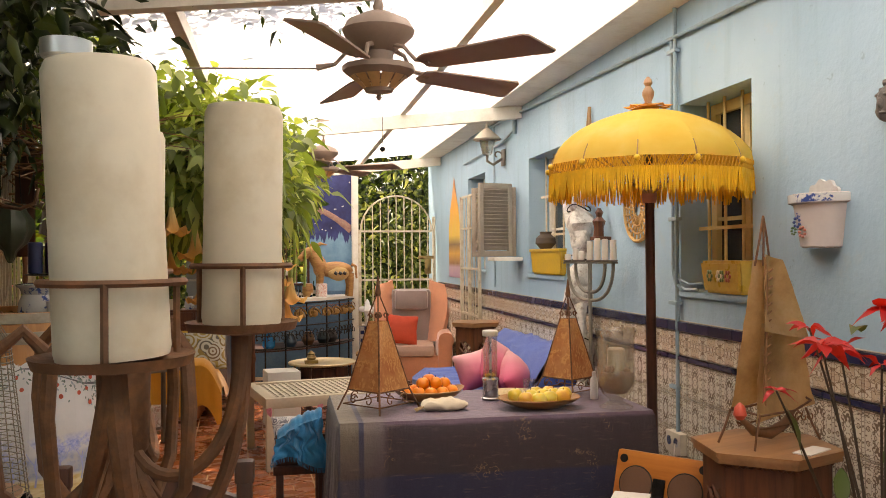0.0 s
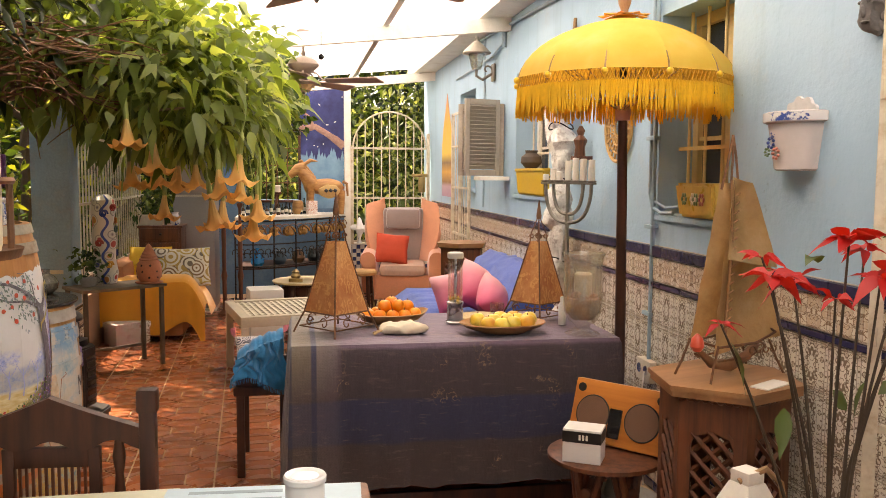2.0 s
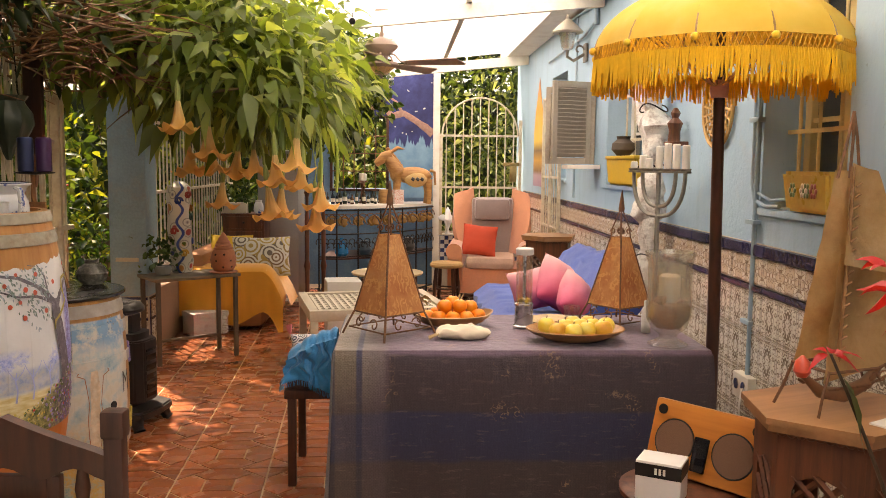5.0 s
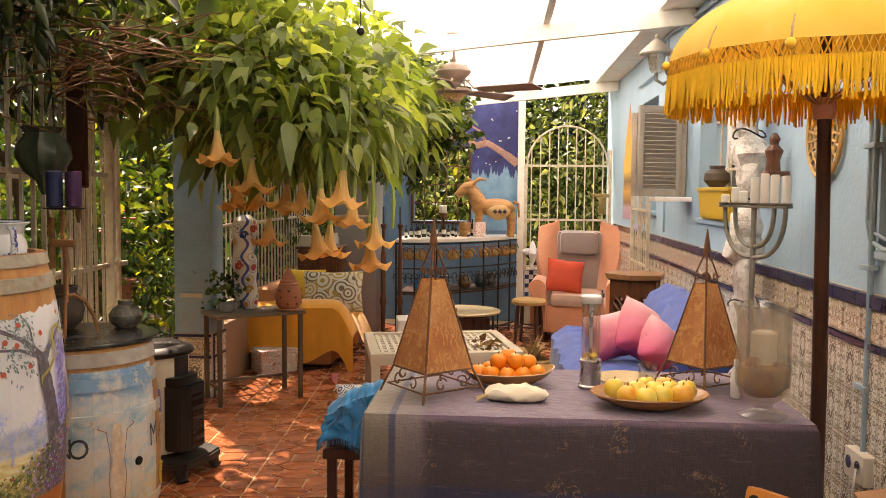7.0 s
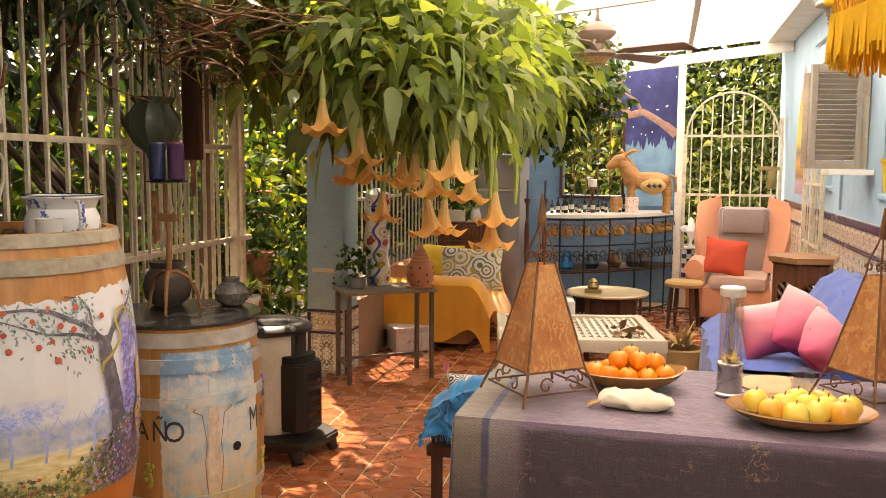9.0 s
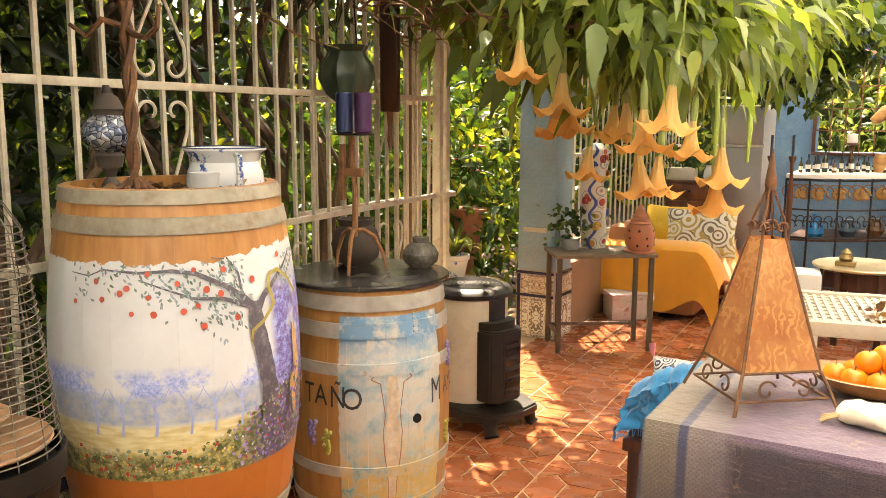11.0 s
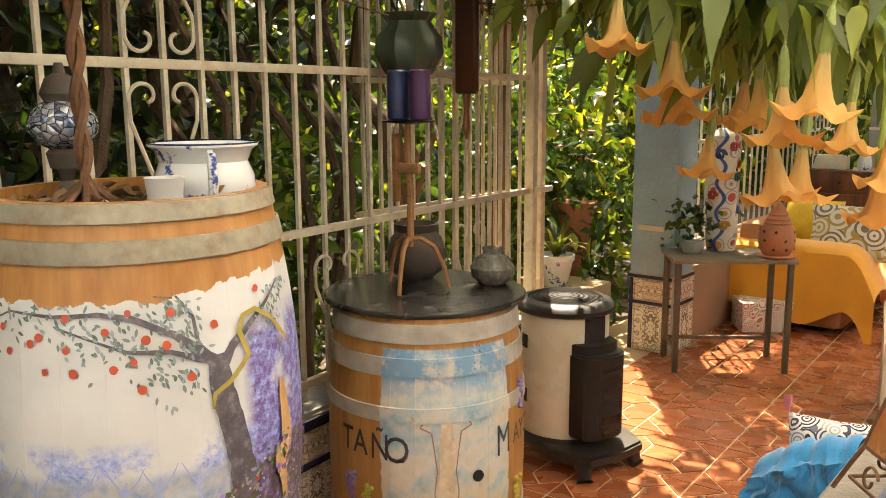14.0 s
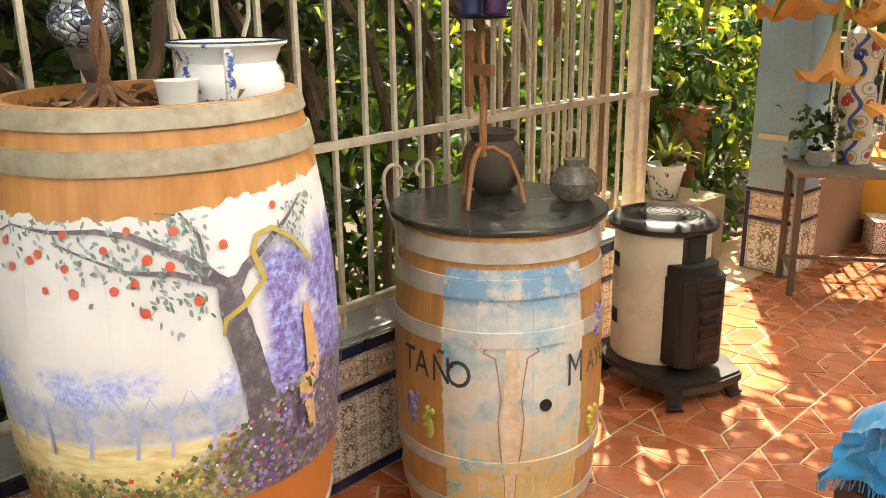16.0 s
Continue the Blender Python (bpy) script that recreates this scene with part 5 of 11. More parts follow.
lathe(g, [(0.032, 0.045), (0.04, 0.06), (0.028, 0.09), (0.012, 0.10), (0.008, 0.12)], 18)
part("cap", g, M_CLAYDARK, LN)
g = BM()
lathe(g, [(0.016, -0.155), (0.024, -0.13), (0.012, -0.11), (0.020, -0.085)], 14)
part("frame", g, M_CLAYDARK, LN)
g = BM()
tube(g, [(0, 0, -0.16), (0.0, 0.005, -0.075)], 0.010, 8)
part("peg", g, M_CLAYDARK, LN)
g = BM()
ball(g, (0, 0, 0), 0.066, 0.066, 0.052, 26)


def mosaic(name, scale, line, c0, c1, rough=0.15, metal=0.6):
    m, nt, bsdf = shader(name)
    vo = node(nt, "ShaderNodeTexVoronoi", Vector=where(nt), Scale=scale)
    vo.feature = 'DISTANCE_TO_EDGE'
    vc = node(nt, "ShaderNodeTexVoronoi", Vector=where(nt), Scale=scale)
    ed = ramp(nt, vo.outputs["Distance"], (0.03, (0, 0, 0)), (0.08, (1, 1, 1)))
    shade = ramp(nt, node(nt, "ShaderNodeSeparateColor", Color=vc.outputs["Color"]).outputs[0], (0.1, c0), (0.9, c1))
    nt.links.new(mix_colour(nt, ed, rgba(line), shade), bsdf.inputs["Base Color"])
    bsdf.inputs["Roughness"].default_value = rough
    nt.links.new(calc(nt, 'MULTIPLY', ed, metal), bsdf.inputs["Metallic"])
    bumped(nt, bsdf, vo.outputs["Distance"], 0.6, 0.01)
    return m


part("globe", g, mosaic("silver_mosaic", 62, (0.02, 0.02, 0.03), (0.20, 0.24, 0.34), (0.75, 0.76, 0.78)), LN, "silver and blue mirror mosaic globe")

def painted_post():
    """Cream glaze with blue waves and red, ochre and brown blots ringed in grey."""
    m, nt, bsdf = shader("painted_post_glaze")
    v = where(nt)
    ang, z = barrel_field(nt)
    blot = node(nt, "ShaderNodeTexVoronoi", Vector=v, Scale=11.0)
    pick = node(nt, "ShaderNodeSeparateColor", Color=blot.outputs["Color"]).outputs[0]
    ink = ramp(nt, pick, (0.10, (0.52, 0.05, 0.03)), (0.30, (0.62, 0.30, 0.07)), (0.50, (0.20, 0.12, 0.07)), (0.70, (0.06, 0.11, 0.34)), (0.90, (0.56, 0.09, 0.04)))
    c = mix_colour(nt, ramp(nt, blot.outputs["Distance"], (0.26, (1, 1, 1)), (0.32, (0, 0, 0))), (0.72, 0.67, 0.56, 1), ink)
    c = mix_colour(nt, ramp(nt, calc(nt, 'ABSOLUTE', calc(nt, 'SUBTRACT', blot.outputs["Distance"], 0.42)), (0.02, (0.7, 0.7, 0.7)), (0.035, (0, 0, 0))), c, (0.20, 0.18, 0.16, 1))
    wave = calc(nt, 'ABSOLUTE', calc(nt, 'SUBTRACT', calc(nt, 'ADD', ang, calc(nt, 'MULTIPLY', calc(nt, 'SINE', calc(nt, 'MULTIPLY', z, 38.0)), 16.0)), -75.0))
    c = mix_colour(nt, ramp(nt, calc(nt, 'DIVIDE', wave, 40.0, clamp=True), (0.16, (1, 1, 1)), (0.22, (0, 0, 0))), c, (0.05, 0.09, 0.34, 1))
    nt.links.new(c, bsdf.inputs["Base Color"])
    bsdf.inputs["Roughness"].default_value = 0.3
    return m


# small stove
ST = thing("portable_stove", (-0.962, 5.46, 0), "cream enamel portable stove with a black front and lid", "stove")
M_ENAMEL = plain("cream_enamel", (0.72, 0.66, 0.50), 0.3, vary=0.1, bump=0.05, stain=(0.55, 0.45, 0.28), amount=0.3)
M_CAST = plain("black_cast_iron", (0.028, 0.024, 0.021), 0.42, 0.3, vary=0.3, bump=0.3)
g = BM()
lathe(g, [(0.172, 0.115), (0.175, 0.125), (0.175, 0.60), (0.172, 0.61)], 44)
part("body", g, M_ENAMEL, ST)
g = BM()
lathe(g, [(0.188, 0.605), (0.200, 0.612), (0.200, 0.628), (0.185, 0.645), (0.15, 0.652), (0.145, 0.645), (0.10, 0.645), (0.095, 0.655), (0.03, 0.658)], 40)
part("lid", g, M_CAST, ST)
for k in range(6):
    g = BM()
    r = 0.03 + 0.02 * k
    lathe(g, [(r, 0.655), (r + 0.005, 0.660), (r + 0.010, 0.655)], 32, caps=False)
    part("lid_ring", g, M_CAST, ST)
g = BM()
lathe(g, [(0.20, 0.075), (0.205, 0.085), (0.205, 0.10), (0.18, 0.116)], 40)
part("base", g, M_CAST, ST)
FR = pose(0, 0, 0, 0, 0, -15)
g = BM()
prism(g, [(0.145, -0.115), (0.225, -0.105), (0.262, -0.06), (0.262, 0.06), (0.225, 0.105), (0.145, 0.115)], 0.135, 0.47)
bmesh.ops.bevel(g, geom=g.edges[:], offset=0.008, segments=2, affect='EDGES')
prism(g, [(0.150, -0.105), (0.205, -0.085), (0.225, -0.05), (0.225, 0.05), (0.205, 0.085), (0.150, 0.105)], 0.47, 0.505)
prism(g, [(0.160, -0.060), (0.182, -0.04), (0.182, 0.04), (0.160, 0.060)], 0.505, 0.60)
bmesh.ops.transform(g, matrix=FR, verts=g.verts)
part("front", g, M_CAST, ST, "black cast front casing")
for k in range(5):
    g = BM()
    box(g, 0.222, -0.05, 0.18 + k * 0.052, 0.268, 0.05, 0.20 + k * 0.052, 0.003, FR)
    part("grille_bar", g, M_CAST, ST)
g = BM()
box(g, 0.263, -0.045, 0.16, 0.2665, 0.045, 0.42, 0, FR)
part("window", g, plain("sooty_stove_glass", (0.02, 0.016, 0.013), 0.15, vary=0.2, bump=0), ST)
g = BM()
prism(g, [(-0.20, -0.15), (0.16, -0.21), (0.30, -0.15), (0.32, 0.0), (0.30, 0.15), (0.16, 0.21), (-0.20, 0.15)], 0.060, 0.105)
bmesh.ops.bevel(g, geom=g.edges[:], offset=0.010, segments=2, affect='EDGES')
bmesh.ops.transform(g, matrix=FR, verts=g.verts)
part("hearth", g, M_CAST, ST)
for fx, fy in ((0.25, -0.13), (0.25, 0.13), (-0.15, -0.11), (-0.15, 0.11)):
    g = BM()
    p = FR @ Vector((fx, fy, 0))
    tube(g, [(p.x, p.y, 0.070), (p.x * 1.03, p.y * 1.03, 0.04), (p.x * 1.07, p.y * 1.07, 0.012), (p.x * 1.10, p.y * 1.10, 0.0)], [0.040, 0.032, 0.026, 0.034], 10)
    part("foot", g, M_CAST, ST)
for zz in (0.24, 0.46):
    g = BM()
    for k in range(5):
        a = radians(-115 - k * 3.2)
        box(g, 0.1745, -0.003, zz, 0.177, 0.003, zz + 0.055, 0, Matrix.Rotation(a, 4, 'Z'))
    part("vent", g, M_CAST, ST, "slotted side vent")

# hanging green pot and rustic wooden shapes at the fence
HP = thing("hanging_pot", (-1.09, 4.68, 1.575), "dark green ribbed pot hung from the fence", "pot")
g = BM()
seg = 40
rows = []
for r, z in [(0.010, -0.155), (0.022, -0.13), (0.03, -0.10), (0.075, -0.06), (0.105, 0.0), (0.100, 0.05), (0.075, 0.085), (0.068, 0.10), (0.085, 0.125), (0.075, 0.125), (0.06, 0.09)]:
    rows.append([g.verts.new((r * (1 + 0.06 * math.cos(10 * a)) * math.cos(a), r * (1 + 0.06 * math.cos(10 * a)) * math.sin(a), z)) for a in (2 * math.pi * k / seg for k in range(seg))])
for a, b in zip(rows, rows[1:]):
    for k in range(seg):
        g.faces.new((a[k], a[(k + 1) % seg], b[(k + 1) % seg], b[k])).smooth = True
g.faces.new(rows[0][::-1])
part("body", g, plain("dark_green_glaze", (0.045, 0.060, 0.035), 0.35, vary=0.4), HP)
g = BM()
for dx in (-0.05, 0.05):
    tube(g, [(dx, 0, 0.12), (dx * 0.6, 0.0, 0.45), (0, 0, 0.66)], 0.003, 5)
part("wire", g, M_BLACKIRON, HP)
HW = thing("hanging_wood_chime", (-1.12, 5.02, 1.45), "weathered brown wooden board hung among the branches", "ornament")
g = BM()
prism(g, [(-0.045, -0.012), (0.045, -0.012), (0.05, 0.012), (-0.05, 0.012)], 0.0, 0.62)
bmesh.ops.bevel(g, geom=g.edges[:], offset=0.006, segments=1, affect='EDGES')
part("board", g, M_DARKWOOD, HW)
g = BM()
tube(g, [(0, 0, 0.6), (0.0, 0.0, 0.85)], 0.003, 5)
part("cord", g, M_TWIG, HW)
g = BM()
lathe(g, [(0.006, -0.16), (0.014, -0.12), (0.010, -0.06), (0.016, 0.0)], 10)
part("pendant", g, M_WALNUT, HW)

# potted plant on the garden ledge and pots behind
def strap_plant(parent, at, n, length, material, seed, spread=1.0):
    rnd = random.Random(seed)
    g = BM()
    for k in range(n):
        a = rnd.uniform(0, 2 * math.pi)
        l = length * rnd.uniform(0.6, 1.1)
        out = rnd.uniform(0.3, 0.9) * spread
        w = 0.012 * rnd.uniform(0.8, 1.4)
        prev = None
        for i in range(7):
            t = i / 6
            r = l * out * t
            z = l * (1.1 * t - out * 0.9 * t * t)
            c, s = math.cos(a), math.sin(a)
            ww = w * (1 - t ** 3) + 0.001
            p = Vector(at) + Vector((r * c, r * s, z))
            q = (g.verts.new(p + Vector((-s, c, 0.3)) * ww), g.verts.new(p + Vector((s, -c, 0.3)) * ww))
            if prev:
                g.faces.new((prev[0], prev[1], q[1], q[0]))
            prev = q
    return part("leaves", g, material, parent)


PP = thing("potted_plant", (-1.80, 6.74, 0.36), "white patterned flowerpot with yellow-green strap leaves", "potted plant")
g = BM()
lathe(g, [(0.065, 0.0), (0.070, 0.005), (0.098, 0.15), (0.108, 0.155), (0.108, 0.185), (0.098, 0.187), (0.092, 0.16)], 28)
part("pot", g, M_DELFT, PP)
strap_plant(PP, (0, 0, 0.16), 34, 0.30, leafy("variegated_strap_leaf", (0.16, 0.20, 0.04), (0.50, 0.42, 0.12), 0.4), 4)
TP = thing("terracotta_pot", (-2.0, 7.25, 0.55), "terracotta pot with red flowering plant in the garden", "potted plant")
g = BM()
lathe(g, [(0.10, -0.57), (0.10, 0.0), (0.14, 0.2), (0.155, 0.2), (0.155, 0.24), (0.13, 0.24)], 24)
part("pot", g, plain("garden_terracotta", (0.36, 0.14, 0.07), 0.8, vary=0.3), TP)
rng = np.random.default_rng(55)
cc = rng.normal(size=(160, 3)) * 0.16 + np.array([0, 0, 0.45])
v, f = leaf_cloud(cc, rng.normal(size=(160, 3)), np.full(160, 0.11), seed=9)
leaves_object("leaves", v, f, M_LEAF_GLOSS).parent = TP
for k in range(6):
    g = BM()
    c = Vector((random.uniform(-0.2, 0.25), random.uniform(-0.25, 0.1), random.uniform(0.45, 0.75)))
    for j in range(6):
        a = j * 1.05
        ball(g, c + Vector((math.cos(a) * 0.022, math.sin(a) * 0.022, 0)), 0.018, 0.018, 0.008, 8)
    part("flower", g, plain("red_petal_%d" % k, (0.55, 0.03, 0.02), 0.5), TP)

# ---- table and what stands on it ----
TX0, TX1, TY0, TY1, TT = 0.40, 1.75, 3.79, 4.50, 0.755


def woven_cloth():
    """Handwoven cloth: violet top, black, blue and brown stripes with a pale end band; skirts shaded by height."""
    m, nt, bsdf = shader("striped_woven_cloth")
    v = where(nt)
    sep = node(nt, "ShaderNodeSeparateXYZ", Vector=v)
    x, z = sep.outputs[0], sep.outputs[2]
    wob = calc(nt, 'MULTIPLY', calc(nt, 'SUBTRACT', noise_of(nt, v, 4.0, 3.0), 0.5), 0.03)
    zz = calc(nt, 'ADD', z, wob)
    # stripes by height; skirts darker than the top, shade put into the colour
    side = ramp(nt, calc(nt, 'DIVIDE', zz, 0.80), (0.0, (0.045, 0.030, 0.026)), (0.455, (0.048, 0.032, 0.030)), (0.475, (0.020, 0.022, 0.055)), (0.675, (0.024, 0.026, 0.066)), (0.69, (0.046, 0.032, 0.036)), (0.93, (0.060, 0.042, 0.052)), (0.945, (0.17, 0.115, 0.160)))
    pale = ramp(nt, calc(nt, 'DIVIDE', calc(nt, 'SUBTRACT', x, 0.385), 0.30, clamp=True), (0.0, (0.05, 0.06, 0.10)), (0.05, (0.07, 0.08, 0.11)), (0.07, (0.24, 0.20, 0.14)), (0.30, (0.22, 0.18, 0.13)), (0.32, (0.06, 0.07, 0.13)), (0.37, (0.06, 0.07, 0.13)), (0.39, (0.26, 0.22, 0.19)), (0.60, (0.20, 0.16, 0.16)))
    # the pale band is dimmed down the skirt too, as shade in the colour
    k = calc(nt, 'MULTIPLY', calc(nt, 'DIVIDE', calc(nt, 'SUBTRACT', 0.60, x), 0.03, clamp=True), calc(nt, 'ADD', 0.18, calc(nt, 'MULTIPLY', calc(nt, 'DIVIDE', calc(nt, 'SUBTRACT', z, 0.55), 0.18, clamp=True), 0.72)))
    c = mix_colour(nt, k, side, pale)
    thread = noise_of(nt, node(nt, "ShaderNodeMapping", Vector=v, Scale=(30, 30, 420)).outputs[0], 1.0, 3.0)
    thread2 = noise_of(nt, node(nt, "ShaderNodeMapping", Vector=v, Scale=(420, 60, 30)).outputs[0], 1.0, 3.0)
    t = calc(nt, 'ADD', 0.45, calc(nt, 'ADD', calc(nt, 'MULTIPLY', thread, 0.6), calc(nt, 'MULTIPLY', thread2, 0.5)))
    c = mix_colour(nt, 1.0, c, node(nt, "ShaderNodeCombineColor", Red=t, Green=t, Blue=t).outputs[0], 'MULTIPLY')
    fleck = calc(nt, 'MULTIPLY', ramp(nt, noise_of(nt, node(nt, "ShaderNodeMapping", Vector=v, Scale=(0.3, 0.5, 1.8)).outputs[0], 34.0, 5.0, 0.75), (0.57, (0, 0, 0)), (0.68, (1, 1, 1))), 0.30)
    c = mix_colour(nt, fleck, c, (0.26, 0.20, 0.15, 1))
    weft = calc(nt, 'SINE', calc(nt, 'MULTIPLY', x, 520.0))
    warp = calc(nt, 'SINE', calc(nt, 'MULTIPLY', calc(nt, 'ADD', z, sep.outputs[1]), 520.0))
    check = calc(nt, 'MULTIPLY', ramp(nt, calc(nt, 'MULTIPLY', weft, warp), (0.0, (0, 0, 0)), (0.5, (1, 1, 1))), 0.22)
    c = mix_colour(nt, check, c, (0.02, 0.018, 0.025, 1))
    gold = noise_of(nt, node(nt, "ShaderNodeMapping", Vector=v, Scale=(7, 7, 7)).outputs[0], 1.0, 2.0)
    squiggle = noise_of(nt, v, 42.0, 2.0, 0.5)
    curls = calc(nt, 'MULTIPLY', ramp(nt, calc(nt, 'ABSOLUTE', calc(nt, 'SUBTRACT', squiggle, 0.5)), (0.012, (1, 1, 1)), (0.030, (0, 0, 0))), ramp(nt, gold, (0.60, (0, 0, 0)), (0.68, (1, 1, 1))))
    c = mix_colour(nt, calc(nt, 'MULTIPLY', curls, 0.55), c, (0.40, 0.27, 0.14, 1))
    nt.links.new(c, bsdf.inputs["Base Color"])
    bsdf.inputs["Roughness"].default_value = 0.72
    bsdf.inputs["Sheen Weight"].default_value = 0.25
    crease = noise_of(nt, node(nt, "ShaderNodeMapping", Vector=v, Scale=(9, 9, 5)).outputs[0], 1.0, 5.0, 0.6)
    relief = calc(nt, 'ADD', calc(nt, 'MULTIPLY', calc(nt, 'ADD', thread, thread2), 0.12), crease)
    bumped(nt, bsdf, relief, 0.8, 0.016)
    return m


TABLE = thing("garden_table", ((TX0 + TX1) / 2, (TY0 + TY1) / 2, 0), "long wooden garden table under a dark cloth", "table")
g = BM()
box(g, -0.655, -0.335, TT - 0.035, 0.655, 0.335, TT - 0.004, 0.004)
part("tabletop", g, M_DARKWOOD, TABLE)
for sx in (-1, 1):
    for sy in (-1, 1):
        g = BM()
        box(g, sx * 0.60 - 0.03, sy * 0.28 - 0.03, 0, sx * 0.60 + 0.03, sy * 0.28 + 0.03, TT - 0.035, 0.004)
        part("leg", g, M_DARKWOOD, TABLE)
g = BM()
box(g, -0.58, -0.30, 0.06, 0.58, -0.27, 0.13, 0.004)
part("stretcher", g, M_DARKWOOD, TABLE)
PLINTH = thing("terracotta_step", (1.05, 4.15, 0), "low red brick step under the table", "step")
g = BM()
box(g, -0.5, -0.22, 0, 0.5, 0.22, 0.10, 0.01)
part("body", g, M_TERRA, PLINTH)


def draped(name, outline_n, x0, y0, x1, y1, top, hem, seed, flare=0.05):
    """Cloth over a table: flat top, rounded edge, folded skirts of uneven hem."""
    bm = BM()
    nx, ny = 46, 26
    per = []
    for i in range(nx):
        per.append((x0 + (x1 - x0) * i / nx, y0, 0, -1))
    for i in range(ny):
        per.append((x1, y0 + (y1 - y0) * i / ny, 1, 0))
    for i in range(nx):
        per.append((x1 - (x1 - x0) * i / nx, y1, 0, 1))
    for i in range(ny):
        per.append((x0, y1 - (y1 - y0) * i / ny, -1, 0))
    n = len(per)
    rows = []
    levels = [0.0, 0.012, 0.03, 0.08, 0.16, 0.25, 0.35, 0.45, 0.60, 0.75, 0.88, 1.0]
    for li, lv in enumerate(levels):
        row = []
        for k, (x, y, nxx, nyy) in enumerate(per):
            drop = (top - hem) * lv
            out = 0.010 * min(1, lv * 30) + flare * lv * 0.55
            fold = 0.024 * lv * (noise.noise(Vector((k * 0.33, seed, 0))) + 0.6 * noise.noise(Vector((k * 0.9, seed + 5, lv))))
            pull = -0.010 * lv * max(0.0, 1 - abs(math.fmod(k + 40, 17) - 8) / 2.0) * (1 if noise.noise(Vector((k // 17, seed, 2))) > -0.1 else 0)
            edge = noise.noise(Vector((k * 0.15, 3.3, seed))) * 0.018 * (lv ** 3)
            corner = 1.0 if (k in (0, nx, nx + ny, 2 * nx + ny)) else 0.0
            row.append(bm.verts.new((x + nxx * (out + fold) + (corner * 0.02 * lv * (1 if x > x0 else -1)), y + nyy * (out + fold), top - drop + edge + pull - (0.004 if li else 0))))
        rows.append(row)
    for a, b in zip(rows, rows[1:]):
        for k in range(n):
            f = bm.faces.new((a[k], a[(k + 1) % n], b[(k + 1) % n], b[k]))
            f.smooth = True
    # top sheet
    grid = {}
    for i in range(nx + 1):
        for j in range(ny + 1):
            if j == 0 and i < nx:
                v = rows[0][i]
            elif i == nx and j < ny:
                v = rows[0][nx + j]
            elif j == ny and i > 0:
                v = rows[0][nx + ny + (nx - i)]
            elif i == 0 and j > 0:
                v = rows[0][2 * nx + ny + (ny - j)]
            else:
                x, y = x0 + (x1 - x0) * i / nx, y0 + (y1 - y0) * j / ny
                v = bm.verts.new((x, y, top + 0.0025 * noise.noise(Vector((x * 7, y * 7, seed)))))
            grid[i, j] = v
    for i in range(nx):
        for j in range(ny):
            bm.faces.new((grid[i, j], grid[i + 1, j], grid[i + 1, j + 1], grid[i, j + 1])).smooth = True
    return bm


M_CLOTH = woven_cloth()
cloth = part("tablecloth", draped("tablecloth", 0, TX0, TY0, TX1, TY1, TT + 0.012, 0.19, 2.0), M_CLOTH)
tagged(cloth, "dark violet handwoven striped cloth draped over the table", "tablecloth")
TT += 0.015


def fruit(name, label, category, at, r, material, stretch=1.0, group=""):
    o = thing(name, at, label, category, random.uniform(0, 360), group)
    g = BM()
    ball(g, (0, 0, 0), r, r * random.uniform(0.94, 1.04), r * stretch, 18, 0.05)
    for v in g.verts:
        d = math.hypot(v.co.x, v.co.y) / r
        if v.co.z > 0 and d < 0.35:
            v.co.z -= (0.35 - d) * r * 0.5
    part("body", g, material, o)
    g = BM()
    tube(g, [(0, 0, r * stretch * 0.80), (0.002, 0, r * stretch * 0.80 + 0.012)], 0.002, 5)
    part("stalk", g, M_TWIG, o)
    return o


def fruit_skin(name, c, c2, rough=0.35):
    m, nt, bsdf = shader(name)
    v = where(nt)
    k = ramp(nt, noise_of(nt, v, 22.0, 4.0), (0.40, c), (0.72, c2))
    nt.links.new(k, bsdf.inputs["Base Color"])
    bsdf.inputs["Roughness"].default_value = rough
    bsdf.inputs["Subsurface Weight"].default_value = 0.08
    bsdf.inputs["Subsurface Radius"].default_value = (0.02, 0.01, 0.004)
    bumped(nt, bsdf, noise_of(nt, v, 300.0, 2.0), 0.25, 0.001)
    return m


M_ORANGE = fruit_skin("orange_peel", (0.86, 0.28, 0.015), (0.80, 0.20, 0.01), 0.42)
M_YELLOW = fruit_skin("yellow_apple_skin", (0.80, 0.56, 0.06), (0.72, 0.62, 0.16), 0.3)
M_BLUSH = fruit_skin("blushed_apple_skin", (0.78, 0.48, 0.06), (0.70, 0.30, 0.05), 0.3)

M_TRAYWOOD = woody("turned_wood_bowl", (0.42, 0.22, 0.075), (0.25, 0.11, 0.035), 20, 0.35, 0)
BOWL = thing("orange_bowl", (0.84, 4.22, TT), "boat-shaped wooden bowl heaped with oranges", "bowl", 8)
g = BM()
lathe(g, [(0.05, 0.0), (0.09, 0.012), (0.13, 0.035), (0.145, 0.052), (0.140, 0.054), (0.12, 0.036), (0.05, 0.012)], 32)
for v in g.verts:
    v.co.x *= 1.18
    v.co.y *= 0.80
    v.co.z += 0.25 * max(0, abs(v.co.x) - 0.12)
part("body", g, M_TRAYWOOD, BOWL)
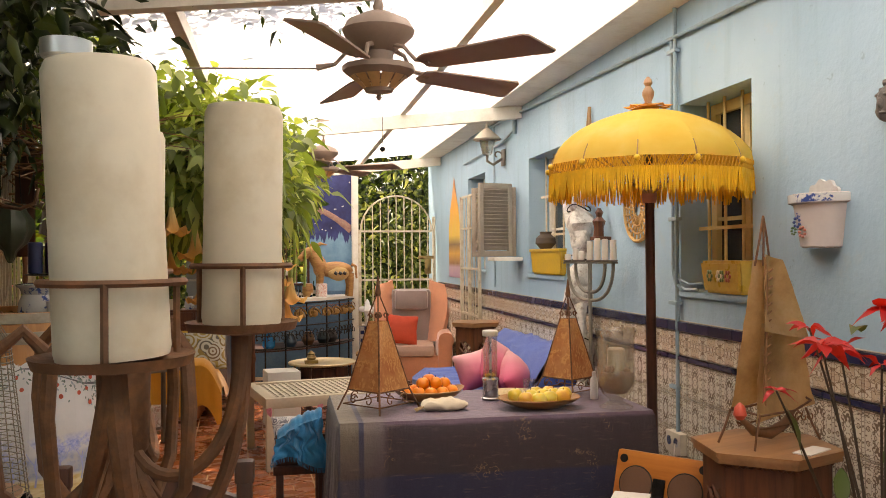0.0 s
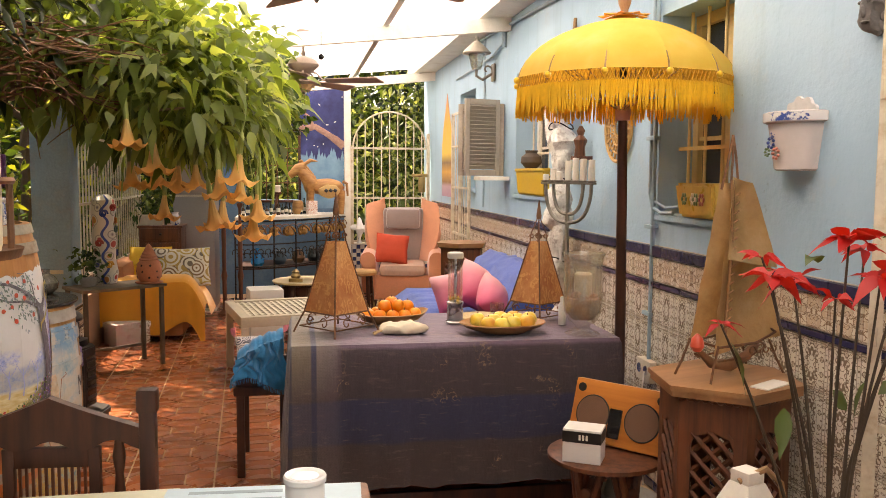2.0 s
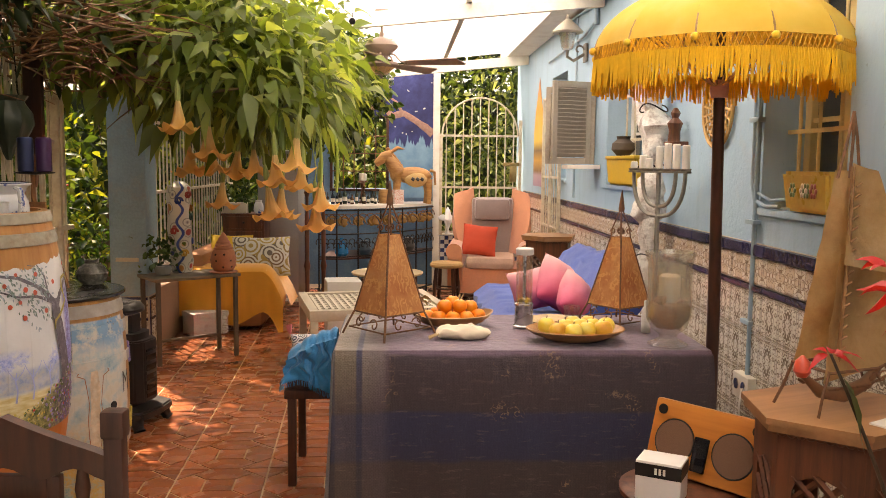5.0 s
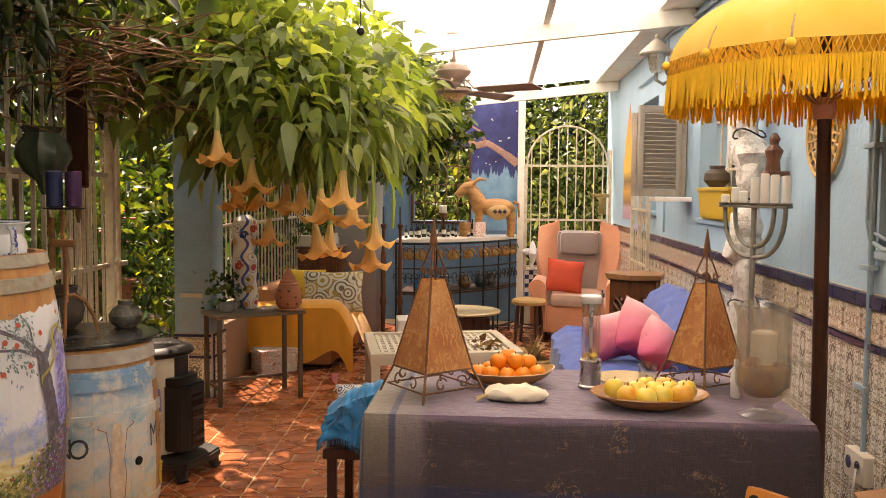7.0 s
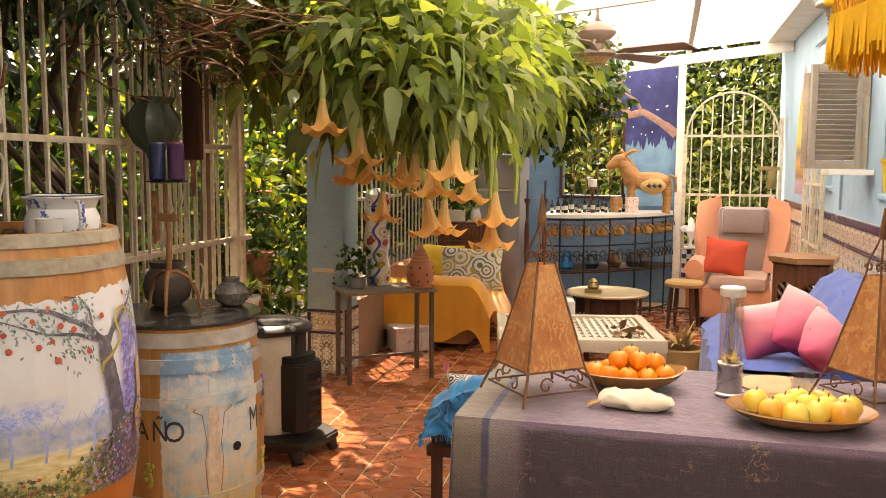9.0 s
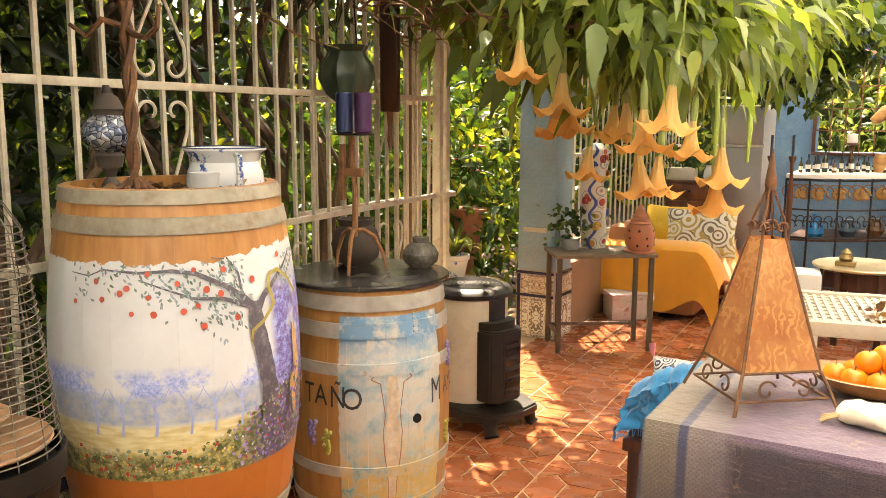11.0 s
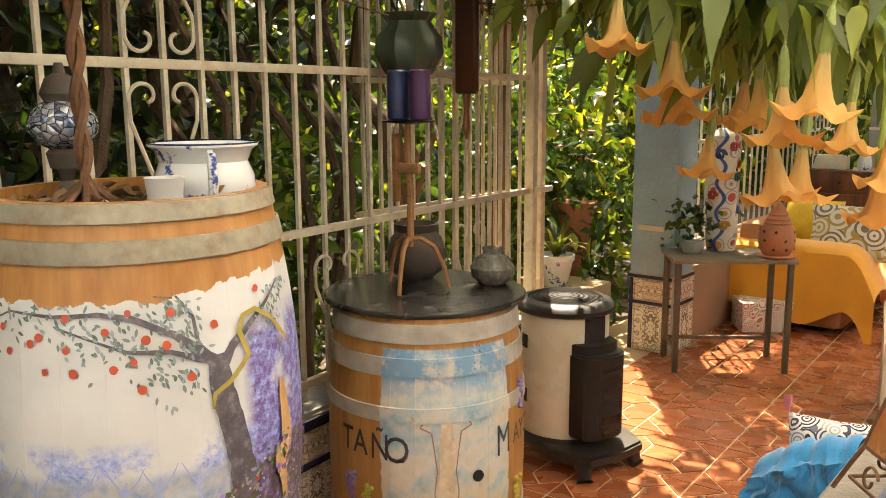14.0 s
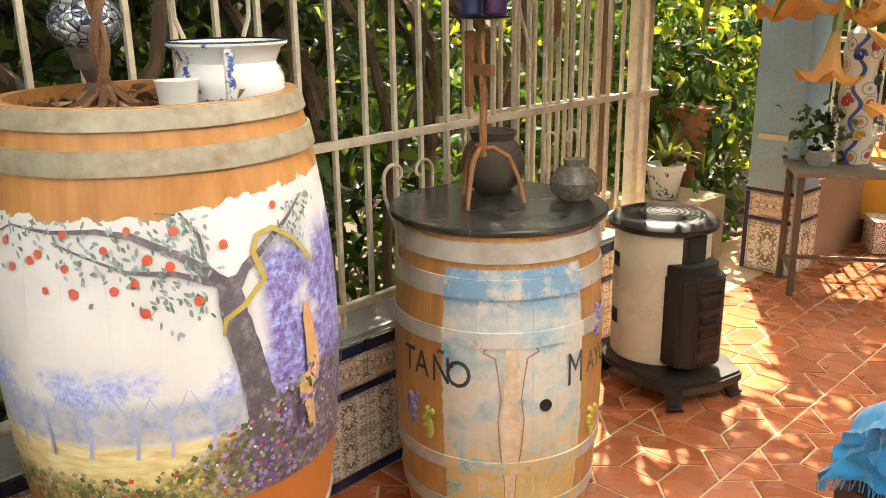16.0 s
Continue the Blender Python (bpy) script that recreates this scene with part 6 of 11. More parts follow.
for k, (ox, oy, oz) in enumerate(((-0.10, -0.01, 0.045), (-0.055, -0.045, 0.048), (0.0, -0.06, 0.048), (0.055, -0.05, 0.048), (0.105, -0.01, 0.050), (-0.06, 0.03, 0.05), (0.0, 0.015, 0.055), (0.055, 0.03, 0.052), (-0.03, -0.015, 0.088), (0.03, -0.02, 0.090), (0.005, 0.02, 0.098), (0.075, 0.01, 0.082))):
    fruit("orange", "ripe orange in the wooden bowl", "orange", (0.84 + ox, 4.22 + oy, TT + oz - 0.004), 0.031, M_ORANGE, 0.95, "oranges in the bowl")
PLATE = thing("fruit_plate", (1.29, 3.955, TT), "wide shallow wooden fruit plate", "plate", 2)
g = BM()
lathe(g, [(0.08, 0.0), (0.10, 0.004), (0.165, 0.028), (0.188, 0.044), (0.184, 0.048), (0.15, 0.030), (0.09, 0.012)], 44)
for v in g.verts:
    v.co.y *= 0.72
part("body", g, M_TRAYWOOD, PLATE)
g = BM()
for k in range(9):
    a = k * 0.7
    bx = [(0.15 * math.cos(a + d) * s, 0.10 * math.sin(a + d) * s) for d, s in ((-0.3, 0.6), (0.3, 0.62), (0.2, 1.02), (-0.25, 0.98))]
    vs = [g.verts.new((x, y, 0.022 + 0.06 * max(0, math.hypot(x, y) - 0.08))) for x, y in bx]
    g.faces.new(vs)
part("paper", g, plain("cream_wrapping_paper", (0.70, 0.60, 0.44), 0.8, vary=0.1), PLATE, "cream paper lining")
for k, (ax, ay, az) in enumerate(((-0.11, 0.0, 0.056), (-0.075, -0.045, 0.046), (-0.02, -0.062, 0.044), (0.035, -0.045, 0.048), (0.095, -0.045, 0.050), (0.115, 0.0, 0.056), (-0.04, 0.0, 0.050), (0.02, 0.01, 0.050), (0.065, 0.0, 0.052), (0.06, 0.05, 0.054), (0.0, 0.055, 0.052))):
    fruit("apple", "yellow apple on the wooden plate", "apple", (1.29 + ax, 3.955 + ay, TT + az), 0.034 if k != 4 else 0.037, M_BLUSH if k in (1, 9, 4) else M_YELLOW, 0.93, "apples on the plate")

# metal and glass shaker
SH = thing("glass_shaker", (1.13, 4.205, TT), "tall clear glass shaker with steel base and cap", "shaker")
M_STEEL = plain("brushed_steel", (0.55, 0.54, 0.52), 0.28, 0.9, vary=0.12, bump=0.05)
g = BM()
lathe(g, [(0.040, 0.0), (0.043, 0.004), (0.043, 0.008), (0.037, 0.012), (0.036, 0.085), (0.038, 0.090), (0.038, 0.098), (0.034, 0.10)], 32)
part("base", g, M_STEEL, SH)
g = BM()
lathe(g, [(0.034, 0.10), (0.034, 0.295), (0.031, 0.295), (0.031, 0.103)], 32, caps=False)
part("tube", g, glassy("shaker_glass", (0.96, 0.95, 0.94), 0.05, 0.80), SH, "clear glass tube")
g = BM()
lathe(g, [(0.0345, 0.295), (0.0365, 0.298), (0.0365, 0.318), (0.033, 0.322)], 32)
part("cap", g, plain("pale_plastic_cap", (0.62, 0.60, 0.57), 0.4), SH)
g = BM()
lathe(g, [(0.006, 0.10), (0.007, 0.292)], 10)
part("rod", g, M_STEEL, SH)
g = BM()
for k in range(14):
    a = k * 2.4
    ball(g, (0.018 * math.cos(a), 0.018 * math.sin(a), 0.108 + 0.003 * (k % 4)), 0.009, 0.007, 0.006, 8, 0.3)
part("pasta", g, plain("dry_yellow_pieces", (0.62, 0.40, 0.08), 0.7), SH, "yellow dry pieces in the bottom")
# tumbler and red drop
TU = thing("glass_tumbler", (1.335, 4.25, TT), "small clear glass tumbler with red dregs", "glass")
g = BM()
lathe(g, [(0.026, 0.0), (0.031, 0.004), (0.034, 0.08), (0.0325, 0.08), (0.029, 0.010)], 24, caps=False)
lathe(g, [(0.0005, 0.004), (0.028, 0.004)], 24)
part("body", g, glassy("tumbler_glass", (0.97, 0.97, 0.96), 0.03, 0.85), TU)
g = BM()
ball(g, (0.0, 0, 0.012), 0.014, 0.012, 0.007, 10, 0.4)
part("dregs", g, M_APPLE, TU)
# crumpled napkin bundle
NB = thing("napkin_bundle", (0.87, 3.99, TT), "crumpled cream cloth napkin on the table", "napkin")
g = BM()
ball(g, (0, 0, 0.022), 0.105, 0.052, 0.030, 26, 0.0)
for v in g.verts:
    v.co.z += 0.010 * noise.noise(v.co * 32) + 0.006 * noise.noise(v.co * 70)
    v.co.y += 0.014 * noise.noise(v.co * 22 + Vector((4, 0, 0)))
    v.co.z = max(v.co.z, 0.0)
part("body", g, plain("cream_napkin", (0.72, 0.62, 0.46), 0.8, vary=0.1, bump=0.4), NB)
g = BM()
for k in range(3):
    tube(g, [(-0.09, -0.02 + 0.01 * k, 0.02), (-0.115, -0.03 + 0.012 * k, 0.012), (-0.13, -0.035 + 0.02 * k, 0.004)], 0.004, 6)
part("cord", g, plain("straw_cord", (0.50, 0.34, 0.16), 0.8), NB)


def ornament_hide():
    m, nt, bsdf = shader("painted_hide_shade")
    v = where(nt)
    c = ramp(nt, noise_of(nt, v, 7.0, 6.0, 0.65), (0.3, (0.46, 0.15, 0.05)), (0.5, (0.60, 0.27, 0.10)), (0.68, (0.70, 0.42, 0.19)))
    sw = node(nt, "ShaderNodeTexWave", Vector=v, Scale=16.0, Distortion=11.0, Detail=2.5, Detail_Scale=2.2)
    mask = ramp(nt, noise_of(nt, v, 16.0, 2.0), (0.42, (0, 0, 0)), (0.52, (1, 1, 1)))
    orn = calc(nt, 'MULTIPLY', ramp(nt, sw.outputs["Fac"], (0.62, (0, 0, 0)), (0.75, (1, 1, 1))), mask)
    c = mix_colour(nt, calc(nt, 'MULTIPLY', orn, 0.6), c, (0.78, 0.45, 0.17, 1))
    nt.links.new(c, bsdf.inputs["Base Color"])
    bsdf.inputs["Roughness"].default_value = 0.55
    bumped(nt, bsdf, noise_of(nt, v, 40.0, 5.0), 0.4, 0.002)
    tr = node(nt, "ShaderNodeBsdfTranslucent", Color=c)
    mx = nt.nodes.new("ShaderNodeMixShader")
    mx.inputs[0].default_value = 0.3
    nt.links.new(bsdf.outputs[0], mx.inputs[1])
    nt.links.new(tr.outputs[0], mx.inputs[2])
    nt.links.new(mx.outputs[0], nt.nodes["Material Output"].inputs["Surface"])
    return m


M_HIDE = ornament_hide()


def pyramid_lamp(at, rz, s):
    """Iron table lamp: scrolled foot, four-sided painted hide shade, scroll crown and spike."""
    L = thing("pyramid_table_lamp", at, "orange painted hide pyramid lamp on scrolled iron legs", "lamp", rz, "pyramid lamps on the table")
    b, t = 0.091 * s, 0.028 * s
    z0, z1 = 0.088 * s, 0.372 * s
    for k in range(4):
        R = Matrix.Rotation(k * math.pi / 2, 4, 'Z')
        g = BM()
        n = 6
        grid = [[None] * (n + 1) for _ in range(n + 1)]
        for i in range(n + 1):
            for j in range(n + 1):
                f = j / n
                w = b + (t - b) * f
                u = -w + 2 * w * i / n
                bulge = -0.006 * s * math.sin(math.pi * i / n) * math.sin(math.pi * f)
                grid[i][j] = g.verts.new(R @ Vector((u, -w - bulge - 0.001, z0 + (z1 - z0) * f)))
        for i in range(n):
            for j in range(n):
                g.faces.new((grid[i][j], grid[i + 1][j], grid[i + 1][j + 1], grid[i][j + 1])).smooth = True
        part("shade_panel", g, M_HIDE, L)
        g = BM()
        tube(g, [R @ Vector(p) for p in ((-b, -b, z0), (-t, -t, z1))], 0.0038 * s, 6)
        tube(g, [R @ Vector(p) for p in ((-b, -b, z0), (b, -b, z0))], 0.0035 * s, 6)
        part("rib", g, M_RUST, L)
        g = BM()
        o = b * 1.34
        tube(g, [R @ Vector(p) for p in ((-b, -b, z0), (-b * 1.15, -b * 1.15, z0 * 0.6), (-o, -o, 0.004))], 0.0042 * s, 6)
        part("leg", g, M_RUST, L)
        g = BM()
        tube(g, [R @ Vector(p) for p in ((-o * 0.86, -o * 0.86, 0.03 * s), (o * 0.86, -o * 0.86, 0.03 * s))], 0.003 * s, 6)
        for sx in (-1, 1):
            tube(g, [R @ p for p in spiral((sx * 0.042 * s, -o * 0.87, 0.052 * s), (-sx, 0, 0), (0, 0.18, 1), 0.024 * s, 0.007 * s, 0.4, 6.4, 16)], 0.0028 * s, 5)
        part("foot_scroll", g, M_RUST, L)
        g = BM()
        tube(g, [R @ Vector(p) for p in ((-t, -t, z1), (-t * 0.86, -t * 0.86, z1 + 0.04 * s), (-t * 0.25, -t * 0.25, z1 + 0.10 * s), (-0.002, -0.002, z1 + 0.13 * s))], 0.003 * s, 6)
        tube(g, [R @ p for p in spiral((0.018 * s, -t * 0.95, z1 + 0.022 * s), (1, 0, 0), (0, 0, 1), 0.016 * s, 0.005 * s, 0, 5.0, 14)], 0.0026 * s, 5)
        tube(g, [R @ p for p in spiral((-0.018 * s, -t * 0.95, z1 + 0.022 * s), (-1, 0, 0), (0, 0, 1), 0.016 * s, 0.005 * s, 0, 5.0, 14)], 0.0026 * s, 5)
        part("crown_scroll", g, M_RUST, L)
    g = BM()
    lathe(g, [(0.011 * s, z1 + 0.105 * s), (0.013 * s, z1 + 0.118 * s), (0.011 * s, z1 + 0.135 * s), (0.002 * s, z1 + 0.195 * s)], 12)
    part("spike", g, M_RUST, L)
    return L


pyramid_lamp((0.59, 4.055, TT), 40, 1.04)
pyramid_lamp((1.53, 4.255, TT), 33, 0.98)

# glass hurricane vase with sand and a candle
VA = thing("hurricane_vase", (1.615, 3.87, TT), "large glass hurricane vase with shells and a candle", "vase")
g = BM()
lathe(g, [(0.072, 0.0), (0.074, 0.006), (0.05, 0.018), (0.030, 0.030), (0.034, 0.042), (0.062, 0.062), (0.079, 0.10), (0.082, 0.15), (0.078, 0.22), (0.080, 0.30), (0.092, 0.345), (0.090, 0.346), (0.077, 0.30), (0.075, 0.22), (0.078, 0.15), (0.074, 0.10), (0.05, 0.066)], 40, caps=False)
part("glass", g, glassy("hazy_glass", (0.95, 0.94, 0.90), 0.08, 0.88, 0.10), VA, "hazy clear glass")
g = BM()
lathe(g, [(0.045, 0.066), (0.070, 0.098), (0.0755, 0.14), (0.070, 0.155), (0.03, 0.165)], 30, wob=0.01)
part("sand", g, plain("brown_sand", (0.33, 0.20, 0.10), 0.9, big=20, fine=200, vary=0.6, bump=0.8), VA)
for k in range(11):
    g = BM()
    a = k * 2.0
    ball(g, (0.045 * math.cos(a), 0.045 * math.sin(a), 0.163 + 0.004 * (k % 3)), 0.020, 0.012, 0.008, 10, 0.4, Euler((k, k * 2, a)).to_matrix())
    part("shell", g, plain("shell_%d" % k, (0.45 + 0.03 * (k % 5), 0.32, 0.20), 0.5, vary=0.3), VA)
g = BM()
lathe(g, [(0.036, 0.158), (0.038, 0.165), (0.038, 0.255), (0.030, 0.262)], 24)
part("candle", g, plain("ivory_wax", (0.74, 0.66, 0.50), 0.5, vary=0.06, bump=0.05), VA)
# white bottle beside the vase, dish cloth
SP = thing("white_bottle", (1.60, 4.10, TT), "slim white plastic bottle beside the vase", "bottle")
g = BM()
lathe(g, [(0.016, 0.0), (0.018, 0.004), (0.018, 0.09), (0.009, 0.105), (0.009, 0.125), (0.006, 0.128)], 16)
part("body", g, plain("white_plastic", (0.75, 0.74, 0.70), 0.35, vary=0.05), SP)
MT = thing("woven_mat", (1.28, 4.36, TT), "small round straw mat at the table edge", "mat")
g = BM()
lathe(g, [(0.11, 0.0), (0.115, 0.003), (0.11, 0.006)], 30)
for k in range(7):
    lathe(g, [(0.015 * k + 0.004, 0.0065), (0.015 * k + 0.010, 0.0085), (0.015 * k + 0.016, 0.0065)], 30, caps=False)
part("weave", g, plain("straw_weave", (0.52, 0.38, 0.20), 0.8, vary=0.3), MT)

# turquoise throw over a low bench end, with patterned cushion
def rumpled(bm, pts_fn, nu, nv):
    grid = [[bm.verts.new(pts_fn(i / nu, j / nv)) for j in range(nv + 1)] for i in range(nu + 1)]
    for i in range(nu):
        for j in range(nv):
            bm.faces.new((grid[i][j], grid[i + 1][j], grid[i + 1][j + 1], grid[i][j + 1])).smooth = True


SEAT = thing("low_bench", (0.24, 4.50, 0), "low dark wooden bench at the table end", "bench")
g = BM()
box(g, -0.11, -0.04, 0.40, 0.145, 0.42, 0.44, 0.006)
part("seat", g, M_DARKWOOD, SEAT)
for lx, ly in ((-0.08, 0.0), (0.12, 0.0), (-0.08, 0.38), (0.12, 0.38)):
    g = BM()
    box(g, lx - 0.018, ly - 0.018, 0, lx + 0.018, ly + 0.018, 0.40, 0.003)
    part("leg", g, M_DARKWOOD, SEAT)
for ly in (0.0, ):
    g = BM()
    box(g, -0.10, ly - 0.012, 0.44, 0.145, ly + 0.012, 0.585, 0.005)
    part("back", g, M_DARKWOOD, SEAT)


def throw_pt(u, v):
    # over the bench back and down both sides
    x = 0.185 + 0.235 * u
    s = v * 0.86
    w = 0.034 * noise.noise(Vector((u * 5.2, v * 2.8, 1.0))) + 0.024 * noise.noise(Vector((u * 13 + v * 4, v * 7, 4.0))) + 0.010 * math.sin(u * 17 + 3.0 * noise.noise(Vector((u * 3, v * 4, 7.0))))
    if s < 0.46:
        y, z = 4.262 - 0.035 - w * 0.8 - 0.02 * (1 - s / 0.46), 0.44 + 0.03 * math.sin(u * 5) * (1 - s / 0.46) + s * 0.466
        x -= 0.06 * (1 - s / 0.46) * (0.6 - u) - 0.03 * noise.noise(Vector((u * 4, v * 7, 9.0)))
    elif s < 0.60:
        a = (s - 0.46) / 0.14 * math.pi
        y, z = 4.30 - 0.055 * math.cos(a), 0.650 + 0.030 * math.sin(a) + w * 0.5
    else:
        y, z = 4.36 + 0.6 * (s - 0.60) + w, 0.642 - 0.55 * (s - 0.60) + w * 0.5
    return Vector((0.150 + (x - 0.185) * 0.90, y + 0.195, z + 0.028 - 0.10 * (1 - u) ** 1.5 * min(1.0, s / 0.46)))


g = BM()
rumpled(g, throw_pt, 44, 46)
ob = part("throw_blanket", g, plain("turquoise_cotton", (0.008, 0.20, 0.42), 0.85, big=5, fine=240, vary=0.3, bump=0.6, sheen=0.4))
tagged(ob, "turquoise fringed cotton throw hung over the bench", "throw")
g = BM()
for k in range(60):
    p = throw_pt(k / 59, 0.0)
    tube(g, [p, p + Vector((random.uniform(-0.006, 0.006), random.uniform(-0.006, 0.0), -0.022))], 0.0012, 4)
fr = part("fringe", g, ob.data.materials[0], ob)


def print_cloth(name, ground, inks, scale):
    m, nt, bsdf = shader(name)
    v = where(nt)
    vo = node(nt, "ShaderNodeTexVoronoi", Vector=v, Scale=scale)
    ring = calc(nt, 'SINE', calc(nt, 'MULTIPLY', vo.outputs["Distance"], 26.0))
    pickc = node(nt, "ShaderNodeSeparateColor", Color=vo.outputs["Color"]).outputs[0]
    ink = ramp(nt, pickc, *[(0.08 + 0.84 * i / max(1, len(inks) - 1), c) for i, c in enumerate(inks)])
    k = ramp(nt, ring, (0.1, (0, 0, 0)), (0.3, (1, 1, 1)))
    nt.links.new(mix_colour(nt, k, rgba(ground), ink), bsdf.inputs["Base Color"])
    bsdf.inputs["Roughness"].default_value = 0.85
    bumped(nt, bsdf, noise_of(nt, v, 260.0, 2.0), 0.4, 0.001)
    return m


def cushion(name, label, at, rot, w, h, d, material, tassels=False):
    c = thing(name, at, label, "cushion")
    c.matrix_world = Matrix.Translation(at) @ Euler([radians(a) for a in rot]).to_matrix().to_4x4()
    g = BM()
    n = 18
    for side in (1, -1):
        grid = []
        for i in range(n + 1):
            row = []
            for j in range(n + 1):
                u, v_ = 2 * i / n - 1, 2 * j / n - 1
                puff = ((1 - abs(u) ** 2.6) * (1 - abs(v_) ** 2.6)) ** 0.55
                pinch = 1 - 0.07 * (1 - abs(u)) * abs(v_) ** 2 - 0.07 * (1 - abs(v_)) * abs(u) ** 2
                row.append(g.verts.new((u * w / 2 * pinch, v_ * h / 2 * pinch, side * (d / 2 * puff + 0.006 * noise.noise(Vector((u * 3, v_ * 3, at[0] * 9 + side)))))))
            grid.append(row)
        for i in range(n):
            for j in range(n):
                g.faces.new((grid[i][j], grid[i + 1][j], grid[i + 1][j + 1], grid[i][j + 1])).smooth = True
    bmesh.ops.remove_doubles(g, verts=g.verts, dist=0.004)
    part("cover", g, material, c)
    if tassels:
        for sx in (-1, 1):
            g = BM()
            for k in range(6):
                tube(g, [(sx * w / 2, h / 2, 0), (sx * (w / 2 + 0.012) + 0.003 * k, h / 2 + 0.018, 0.004 * (k - 3)), (sx * (w / 2 + 0.016) + 0.004 * k, h / 2 + 0.045, 0.004 * (k - 3))], 0.003, 4)
            part("tassel", g, plain("pink_tassel", (0.62, 0.20, 0.24), 0.8), c, "pink tassel")
    return c


cushion("bench_cushion", "black and white printed cushion with pink tassels", (0.24, 4.80, 0.535), (66, 0, 12), 0.24, 0.18, 0.09, print_cloth("mono_print", (0.66, 0.64, 0.60), ((0.03, 0.03, 0.05), (0.06, 0.06, 0.10), (0.5, 0.48, 0.45)), 26.0), True)

# ---- sitting corner at the back ----
M_CARVED = woody("reddish_carved_wood", (0.15, 0.048, 0.017), (0.055, 0.017, 0.007), 18, 0.52)
M_ORANGECLOTH = plain("orange_blanket_cloth", (0.66, 0.28, 0.02), 0.85, big=4, fine=200, vary=0.22, bump=0.5, sheen=0.3)


M_LEGIRON = plain("brown_weathered_iron", (0.10, 0.075, 0.05), 0.6, 0.3, vary=0.4, stain=(0.20, 0.12, 0.06), amount=0.5)


def side_table():
    t = thing("plant_table", (-1.04, 6.66, 0), "slim weathered brown side table with pots", "table", 36)
    g = BM()
    box(g, 0, 0, 0.590, 0.63, 0.36, 0.612, 0.003)
    part("tabletop", g, plain("dark_weathered_board", (0.20, 0.145, 0.09), 0.6, vary=0.45, bump=0.4, stain=(0.10, 0.08, 0.06), amount=0.6), t)
    for lx, ly in ((0.03, 0.03), (0.60, 0.03), (0.60, 0.33), (0.03, 0.33)):
        g = BM()
        box(g, lx - 0.014, ly - 0.014, 0, lx + 0.014, ly + 0.014, 0.59, 0.002)
        part("leg", g, M_LEGIRON, t)
    g = BM()
    box(g, 0.03, 0.03, 0.10, 0.05, 0.33, 0.12)
    box(g, 0.03, 0.32, 0.10, 0.60, 0.335, 0.12)
    part("stretcher", g, M_LEGIRON, t)


side_table()
# terracotta lantern jar with cut stars
JAR = thing("clay_lantern", (-0.66, 7.06, 0.612), "terracotta lantern jar with a ringed pointed lid and cut stars", "lantern")
M_CLAY = plain("red_clay", (0.45, 0.17, 0.085), 0.75, big=8, vary=0.25, bump=0.3)
g = BM()
lathe(g, [(0.085, 0.0), (0.10, 0.006), (0.10, 0.012), (0.075, 0.014)], 28)
part("saucer", g, M_CLAY, JAR)
g = BM()
lathe(g, [(0.065, 0.012), (0.088, 0.05), (0.093, 0.10), (0.082, 0.15), (0.066, 0.175)], 30)
part("body", g, M_CLAY, JAR)
g = BM()
lathe(g, [(0.068, 0.175), (0.070, 0.182), (0.058, 0.195), (0.060, 0.203), (0.048, 0.218), (0.049, 0.226), (0.036, 0.243), (0.036, 0.25), (0.022, 0.268), (0.020, 0.276), (0.006, 0.295)], 26)
part("lid", g, M_CLAY, JAR)
for k in range(22):
    g = BM()
    a, z = k * 0.62, 0.05 + 0.045 * (k % 3)
    r = 0.0905 if k % 3 == 1 else 0.0885
    c = Vector((r * math.cos(a), r * math.sin(a), z))
    u, w = Vector((-math.sin(a), math.cos(a), 0)), Vector((0, 0, 1))
    cv = g.verts.new(c + Vector((math.cos(a), math.sin(a), 0)) * 0.004)
    rim = [g.verts.new(c + (u * math.cos(j * math.pi / 5) + w * math.sin(j * math.pi / 5)) * (0.012 if j % 2 == 0 else 0.005) + Vector((math.cos(a), math.sin(a), 0)) * 0.003) for j in range(10)]
    for j in range(10):
        g.faces.new((cv, rim[j], rim[(j + 1) % 10]))
    part("star_hole", g, M_BLACKIRON, JAR)
# tall painted ornament
MO = thing("mosaic_ornament", (-0.98, 7.10, 0.612), "tall cream glazed sculpture painted with blue waves and blots", "sculpture")
g = BM()
lathe(g, [(0.075, 0.0), (0.085, 0.08), (0.070, 0.20), (0.085, 0.32), (0.072, 0.44), (0.088, 0.54), (0.080, 0.62), (0.035, 0.66)], 24, wob=0.12)
part("body", g, painted_post(), MO)
SWIRL = [((0.45, 0.06, 0.04), 0.30), ((0.03, 0.06, 0.25), 0.52), ((0.62, 0.35, 0.04), 0.14), ((0.45, 0.06, 0.04), 0.56), ((0.04, 0.10, 0.08), 0.40), ((0.03, 0.06, 0.25), 0.22), ((0.62, 0.20, 0.04), 0.46), ((0.5, 0.05, 0.05), 0.07)]
for k, (c, z) in enumerate(SWIRL * 2):
    a = -1.9 + k * 0.42 % 3.2
    g = BM()
    tube(g, [Vector((0.088 * math.cos(a + 0.28 * math.cos(t) * (1 - t / 8)), 0.088 * math.sin(a + 0.28 * math.cos(t) * (1 - t / 8)), z + 0.032 * math.sin(t) * (1 - t / 8))) for t in (j * 0.4 for j in range(18))], 0.007, 5)
    part("swirl", g, plain("swirl_%d" % k, c, 0.3), MO)
# small plants and stone on the table
PL = thing("small_pot_plant", (-1.06, 6.92, 0.612), "small leafy green plant in a pale stone pot", "potted plant")
g = BM()
